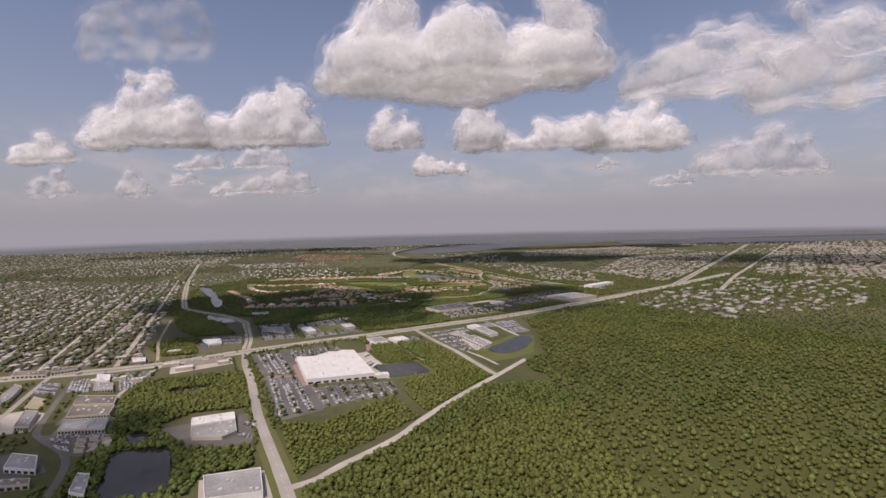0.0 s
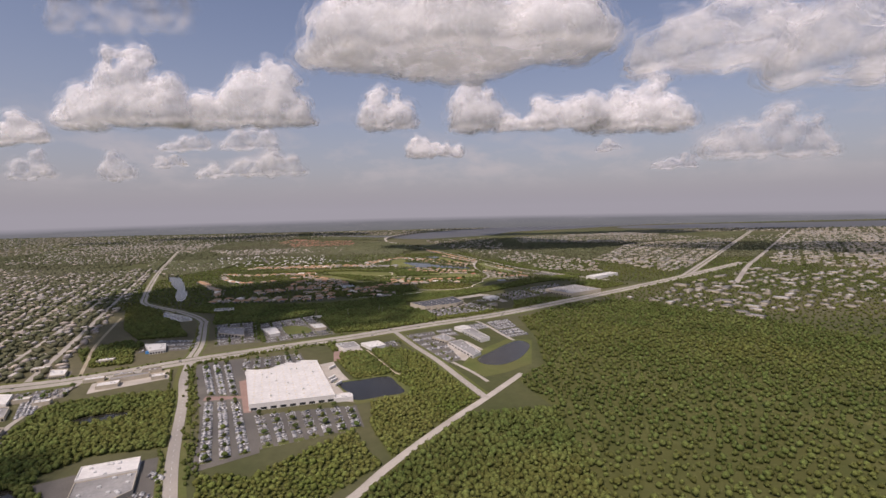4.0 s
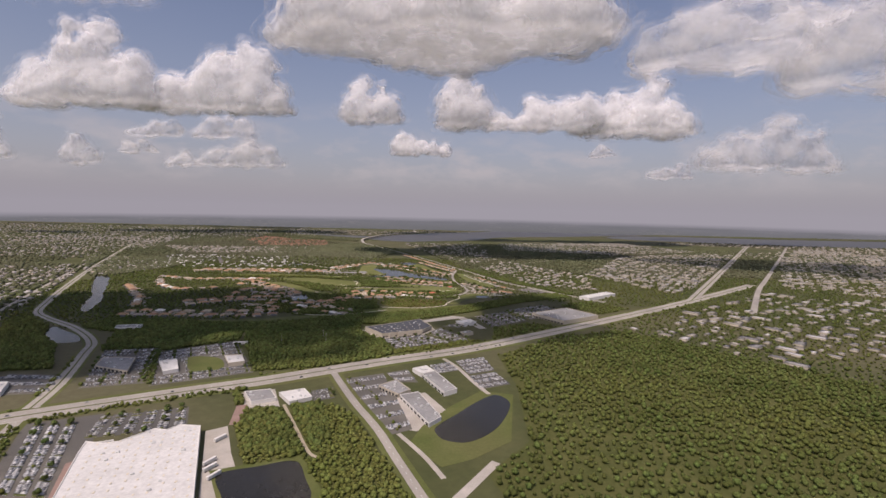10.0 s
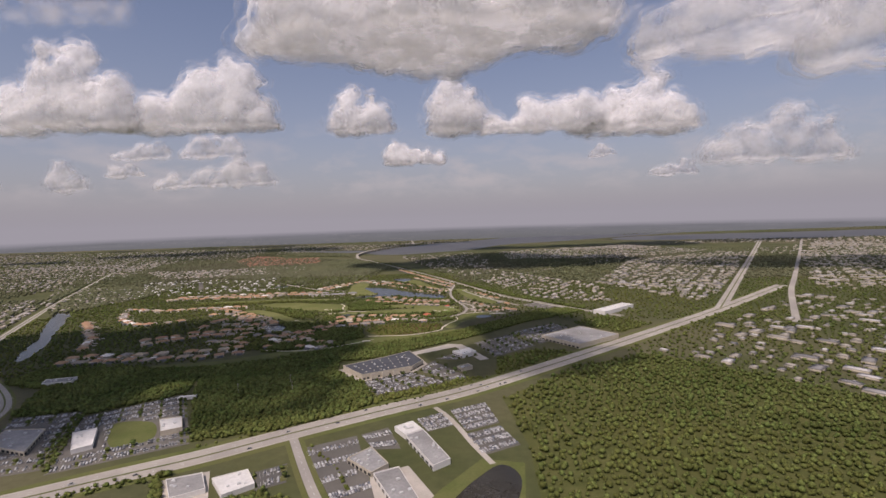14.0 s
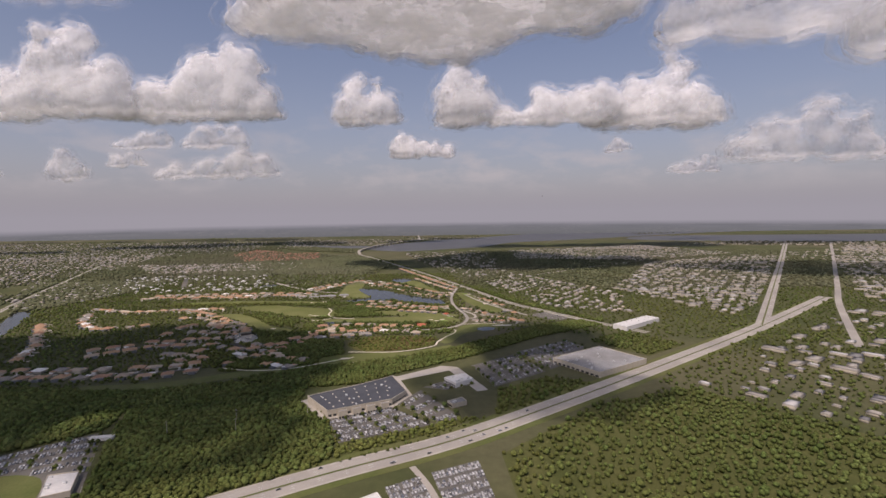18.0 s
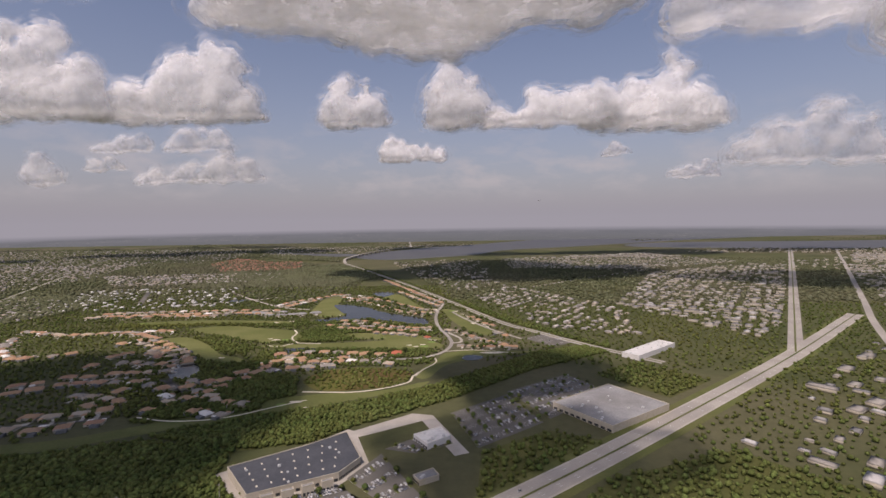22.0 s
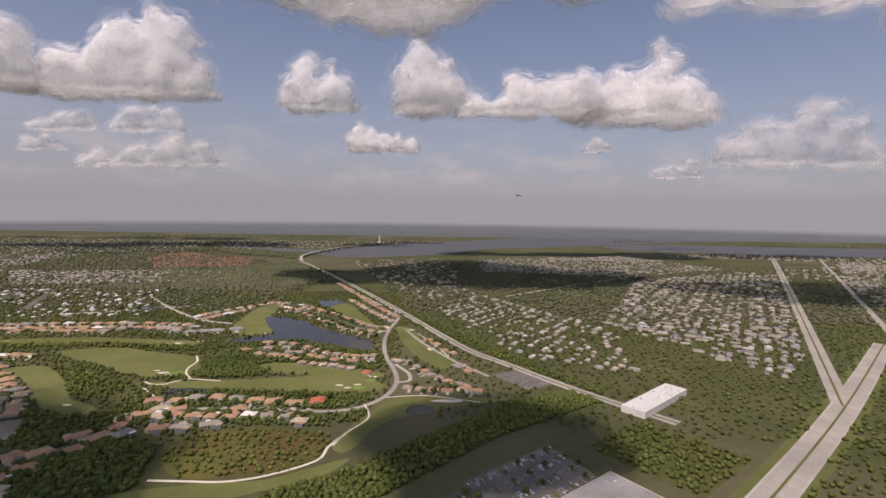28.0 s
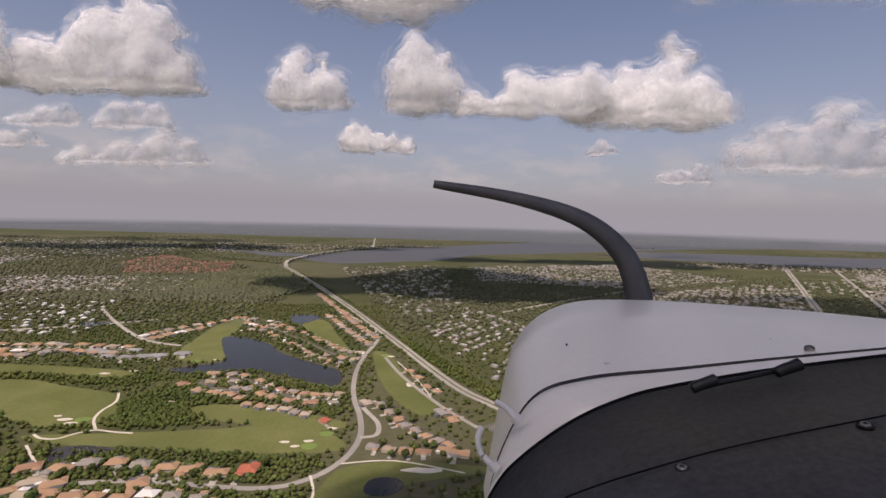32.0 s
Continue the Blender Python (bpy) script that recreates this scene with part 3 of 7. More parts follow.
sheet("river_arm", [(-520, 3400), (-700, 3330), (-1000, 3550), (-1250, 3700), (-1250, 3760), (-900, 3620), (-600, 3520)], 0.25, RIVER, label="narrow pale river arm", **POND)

# golf course
FW = dict(kind="structure", category="grass", smooth_line=True, block=True)
for level, (name, pts, mat, label) in enumerate((
        ("fairway", [(-540, 1262), (-464, 1294), (-380, 1268), (-290, 1235), (-258, 1165), (-300, 1140), (-350, 1150), (-440, 1205)], FAIRWAY, "bright mown golf fairway"),
        ("fairway", [(-320, 1118), (-226, 1126), (-121, 1138), (-40, 1152), (25, 1116), (22, 1086), (-88, 1083), (-180, 1094), (-267, 1098)], FAIRWAY, "bright mown fairway behind villas"),
        ("fairway", [(-180, 1200), (-120, 1208), (-10, 1176), (30, 1150), (-10, 1135), (-72, 1146), (-150, 1168)], FAIRWAY, "bright mown fairway below a lake"),
        ("fairway", [(28, 1455), (60, 1438), (94, 1317), (139, 1208), (125, 1180), (105, 1190), (73, 1247), (45, 1342)], FAIRWAY, "long mown fairway beside a road"),
        ("fairway", [(-325, 1520), (-330, 1678), (-285, 1705), (-272, 1578), (-263, 1500), (-217, 1405), (-262, 1382), (-310, 1420)], FAIRWAY, "mown fairway along the lake shore"),
        ("fairway", [(-200, 838), (-119, 862), (-59, 868), (10, 905), (-10, 872), (-60, 848), (-146, 810), (-188, 790)], FAIRWAY, "bright mown fairway between woods"),
        ("fairway", [(20, 1010), (5, 985), (-10, 930), (10, 920), (40, 985), (120, 1030), (200, 1050), (150, 1062), (80, 1066), (35, 1050)], FAIRWAY, "mown grass round a dark pond"),
        ("fairway", [(-700, 1340), (-560, 1360), (-420, 1350), (-330, 1330), (-340, 1300), (-480, 1320), (-640, 1310)], FAIRWAY, "long mown fairway with bunkers"),
        ("fairway", [(-560, 1170), (-500, 1190), (-420, 1120), (-370, 1060), (-330, 1040), (-310, 1015), (-350, 1010), (-420, 1060), (-480, 1120)], FAIRWAY, "narrow mown fairway beside houses"),
        ("fairway", [(-480, 690), (-400, 700), (-320, 735), (-240, 770), (-200, 785), (-210, 800), (-300, 775), (-400, 728), (-500, 712)], LAWN, "narrow strip of grass before houses"),
        ("fairway", [(-140, 1720), (-100, 1690), (-60, 1580), (-20, 1480), (0, 1420), (-30, 1440), (-100, 1560), (-150, 1650)], FAIRWAY, "mown fairway between villa rows"),
        ("marsh", [(-178, 915), (-155, 957), (-101, 975), (-32, 957), (-18, 925), (-45, 885), (-90, 874), (-140, 872)], MARSH, "brown and yellow-green marsh grass"),
        ("lawn", [(-408, 479), (-363, 481), (-337, 437), (-371, 421)], LAWN, "square green lawn before an office"),
        ("meadow", [(-1000, 2500), (-750, 2420), (-560, 2250), (-300, 2080), (-330, 1960), (-560, 1950), (-700, 2060), (-900, 2200)], SCRUB, "green meadow with mangrove scrub"))):
    sheet(name, pts, 0.13 + 0.004 * level, mat, label=label, **(FW if name != "meadow" else {**FW, "block": False}))
for x, y, r in ((-285, 1160, 9), (-5, 1098, 9), (8, 1128, 8), (52, 1436, 9), (-178, 822, 7), (-262, 1390, 8), (-680, 1330, 9), (-215, 870, 7)):
    ring = [(x + r * math.cos(a) * (1 + 0.12 * math.sin(3 * a)), y + 0.8 * r * math.sin(a)) for a in np.linspace(0, 2 * math.pi, 12, endpoint=False)]
    sheet("putting_green", ring, 0.16, GREEN, label="smooth bright putting green", category="grass", smooth_line=True)
rng = np.random.default_rng(5)
BUNKERS = ((-306, 1161, 9, 4), (-365, 1323, 8, 4), (-213, 1216, 8, 3), (-292, 1150, 9, 4), (-8, 1110, 6, 3), (-20, 1098, 5, 3), (12, 1142, 6, 3), (-34, 1108, 6, 3), (62, 1430, 7, 4), (100, 1290, 7, 9), (-162, 832, 9, 4), (-178, 868, 5, 3),
           (-300, 1318, 9, 4), (-330, 1336, 8, 4), (-690, 1316, 6, 3), (-230, 1398, 6, 3), (-320, 1170, 5, 3), (120, 1050, 22, 5), (-360, 1040, 6, 3), (-262, 1600, 5, 3), (-140, 812, 6, 3))
for x, y, a, b in BUNKERS:
    ring = [(x + a * math.cos(u) * rng.uniform(0.75, 1.15), y + b * math.sin(u) * rng.uniform(0.75, 1.2)) for u in np.linspace(0, 2 * math.pi, 9, endpoint=False)]
    sheet("sand_bunker", ring, 0.20, SAND, label="pale sand bunker in mown grass", category="bunker", smooth_line=True)
for pts, w in (([(-165, 868), (-130, 866), (-93, 865), (-57, 876), (-20, 901), (-14, 928), (-5, 950)], 3.2), ([(-311, 1122), (-297, 1113), (-279, 1112), (-268, 1124), (-252, 1133), (-230, 1129), (-207, 1126)], 3.0), ([(-299, 1097), (-271, 1070), (-244, 1046), (-220, 1024)], 2.6),
               ([(-252, 1133), (-272, 1160), (-280, 1185), (-281, 1215), (-296, 1245)], 3.2), ([(10, 1040), (20, 1000), (0, 960), (-10, 930)], 2.4),
               ([(-345, 788), (-300, 776), (-255, 778), (-222, 790), (-190, 812), (-150, 838)], 2.4), ([(36, 1062), (90, 1068), (160, 1045)], 2.2), ([(75, 1400), (110, 1310), (130, 1240)], 2.0)):
    street("cart_path", pts, w, "pale sandy golf cart path", z=0.26, mat=SAND, marks=False)


# ---- commercial buildings and their lots ----
def quad(c, u, v):
    """A point in the four-cornered plot c, u along its first side and v away from it."""
    a, b, d, e = (np.array(p, float) for p in (c[0], c[1], c[2], c[3]))
    return (a * (1 - u) + b * u) * (1 - v) + (e * (1 - u) + d * u) * v


CARS, LOT_TREES = [], []


def car_park(corners, rows, label, fill=0.7, seed=1, islands=True, avoid=()):
    """An asphalt lot with painted stalls in double rows along its first side, planted islands and places for cars."""
    rng = np.random.default_rng(seed)
    lot = sheet("car_park", corners, 0.12, LOT, label=label, category="parking lot")
    c = [np.array(p, float) for p in corners]
    length = (np.hypot(*(c[1] - c[0])) + np.hypot(*(c[2] - c[3]))) / 2
    n = max(int(length / 2.75), 4)
    bm = bmesh.new()
    depth = np.hypot(*(c[3] - c[0])) / rows
    for r in range(rows):
        for half in (0, 1):
            for k in range(n + 1):
                u, v = k / n, (r + 0.5) / rows
                p = quad(c, u, v)
                if any(inside(q, p[0], p[1]) for q in avoid):
                    continue
                w = quad(c, u, min(v + 0.01, 1)) - quad(c, u, v - 0.01)
                w /= np.hypot(*w)
                s = np.array([w[1], -w[0]])
                e = p + w * (5.0 if half else -5.0)
                bm.faces.new([bm.verts.new((*q, 0.14)) for q in (p - s * 0.07, p + s * 0.07, e + s * 0.07, e - s * 0.07)])
                if k < n:
                    m = quad(c, (k + 0.5) / n, v) + w * (2.6 if half else -2.6)
                    if islands and (k % 8 == 0 or k == n - 1):
                        if half and rng.random() < 0.8:
                            LOT_TREES.append((*quad(c, (k + 0.5) / n, v), rng.uniform(0.5, 0.85)))
                    elif rng.random() < fill:
                        CARS.append((m[0], m[1], math.atan2(w[1], w[0]) + (math.pi if rng.random() < 0.5 else 0) + rng.normal(0, 0.03)))
    part("stall_line", bm, LANE, lot, "white painted stall lines")
    if islands:
        bm = bmesh.new()
        for r in range(rows):
            for k in [*range(0, n, 8), n - 1]:
                v = (r + 0.5) / rows
                a, b = quad(c, k / n, v), quad(c, (k + 1) / n, v)
                if any(inside(q, a[0], a[1]) for q in avoid):
                    continue
                w = quad(c, (k + 0.5) / n, min(v + 0.01, 1)) - quad(c, (k + 0.5) / n, v - 0.01)
                w = w / np.hypot(*w) * 5
                prism(bm, [a - w, b - w, b + w, a + w], 0.1, 0.3)
        part("planted_island", bm, LAWN, lot, "raised grassy islands with kerbs")
    return lot


def flat_building(name, corners, h, roof, wall, label, units=6, seed=1, glazing=(0,), bays=6, parapet=0.7):
    """A flat-roofed block: walls, parapet, roof deck, roof units, doors and shop windows on the given sides."""
    rng = np.random.default_rng(seed)
    root = new(name)
    mid = np.mean(np.array(corners, float), 0)
    root.location = (*mid, 0)
    local = [tuple(np.array(p, float) - mid) for p in corners]
    bm = bmesh.new()
    prism(bm, local, 0.0, h, top=False)
    part("wall", bm, wall, root)
    bm = bmesh.new()
    inner = shrunk(local, 0.6)
    prism(bm, inner, h - 0.5, h - 0.1)
    part("roof", bm, roof, root)
    bm = bmesh.new()
    n = len(local)
    rings = [[bm.verts.new((*p, z)) for p in q] for q, z in ((shrunk(local, -0.15), h - 0.3), (shrunk(local, -0.15), h + parapet), (inner, h + parapet), (inner, h - 0.3))]
    for a, b in zip(rings, rings[1:]):
        for i in range(n):
            bm.faces.new((a[i], a[(i + 1) % n], b[(i + 1) % n], b[i]))
    bmesh.ops.recalc_face_normals(bm, faces=bm.faces[:])
    part("parapet", bm, wall, root)
    box = bpy.data.meshes.new("roof_unit")
    bm = bmesh.new()
    box_bm(bm, -1.2, 1.2, -0.9, 0.9, 0, 1.3, 0.1)
    box_bm(bm, -0.5, 0.5, -0.5, 0.5, 1.3, 1.55)
    bm.to_mesh(box)
    bm.free()
    box.materials.append(STEEL)
    p = np.array(local)
    made = 0
    while made < units:
        x, y = rng.uniform(p[:, 0].min(), p[:, 0].max()), rng.uniform(p[:, 1].min(), p[:, 1].max())
        if inside(shrunk(local, 5), x, y):
            u = new("roof_unit", box)
            u.parent, u.location, u.rotation_euler = root, (x, y, h - 0.1), (0, 0, math.atan2(*(p[1] - p[0])[::-1]))
            u.scale = [rng.uniform(0.8, 1.3)] * 3
            made += 1
    for side in glazing:
        a, b = np.array(local[side]), np.array(local[(side + 1) % n])
        w = (b - a) / np.hypot(*(b - a))
        out = np.array([w[1], -w[0]])
        if out @ ((a + b) / 2) < 0:
            out = -out
        span = np.hypot(*(b - a)) / bays
        for k in range(bays):
            o = a + w * span * (k + 0.18) + out * 0.05
            e = a + w * span * (k + 0.82) + out * 0.05
            bm = bmesh.new()
            prism(bm, [o, e, e + out * 0.1, o + out * 0.1], 0.5, min(3.2, h - 1))
            part("window", bm, GLASS, root)
    take(corners, 4)
    return tagged(root, label, "building")


# the large store: white roof, lots on three sides
STORE = flat_building("big_store", [(-306, 91), (-213, 116), (-272, 246), (-294, 247), (-300, 236), (-313, 238), (-330, 212), (-342, 208), (-360, 210), (-352, 190)], 7.5, WHITEROOF, WHITEWALL,
              "huge white flat-roofed store with rooftop units", units=14, seed=3, glazing=(0,), bays=9)
flat_building("loading_dock", [(-213, 112), (-192, 117), (-196, 128), (-217, 123)], 4.5, WHITEROOF, WHITEWALL, "low white annex of the store", units=2, seed=4, glazing=())
BIG = np.array(((-306, 91), (-213, 116), (-272, 246), (-352, 208)), float)
SKY_MESH = bpy.data.meshes.new("skylight")
bm = bmesh.new()
box_bm(bm, -0.8, 0.8, -1.3, 1.3, 0, 0.45, 0.12)
bm.to_mesh(SKY_MESH)
bm.free()
SKY_MESH.materials.append(SAND)


def skylights(store, plan, nu, nv, h, seed, mesh):
    """A grid of low domes over a roof deck."""
    rng = np.random.default_rng(seed)
    for a in range(nu):
        for b in range(nv):
            p = quad(plan, (a + 0.5) / nu, (b + 0.5) / nv) + rng.normal(0, 0.3, 2)
            o = new("skylight", mesh)
            o.parent, o.location = store, (p[0] - store.location.x, p[1] - store.location.y, h - 0.1)
            o.rotation_euler = (0, 0, math.atan2(*(np.array(plan[1]) - np.array(plan[0]))[::-1]))


skylights(STORE, BIG, 10, 12, 7.5, 2, SKY_MESH)
flat_building("garden_centre", [(-363, 211), (-342, 221), (-330, 196), (-340, 184)], 4.0, GREYROOF, WHITEWALL, "slatted grey-roofed garden centre beside the store", 0, 7, ())
for k, (x, y, a) in enumerate(((-236, 190, 64), (-231, 180, 64), (-222, 168, 64), (-246, 232, 64), (-205, 130, 15))):
    bm = bmesh.new()
    box_bm(bm, -6.5, 6.5, -1.25, 1.25, 1.0, 3.9, 0.06)
    trailer = mesh_object("truck_trailer", bm, WHITEWALL)
    for u in (-5.2, -4.0, 4.6):
        for v in (-1.05, 1.05):
            bm = bmesh.new()
            bmesh.ops.create_cone(bm, cap_ends=True, segments=10, radius1=0.5, radius2=0.5, depth=0.3, matrix=Matrix.Translation((u, v, 0.5)) @ Matrix.Rotation(math.pi / 2, 4, "X"))
            part("wheel", bm, RUBBER, trailer)
    trailer.matrix_world = pose(x, y, 0.11, 0, 0, a)
    tagged(trailer, "white box trailer in the store's yard", "trailer", group="trailers in the yard")
STORE_YARD = sheet("store_yard", [(-269, 250), (-211, 118), (-190, 112), (-176, 126), (-225, 208), (-252, 262)], 0.11, CONCRETE, label="pale concrete service yard behind the store", category="yard")
sheet("forecourt", [(-458, 258), (-396, 286), (-300, 98), (-256, -2), (-303, -36), (-340, 50)], 0.09, LOT, label="grey asphalt round the store's car parks", category="asphalt")
car_park([(-381, 140), (-450, 256), (-405, 262), (-336, 136)], 3, "grey parking lot full of parked cars", 0.92, 11)
car_park([(-306, -24), (-374, 118), (-328, 121), (-262, 0)], 3, "crowded grey parking lot with young trees", 0.88, 14)
car_park([(-299, 80), (-258, 4), (-166, 48), (-186, 104)], 7, "grey parking lot with young trees before the store", 0.5, 12)
car_park([(-380, 230), (-396, 280), (-316, 308), (-290, 254)], 6, "sparsely used parking lot behind the store", 0.45, 13)
sheet("brick_drive", [(-376, 122), (-331, 128), (-335, 136), (-379, 135)], 0.17, BRICKROAD, label="reddish paved drive between two parking lots", category="drive")
sheet("brick_drive", [(-310, 86), (-302, 88), (-352, 192), (-360, 186)], 0.17, BRICKROAD, label="reddish paved drive beside the store", category="drive")
sheet("brick_drive", [(-264, 312), (-254, 316), (-240, 268), (-252, 264)], 0.17, BRICKROAD, label="reddish paved drive behind the store", category="drive")
# small buildings north of the pond
flat_building("shop", [(-268, 344), (-240, 354), (-224, 327), (-248, 314)], 4, GREYROOF, WHITEWALL, "low grey-roofed shop at the wood's edge", 4, 21, (0,))
flat_building("shop", [(-226, 343), (-199, 357), (-183, 332), (-205, 316)], 4.2, WHITEROOF, WHITEWALL, "small white-roofed shop beside the boulevard", 4, 22, (0,))
car_park([(-196, 358), (-168, 374), (-158, 340), (-182, 328)], 2, "small grey car park beside a shop", 0.5, 23)
sheet("forecourt", [(-276, 350), (-238, 364), (-214, 310), (-250, 302)], 0.09, CONCRETE, label="pale concrete forecourt round a shop", category="yard")
# offices north of the boulevard
car_park([(-476, 354), (-409, 376), (-474, 524), (-552, 506)], 9, "grey office car park with hedges", 0.6, 31, avoid=([(-505, 420), (-523, 468), (-486, 480), (-440, 405)],))
flat_building("office", [(-505, 424), (-449, 405), (-474, 462), (-520, 462)], 4.5, GREYROOF, STUCCO, "broad grey-roofed office block among cars", 7, 32, (0, 1), 8)
car_park([(-397, 366), (-288, 422), (-372, 573), (-464, 502)], 9, "busy grey car park round two offices", 0.72, 33, avoid=([(-440, 450), (-413, 470), (-380, 420), (-405, 395)], [(-412, 486), (-360, 488), (-330, 432), (-376, 414)], [(-360, 486), (-325, 492), (-305, 450), (-334, 434)]))
flat_building("office", [(-432, 448), (-413, 460), (-388, 418), (-402, 406)], 4.5, WHITEROOF, WHITEWALL, "white-roofed office with stepped plan", 5, 34, (3,))
flat_building("office", [(-352, 477), (-329, 484), (-312, 453), (-331, 443)], 5, WHITEROOF, STUCCO, "white-roofed office beside a lawn", 5, 35, (3,))
flat_building("shed", [(-372, 556), (-350, 560), (-349, 554), (-371, 550)], 3, WHITEROOF, WHITEWALL, "long narrow white-roofed shelter", 0, 36, ())
car_park([(-590, 322), (-500, 338), (-528, 398), (-600, 400)], 3, "crowded car dealer's forecourt", 0.85, 41, islands=False, avoid=([(-603, 355), (-560, 362), (-536, 320), (-562, 306)],))
flat_building("car_showroom", [(-596, 352), (-562, 356), (-543, 324), (-563, 313)], 6, WHITEROOF, WHITEWALL, "white-roofed car showroom beside parked cars", 5, 42, (2, 3))
bm = bmesh.new()
box_bm(bm, -13, 13, -3, 3, 0, 4.2, 0.1)
canopy = tagged(mesh_object("showroom_canopy", bm, BLUEAWN), "bright blue canopy before a showroom", "canopy")
canopy.matrix_world = pose(-560, 322, 0, 0, 0, 15)
flat_building("clubhouse_shed", [(-620, 640), (-580, 650), (-575, 630), (-612, 622)], 5, GREYROOF, WHITEWALL, "low pale-roofed school building among trees", 3, 43, ())
# petrol station and shops south of the boulevard
sheet("forecourt", [(-560, 186), (-488, 230), (-462, 204), (-540, 150)], 0.12, CONCRETE, label="pale concrete filling-station forecourt", category="yard")
flat_building("filling_station", [(-540, 192), (-500, 216), (-496, 208), (-536, 184)], 5.2, GREYROOF, STUCCO, "long grey filling-station canopy", 0, 51, ())
flat_building("shop", [(-545, 176), (-522, 188), (-515, 172), (-538, 162)], 4.5, WHITEROOF, STUCCO, "small pale shop on a forecourt", 2, 52, (0,))
sheet("yard", [(-585, 208), (-548, 224), (-520, 246), (-500, 262), (-478, 228), (-545, 182)], 0.096, DIRT, label="pale sandy yard beside a filling station", category="yard")
for k, c in enumerate(([(-578, 196), (-556, 206), (-551, 196), (-573, 186)], [(-548, 212), (-528, 224), (-523, 215), (-543, 203)], [(-520, 228), (-498, 241), (-492, 231), (-514, 218)], [(-492, 206), (-478, 214), (-471, 203), (-485, 195)])):
    flat_building("shop", c, 4.2, (WHITEROOF, GREYROOF, BROWNROOF, WHITEROOF)[k], STUCCO, ("small white-roofed shop beside the boulevard", "small grey-roofed shop on a sandy yard", "low brown-roofed shop on a sandy yard", "small white kiosk at a road corner")[k], 2, 170 + k, (0,), 4)
car_park([(-640, 150), (-575, 178), (-560, 140), (-625, 112)], 3, "pale lot before low shops", 0.4, 53)
for k, (x, y) in enumerate(((-612, 128), (-580, 120), (-640, 118))):
    flat_building("shop", [(x, y), (x + 16, y + 7), (x + 20, y - 2), (x + 4, y - 9)], 4.2, WHITEROOF, STUCCO, "small pale-roofed shop in a row", 2, 54 + k, (0,))
# car dealer and shops east
car_park([(-160, 404), (-110, 428), (-60, 262), (-80, 250)], 6, "crowded car dealer's lot", 0.85, 61, islands=False, avoid=([(-112, 372), (-89, 400), (-60, 356), (-84, 336)],))
car_park([(-106, 430), (-78, 446), (-60, 396), (-88, 396)], 2, "full row of cars beside a showroom", 0.9, 62, islands=False)
flat_building("car_showroom", [(-109, 370), (-89, 392), (-68, 358), (-82, 343)], 4.8, GREYROOF, STUCCO, "grey-roofed car showroom with roof units", 8, 63, (3, 0))
flat_building("workshop", [(-80, 342), (-58, 352), (-30, 283), (-43, 266)], 4.5, GREYROOF, WHITEWALL, "long grey-roofed service workshop", 9, 64, (3,), 8)
sheet("yard", [(-84, 346), (-50, 362), (-12, 286), (-56, 258), (-70, 262)], 0.115, CONCRETE, label="pale concrete yard round a workshop", category="yard")
flat_building("shop", [(-70, 436), (-51, 449), (-39, 428), (-57, 416)], 5, WHITEROOF, WHITEWALL, "white-roofed shop beside a dealer", 4, 65, (0,))
flat_building("workshop", [(-56, 414), (-38, 426), (-10, 362), (-26, 350)], 5.5, GREYROOF, WHITEWALL, "workshop with grey flat roof", 6, 66, (3,), 7)
car_park([(8, 424), (46, 442), (62, 396), (22, 376)], 3, "crowded dealer's lot beside the boulevard", 0.8, 67, islands=False)
car_park([(-47, 464), (-18, 482), (-5, 446), (-33, 432)], 3, "dark dealer's lot full of cars beside a white shop", 0.85, 68, islands=False)
car_park([(-8, 488), (36, 509), (47, 449), (9, 430)], 4, "crowded dealer's lot beside the boulevard", 0.85, 69, islands=False)
# dark-roofed plaza
car_park([(-106, 545), (-10, 586), (-62, 634), (-134, 600)], 4, "grey plaza parking lot with small trees", 0.6, 71)
car_park([(-4, 590), (24, 600), (-30, 690), (-56, 644)], 4, "shaded plaza parking lot", 0.55, 72)
PLAZA = flat_building("shopping_plaza", [(-170, 652), (-133, 606), (-62, 640), (-47, 668), (-72, 724), (-108, 694)], 8, DARKROOF, STUCCO, "long plaza with dark flat roof and cream front", 6, 73, (1, 2), 14)
skylights(PLAZA, [(-130, 612), (-62, 646), (-74, 714), (-162, 650)], 7, 4, 8, 5, SKY_MESH)
sheet("plaza_drive", [(-183, 654), (-136, 600), (-60, 634), (-38, 668), (-66, 742), (-76, 748), (-112, 708)], 0.118, CONCRETE, label="pale concrete drive round the plaza", category="drive")
for k in range(4):
    a = np.array((-128.0, 601.0)) + np.array((0.9, 0.43)) * (8 + 17 * k)
    flat_building("portico", [tuple(a), tuple(a + (9, 4.3)), tuple(a + (11, 0.5)), tuple(a + (2, -3.8))], 8.8, GREYROOF, STUCCO, "cream entrance portico of the plaza", 0, 74 + k, (2,), 3)
flat_building("shop", [(1, 720), (30, 738), (41, 716), (17, 697)], 6, WHITEROOF, WHITEWALL, "white-roofed shop behind the plaza", 8, 81, (3,))
car_park([(-28, 700), (6, 690), (46, 712), (30, 748)], 3, "dark lot round a white-roofed shop", 0.4, 82)
flat_building("shop", [(6, 640), (24, 652), (30, 640), (12, 630)], 5, GREYROOF, STUCCO, "small pale pavilion in a parking lot", 2, 83, (3,))
sheet("plaza_drive", [(-70, 742), (-5, 790), (20, 784), (60, 690), (45, 684), (8, 768), (-60, 728)], 0.125, CONCRETE, label="pale service road behind the plaza", category="drive")
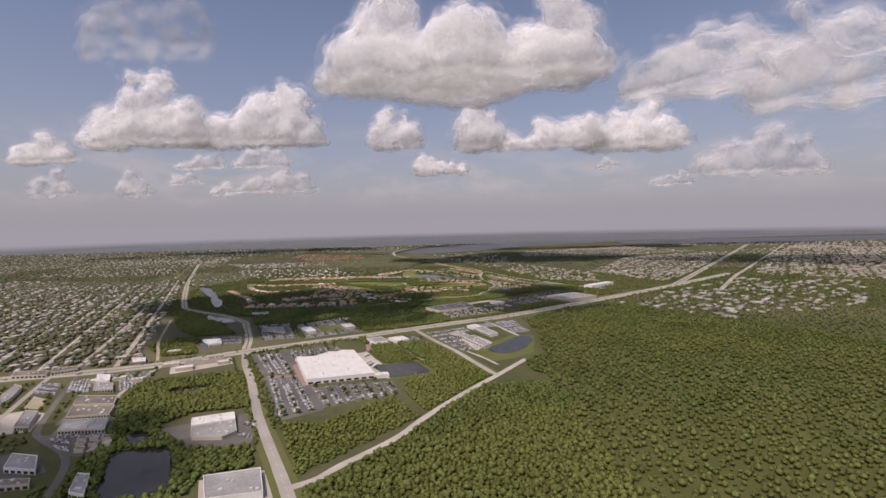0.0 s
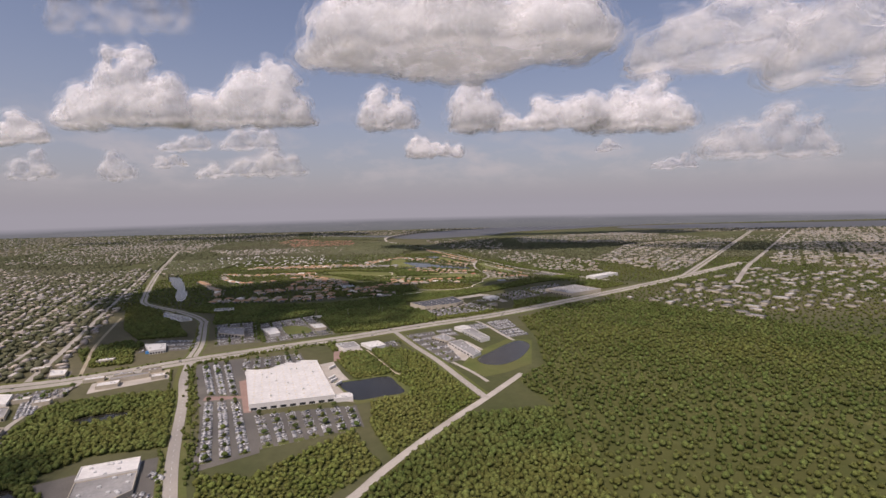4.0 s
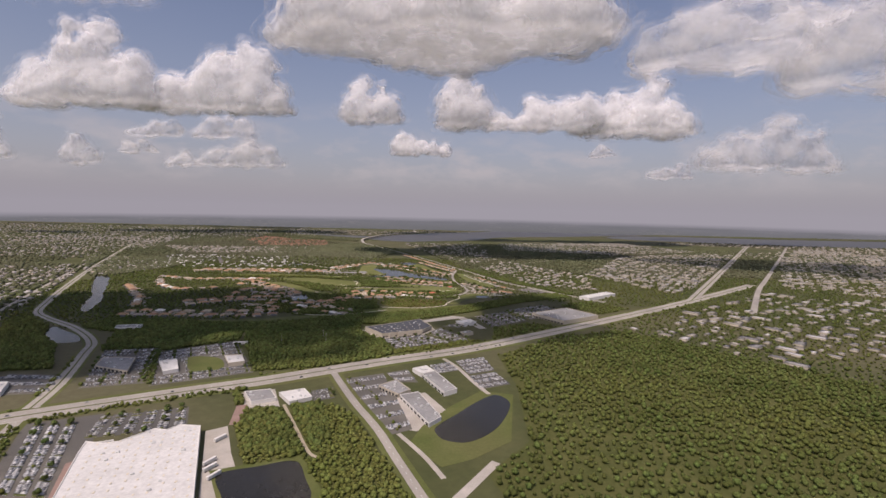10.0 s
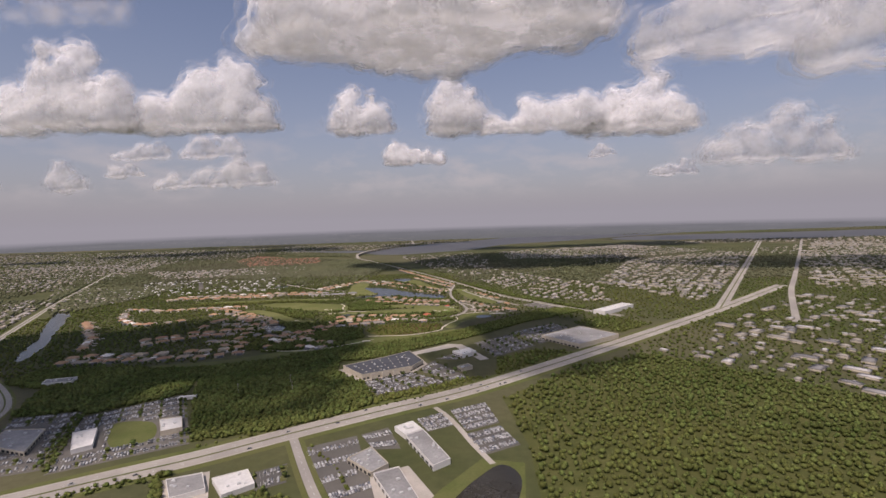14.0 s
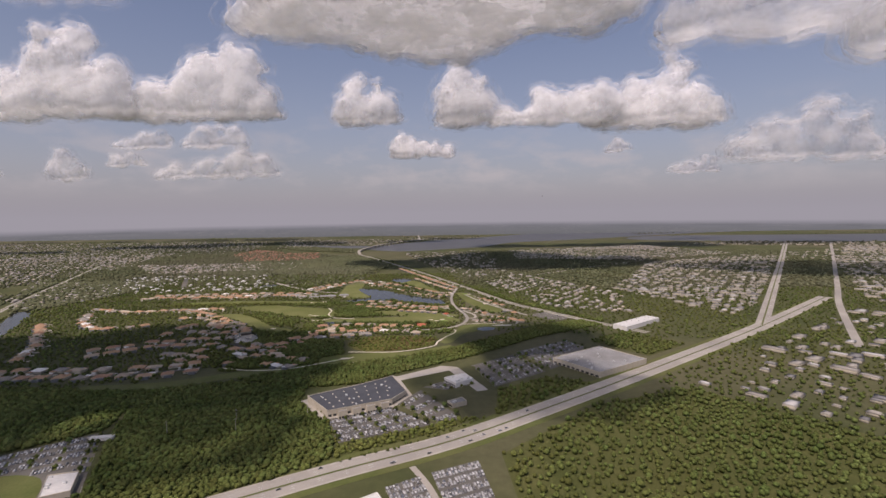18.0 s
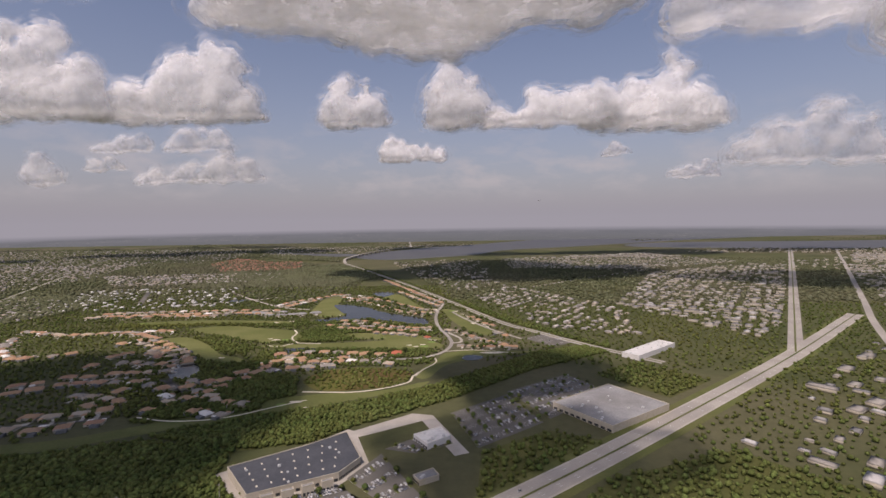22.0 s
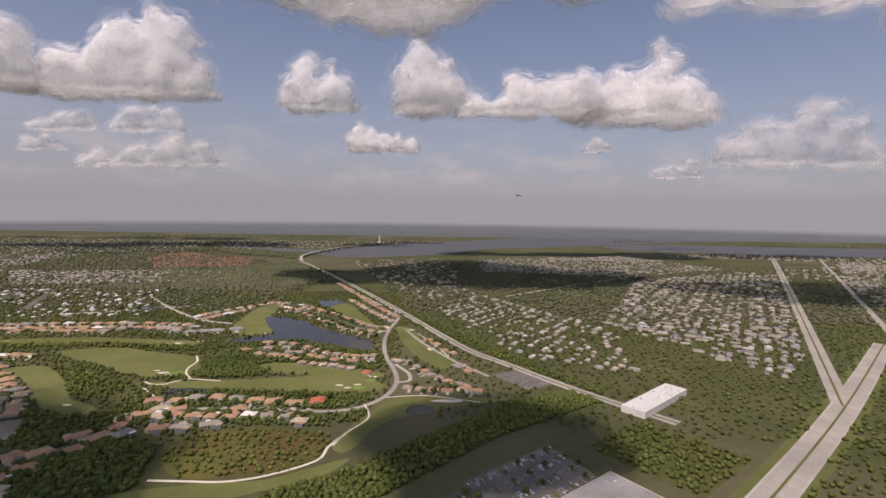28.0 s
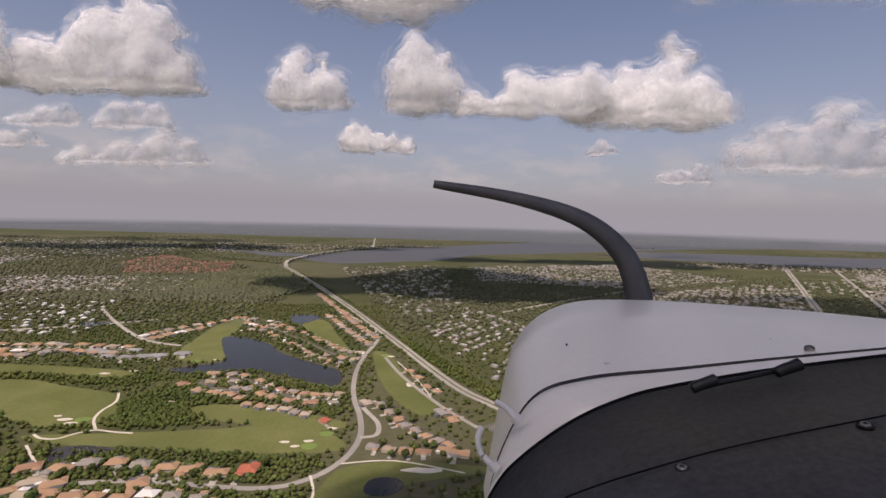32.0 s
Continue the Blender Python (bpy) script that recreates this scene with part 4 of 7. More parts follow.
car_park([(42, 790), (120, 850), (150, 760), (70, 700)], 5, "wide grey lot in shade", 0.2, 84)
car_park([(120, 860), (220, 930), (260, 850), (160, 770)], 5, "wide grey lot in shade", 0.3, 85)
flat_building("store", [(170, 800), (260, 862), (310, 790), (220, 730)], 8, GREYROOF, STUCCO, "large store with grey flat roof", 14, 86, (3,), 10)
flat_building("warehouse", [(335, 1015), (432, 1092), (450, 1068), (355, 992)], 8, WHITEROOF, WHITEWALL, "long warehouse with bright roof", 10, 87, ())
car_park([(190, 1150), (245, 1185), (290, 1120), (235, 1085)], 4, "empty pale lot beside the highway", 0.05, 88, islands=False)
# south-west: school, warehouse, workshops
flat_building("warehouse", [(-319, -163), (-273, -150), (-255, -189), (-299, -199)], 6, GREYROOF, WHITEWALL, "pale grey metal-roofed warehouse among trees", 5, 91, (3,), 9)
sheet("yard", [(-325, -160), (-262, -140), (-238, -190), (-300, -208)], 0.09, CONCRETE, label="pale yard round a warehouse", category="yard")
flat_building("industrial_hall", [(-402, -33), (-360, -16), (-349, -37), (-391, -54)], 5.0, WHITEROOF, WHITEWALL, "industrial hall with white flat roof", 8, 92, (), 6)
flat_building("industrial_hall", [(-390.5, -55), (-348.5, -38), (-334, -66), (-343, -80), (-377, -80)], 3.6, GREYROOF, STUCCO, "grey flat-roofed industrial hall", 9, 93, (4,), 6)
sheet("yard", [(-430, -52), (-395, -30), (-350, -8), (-318, -30), (-308, -96), (-372, -100)], 0.09, LOT, label="grey yard round industrial halls", category="yard")
car_park([(-342, -22), (-324, -34), (-312, -86), (-330, -80)], 2, "narrow lot beside industrial halls", 0.6, 94, islands=False)
for k, c in enumerate(([(-584, 17), (-532, 19), (-548, 47), (-603, 50)], [(-560, -23), (-513, -15), (-527, 13), (-579, 11)], [(-538, -61), (-487, -58), (-505, -27), (-555, -31)])):
    flat_building("workshop", c, 4.5, (BROWNROOF, BROWNROOF, GREYROOF)[k], STUCCO, "long low workshop row with dull brown roof", 9, 101 + k, (0,), 14)
    q = np.array(c, float)
    mid = q.mean(0)
    d = [tuple(mid + (v - mid) * (1.16, 1.75)) for v in q]
    sheet("apron", d, 0.09 + 0.006 * k, LOT, label="grey oil-stained apron round workshops", category="yard", block=True)
    f = np.array((0.55, -0.83))
    car_park([tuple(q[0] + f * 2), tuple(q[1] + f * 2), tuple(q[1] + f * 11), tuple(q[0] + f * 11)], 1, "strip of parked cars before workshops", 0.75, 110 + k, islands=False)
sheet("yard", [(-560, -64), (-483, -112), (-458, -112), (-488, -60)], 0.088, LOT, label="dark paved yard full of cars", category="yard", block=True)
for k in range(7):
    o = np.array((-503.0, -74.0)) + np.array((8.4, -12.4)) * (k // 3) + np.array((13.0, 1.0)) * (k % 3)
    flat_building("shed", [tuple(o), tuple(o + (9, 1)), tuple(o + (12, -6)), tuple(o + (3, -7))], 3.5, (BROWNROOF, GREYROOF)[k % 2], STUCCO, "small shed with rusty flat roof", 0, 120 + k, (0,), 2)
car_park([(-545, -66), (-515, -72), (-487, -108), (-505, -100)], 2, "crowded workshop lot with parked cars", 0.85, 131, islands=False)
flat_building("store", [(-624, 106), (-603, 107), (-623, 137), (-645, 138)], 5.5, WHITEROOF, WHITEWALL, "white flat-roofed roadside store", 4, 132, (0, 1), 6)
flat_building("store", [(-600, 71), (-573, 73), (-593, 101), (-622, 102)], 4.5, GREYROOF, STUCCO, "grey flat-roofed annexe of a roadside store", 5, 133, (0,), 7)
car_park([(-672, 122), (-640, 74), (-608, 74), (-650, 138)], 3, "crowded lot beside a roadside store", 0.8, 134, islands=False)
car_park([(-612, 140), (-566, 76), (-556, 92), (-596, 150)], 2, "dark lot beside a wood's edge", 0.8, 135, islands=False)
car_park([(-718, 122), (-682, 116), (-646, 60), (-686, 70)], 3, "used car lot with dusty vehicles", 0.85, 136, islands=False)
for k, (c, roof) in enumerate((([(-598, -50), (-581, -50), (-610, -5), (-630, -1)], GREYROOF), ([(-636, -30), (-618, -56), (-634, -62), (-654, -34)], GREYROOF), ([(-684, 22), (-688, 40), (-717, 89), (-738, 100), (-713, 50)], GREYROOF),
                               ([(-520, -143), (-486, -147), (-508, -120), (-539, -114)], GREYROOF), ([(-500, -176), (-470, -171), (-477, -162), (-508, -165)], BROWNROOF), ([(-423, -185), (-406, -190), (-427, -156), (-440, -154)], GREYROOF),
                               ([(-690, -10), (-664, -20), (-650, -46), (-676, -36)], BROWNROOF), ([(-770, 60), (-740, 48), (-722, 16), (-752, 28)], GREYROOF), ([(-540, -196), (-512, -204), (-500, -226), (-530, -218)], BROWNROOF), ([(-455, -205), (-430, -212), (-420, -232), (-446, -226)], GREYROOF))):
    flat_building("workshop", c, 5, roof, (STUCCO, WHITEWALL)[k % 2], "industrial shed with a dull flat roof", 4, 140 + k, (0,), 5)
sheet("yard", [(-640, 10), (-604, 0), (-578, -52), (-606, -62), (-655, -28), (-664, -4)], 0.086, CONCRETE, label="pale worn yard between sheds", category="yard", block=True)
sheet("yard", [(-560, -106), (-520, -106), (-480, -142), (-505, -158), (-548, -130)], 0.084, LOT, label="paved yard round a shed", category="yard", block=True)
sheet("yard", [(-676, 62), (-648, 50), (-624, 14), (-650, 18)], 0.086, DIRT, label="bare brown earth beside a side road", category="yard", block=True)
for k, c in enumerate(([(-782, 140), (-731, 144), (-745, 166), (-797, 164)], [(-733, 156), (-704, 172), (-714, 190), (-750, 180)], [(-636, 205), (-617, 210), (-632, 234), (-656, 232)])):
    flat_building("shop", c, 4.5, (BROWNROOF, BROWNROOF, WHITEROOF)[k], STUCCO, "low roadside shop row with flat roof", 4, 160 + k, (0,), 8)
    q = np.array(c, float)
    sheet("apron", [tuple(q.mean(0) + (v - q.mean(0)) * 1.45) for v in q], 0.087, LOT, label="dark paved apron round shops", category="yard", block=True)
for k in range(12):
    o = np.array((-760.0 + 36 * k, 200 + 17 * k if k < 6 else 186 + 19 * k))
    if k in (0, 1, 3, 7):
        continue
    flat_building("shop", [tuple(o), tuple(o + (20, 9)), tuple(o + (17, 18)), tuple(o + (-3, 9))], 4.5, (WHITEROOF, GREYROOF)[k % 2], STUCCO, "small roadside shop with flat roof", 2, 150 + k, (0,), 4) if k < 5 else None


# ---- bridge over the river ----
deck_line = curve_through([(-520, 2830), (-545, 2930), (-555, 3050), (-520, 3330), (-430, 3680), (-300, 4020), (-250, 4160), (-300, 4500)], step=10)
bridge = new("river_bridge")
tagged(bridge, "long pale concrete road bridge curving over a river", "bridge")
zz = [0.3 + 13 * math.sin(math.pi * k / (len(deck_line) - 1)) ** 0.8 for k in range(len(deck_line))]
bm = bmesh.new()
ribbon_bm(bm, deck_line, 8, -8, zz, 1.6)
part("deck", bm, CONCRETE, bridge)
for side in (7.8, -7.8):
    bm = bmesh.new()
    ribbon_bm(bm, deck_line, side + 0.2, side - 0.2, [z + 1.1 for z in zz], 1.1)
    part("barrier", bm, CONCRETE, bridge)
for k in range(3, len(deck_line) - 3, 2):
    x, y = deck_line[k]
    bm = bmesh.new()
    box_bm(bm, x - 6, x + 6, y - 0.9, y + 0.9, -0.5, zz[k] - 1.5, 0.2)
    part("pier", bm, CONCRETE, bridge)


# ---- utility poles in the woods ----
for x, y in ((-295, 562), (-223, 568), (-233, 592), (-157, 609)):
    bm = bmesh.new()
    bmesh.ops.create_cone(bm, cap_ends=True, segments=8, radius1=0.28, radius2=0.17, depth=17, matrix=Matrix.Translation((0, 0, 8.5)))
    pole = mesh_object("utility_pole", bm, CONCRETE)
    bm = bmesh.new()
    box_bm(bm, -1.6, 1.6, -0.08, 0.08, 15.4, 15.65, 0.02)
    part("crossarm", bm, CONCRETE, pole)
    pole.location = (x, y, 0)
    tagged(pole, "pale concrete utility pole standing in woods", "utility pole", group="poles in the woods")


# ---- houses ----
def hip_roof(bm, x0, x1, y0, y1, z, pitch=0.42, over=0.6):
    x0, x1, y0, y1 = x0 - over, x1 + over, y0 - over, y1 + over
    w, d = x1 - x0, y1 - y0
    r = min(w, d) / 2
    h = r * pitch
    lo = [bm.verts.new(p) for p in ((x0, y0, z), (x1, y0, z), (x1, y1, z), (x0, y1, z))]
    if w >= d:
        a, b = bm.verts.new((x0 + r, (y0 + y1) / 2, z + h)), bm.verts.new((x1 - r + 0.01, (y0 + y1) / 2, z + h))
        faces = ((lo[0], lo[1], b, a), (lo[1], lo[2], b), (lo[2], lo[3], a, b), (lo[3], lo[0], a))
    else:
        a, b = bm.verts.new(((x0 + x1) / 2, y0 + r, z + h)), bm.verts.new(((x0 + x1) / 2, y1 - r + 0.01, z + h))
        faces = ((lo[0], lo[1], a), (lo[1], lo[2], b, a), (lo[2], lo[3], b), (lo[3], lo[0], a, b))
    for f in faces:
        bm.faces.new(f)
    bm.faces.new(lo[::-1])


PLANS = (  # main block, front wing, rear wing: x0, x1, y0, y1
    ((-9, 9, -5.5, 5.5), (-9, -2.5, -10, -4), (3, 8, 4, 8)),
    ((-8.5, 8.5, -6, 6), (2.5, 8.5, -10.5, -5), (-7, -1, 5, 8.5)),
    ((-10, 10, -5, 5), (-3, 4, -8.5, -4), (-9, -4, 4, 7.5)),
    ((-7.5, 7.5, -6.5, 6.5), (-7.5, -1.5, -11, -6), (0, 6, 6, 9)),
    ((-9.5, 9.5, -5, 6), (4, 9.5, -9.5, -4), (-9.5, -5, -7.5, -4)),
)


def build_house(plan, roof_mat, label, h=3.0):
    root = new("house")
    bm = bmesh.new()
    for x0, x1, y0, y1 in plan:
        box_bm(bm, x0, x1, y0, y1, 0, h)
    part("wall", bm, STUCCO, root)
    for k, (x0, x1, y0, y1) in enumerate(plan):
        bm = bmesh.new()
        hip_roof(bm, x0, x1, y0, y1, h - 0.05 * k)
        part("roof", bm, roof_mat, root)
    x0, x1, y0, y1 = plan[1]
    bm = bmesh.new()
    box_bm(bm, x0 + 0.7, x1 - 0.7, y0 - 0.08, y0 + 0.05, 0.05, 2.3)
    part("garage_door", bm, WHITEWALL, root, "white panelled garage door")
    bm = bmesh.new()
    box_bm(bm, x0 + 0.5, x1 - 0.5, y0 - 9, y0 - 0.1, 0.0, 0.3)
    part("driveway", bm, CONCRETE, root, "pale concrete driveway")
    m = plan[0]
    for k in range(3):
        u = m[0] + (m[1] - m[0]) * (0.25 + 0.25 * k)
        bm = bmesh.new()
        box_bm(bm, u - 0.9, u + 0.9, m[3] - 0.04, m[3] + 0.08, 0.8, 2.3)
        part("window", bm, GLASS, root)
    bm = bmesh.new()
    box_bm(bm, m[0] + 1.5, m[0] + 11, m[3] + 0.1, m[3] + 6.5, 0.03, 2.7)
    for q in bm.verts:
        if q.co.z > 2 and q.co.y > m[3] + 3:
            q.co.y -= 1.3
    part("pool_cage", bm, SCREEN, root, "dark mesh screen over a pool terrace")
    return tagged(root, label, "house", group="villas of the golf community")


HOUSES = [build_house(p, TILE, "stucco villa with hipped tile roof and driveway") for p in PLANS]
GREY_HOUSE = build_house(PLANS[2], GREYROOF, "low club building with grey hipped roof")
RED_HOUSE = build_house(PLANS[3], REDTILE, "villa with bright red hipped tile roof")
for ob in (*HOUSES, RED_HOUSE, GREY_HOUSE):
    ob.location = (0, -3000, -40)
rng = np.random.default_rng(8)
SPOTS = []


def put_house(x, y, turn, which=None, scale=1.0):
    src = HOUSES[rng.integers(len(HOUSES))] if which is None else which
    ob = copy_thing(src, pose(x, y, 0.02, 0, 0, turn))
    ob.scale = (scale, scale, scale)
    SPOTS.append((x, y))
    c, s = math.cos(radians(turn)), math.sin(radians(turn))
    take([(x + c * a - s * b, y + s * a + c * b) for a, b in ((-9, -9), (9, -9), (9, 6), (-9, 6))])


def row_of_houses(line, gap, off, face, scale=1.0):
    """Houses along a line, off metres to its left, their drives towards it."""
    p = np.array(curve_through(line, step=12))
    s = np.r_[0, np.cumsum(np.hypot(*np.diff(p, axis=0).T))]
    o = offset_line(p, off)
    for a in np.arange(gap * 0.5, s[-1], gap):
        x, y = (np.interp(a, s, o[:, i]) for i in (0, 1))
        d = [np.interp(a + 1, s, p[:, i]) - np.interp(a - 1, s, p[:, i]) for i in (0, 1)]
        x, y = x + rng.normal(0, 2.2), y + rng.normal(0, 2.6)
        if any((x - u) ** 2 + (y - v) ** 2 < (gap * 0.72) ** 2 for u, v in SPOTS) or taken(x, y):
            continue
        put_house(x, y, math.degrees(math.atan2(d[1], d[0])) + (0 if off > 0 else 180) + rng.normal(0, 4), scale=scale * rng.uniform(1.02, 1.22))


put_house(-51, 1047, 0, RED_HOUSE, 1.2)
put_house(-1, 1160, 40, RED_HOUSE, 0.8)
VILLAS = (  # turn, scale, places
    (4, 1.12, ((-227, 1047), (-208, 1058), (-182, 1059), (-157, 1054), (-130, 1050), (-106, 1046), (-79, 1041))),
    (-150, 1.05, ((-236, 1024), (-248, 1009), (-262, 992), (-215, 1022))),
    (184, 0.98, ((-123, 1006), (-144, 1000), (-79, 1000), (-101, 1003), (-166, 1002), (-186, 1003))),
    (-57, 0.82, ((63, 1211), (77, 1186), (89, 1165), (97, 1148), (110, 1135), (122, 1121), (135, 1110), (147, 1100))),
    (-10, 0.8, ((64, 1095), (82, 1089), (100, 1086), (119, 1084))),
    (-55, 0.85, ((126, 1278), (139, 1260), (100, 1345), (112, 1318))),
    (-38, 0.86, ((-174, 1322), (-153, 1317), (-122, 1295), (-98, 1278), (-82, 1259))),
    (-12, 0.82, ((-63, 1254), (-46, 1247), (-30, 1243), (-13, 1243), (3, 1246))),
    (168, 0.82, ((-147, 1265), (-128, 1228), (-109, 1208), (-91, 1201), (-75, 1197), (-58, 1193), (-43, 1184), (-28, 1178))),
    (-52, 0.84, ((-244, 1604), (-220, 1600), (-197, 1577), (-180, 1558), (-163, 1541), (-147, 1520), (-131, 1500), (-116, 1481), (-102, 1462), (-88, 1444), (-75, 1427), (-57, 1408), (-38, 1396), (-19, 1384))),
    (128, 0.84, ((-231, 1684), (-211, 1672), (-193, 1652), (-170, 1628), (-146, 1602), (-129, 1585), (-113, 1567), (-100, 1546), (-87, 1527), (-72, 1510), (-56, 1494), (-42, 1475), (-28, 1457), (-12, 1448))),
    (150, 1.05, ((-342, 806), (-331, 830), (-314, 846), (-297, 868), (-430, 820))),
    (-20, 1.0, ((-270, 839), (-251, 830), (-230, 823))),
    (160, 1.0, ((-282, 800), (-262, 793), (-242, 789))),
    (70, 1.05, ((-401, 898), (-414, 960), (-420, 985), (-430, 1015), (-452, 1050))),
    (140, 1.0, ((-481, 1080), (-510, 1099), (-535, 1118), (-560, 1135))),
    (60, 1.1, ((-297, 916), (-270, 922), (-262, 950), (-256, 974))),
)
for turn, size, places in VILLAS:
    for x, y in places:
        put_house(x, y, turn + rng.normal(0, 5), scale=size * rng.uniform(0.94, 1.06))
row_of_houses([(-262, 1032), (-228, 1048), (-197, 1052), (-142, 1052), (-77, 1038), (-40, 1034)], 26.5, 14, 0)
row_of_houses([(-262, 1004), (-180, 1010), (-100, 1006), (-40, 1000)], 24, -10, 0)
for key, gap in (("terrace", 29), ("crescent", 28), ("hillside", 27), ("west_curve", 28), ("lakeside", 24), ("far_shore", 23), ("club_row", 27), ("clubwest", 26)):
    for off in (19, -19):
        row_of_houses(RES[key], gap, off, 0, 1.0 if gap > 25 else 0.88)
row_of_houses([(50, 1225), (78, 1180), (113, 1142), (155, 1105)], 19, -9, 0, 0.85)
row_of_houses([(45, 1098), (89, 1080), (126, 1074), (165, 1062)], 18, 12, 0, 0.85)
row_of_houses([(52, 1425), (85, 1330), (140, 1215), (185, 1145)], 22, -16, 0, 0.9)
row_of_houses([(60, 1520), (0, 1660), (-80, 1850), (-180, 2080)], 19, 26, 0, 0.85)
row_of_houses([(40, 1500), (-30, 1640), (-100, 1780)], 19, 24, 0, 0.85)
row_of_houses([(-690, 830), (-720, 900), (-790, 990), (-880, 1110)], 24, 20, 0)
row_of_houses([(-570, 990), (-500, 1010), (-430, 1000)], 24, 0.1, 0)
row_of_houses([(-640, 1080), (-700, 1040), (-790, 1080), (-860, 1190)], 24, 0.1, 0)
row_of_houses([(-900, 1260), (-780, 1215), (-640, 1230), (-560, 1240)], 24, 0.1, 0)
row_of_houses([(-480, 860), (-430, 850), (-390, 830)], 24, 0.1, 0)
row_of_houses([(-870, 1390), (-700, 1400), (-540, 1405)], 24, 0.1, 0)
row_of_houses([(-352, 822), (-315, 844), (-276, 850), (-228, 838)], 21, 0.1, 0, 0.9)
row_of_houses([(-322, 858), (-306, 884), (-288, 915), (-262, 942)], 23, 0.1, 0, 0.95)
row_of_houses([(-430, 860), (-420, 890), (-390, 910)], 24, 0.1, 0)
row_of_houses([(-640, 1225), (-540, 1150), (-425, 1036), (-408, 985)], 21, 8, 0, 0.95)
row_of_houses([(-560, 1040), (-535, 1070), (-455, 1050)], 22, 0.1, 0, 0.95)
row_of_houses([(-500, 935), (-467, 958), (-425, 965)], 22, 0.1, 0, 0.95)
row_of_houses([(-215, 1002), (-175, 1006), (-120, 1000), (-75, 995)], 20, 0.1, 0, 0.85)
# clubhouse: several grey hipped roofs round a court
for x, y, t, s in ((-377, 1396, 0, 1.3), (-352, 1403, 10, 1.3), (-330, 1408, 15, 1.3), (-297, 1421, 20, 1.3), (-431, 1425, -5, 1.2), (-453, 1432, 15, 1.2), (-389, 1440, 0, 1.1), (-410, 1402, 0, 1.1)):
    put_house(x, y, t, GREY_HOUSE, s)
for ob in (*HOUSES, RED_HOUSE, GREY_HOUSE):
    for o in (*ob.children_recursive, ob):
        bpy.data.objects.remove(o)


# far houses, joined by quarter
def house_arrays(w, d, h, pitch=0.45):
    bm = bmesh.new()
    box_bm(bm, -w / 2, w / 2, -d / 2, d / 2, 0, h)
    n = len(bm.faces)
    hip_roof(bm, -w / 2, w / 2, -d / 2, d / 2, h, pitch, 0.4)
    bmesh.ops.recalc_face_normals(bm, faces=bm.faces[:])
    tri, idx = [], []
    bm.verts.index_update()
    for k, f in enumerate(bm.faces):
        v = [q.index for q in f.verts]
        for i in range(1, len(v) - 1):
            tri.append((v[0], v[i], v[i + 1]))
            idx.append(1 if k >= n else 0)
    verts = np.array([q.co[:] for q in bm.verts])
    bm.free()
    return verts, np.array(tri), np.array(idx)


def joined(name, spots, shapes, mat, seed, label, category, size=(0.85, 1.15), angle=None, kind="stuff", z=0.0):
    """Copies of small shapes at spots, in one mesh."""
    rng = np.random.default_rng(seed)
    vs, ts, ms, base = [], [], [], 0
    for x, y in spots:
        v, t, m = shapes[rng.integers(len(shapes))]
        a = rng.uniform(0, 2 * math.pi) if angle is None else angle + rng.integers(0, 2) * math.pi / 2 + rng.normal(0, 0.05)
        s = rng.uniform(*size)
        c, q = math.cos(a) * s, math.sin(a) * s
        vs.append(np.stack([v[:, 0] * c - v[:, 1] * q + x, v[:, 0] * q + v[:, 1] * c + y, v[:, 2] * s * rng.uniform(0.9, 1.1) + z], 1))
        ts.append(t + base)
        ms.append(m)
        base += len(v)
    if not vs:
        return None
    ob = arrays_object(name, np.concatenate(vs), np.concatenate(ts), mat, np.concatenate(ms))
    return tagged(ob, label, category, kind=kind)


SMALL = [house_arrays(14, 9, 2.8), house_arrays(12, 10, 2.8), house_arrays(16, 8, 2.8), house_arrays(11, 8, 2.6, 0.25)]
BLOCKS = [house_arrays(19, 11, 5, 0.02), house_arrays(13, 9, 4, 0.02), house_arrays(26, 14, 5, 0.02), house_arrays(11, 9, 4, 0.4), house_arrays(12, 8, 3, 0.4)]
STREET_TURN = math.atan2(862, -441)


def lined(poly, turn, along, between, rng):
    """Spots in pairs of rows, as houses stand back to back."""
    p = np.array(poly, float)
    c = p.mean(0)
    r = np.hypot(*(p - c).T).max()
    u, v = np.array((math.cos(turn), math.sin(turn))), np.array((-math.sin(turn), math.cos(turn)))
    out = []
    for j, b in enumerate(np.arange(-r, r, between)):
        for a in np.arange(-r, r, along):
            for q in (0, 0.42):
                out.append(c + u * (a + rng.normal(0, along * 0.26)) + v * (b + between * q + rng.normal(0, between * 0.085)))
    out = np.array(out)
    wood = np.array([noise.noise(Vector((q[0] * 0.006, q[1] * 0.006, 4.2))) for q in out])
    ok = inside(poly, out[:, 0], out[:, 1]) & ~taken(out[:, 0], out[:, 1]) & (rng.random(len(out)) < np.clip(0.9 - 0.8 * wood, 0.35, 1.0))
    return out[ok]


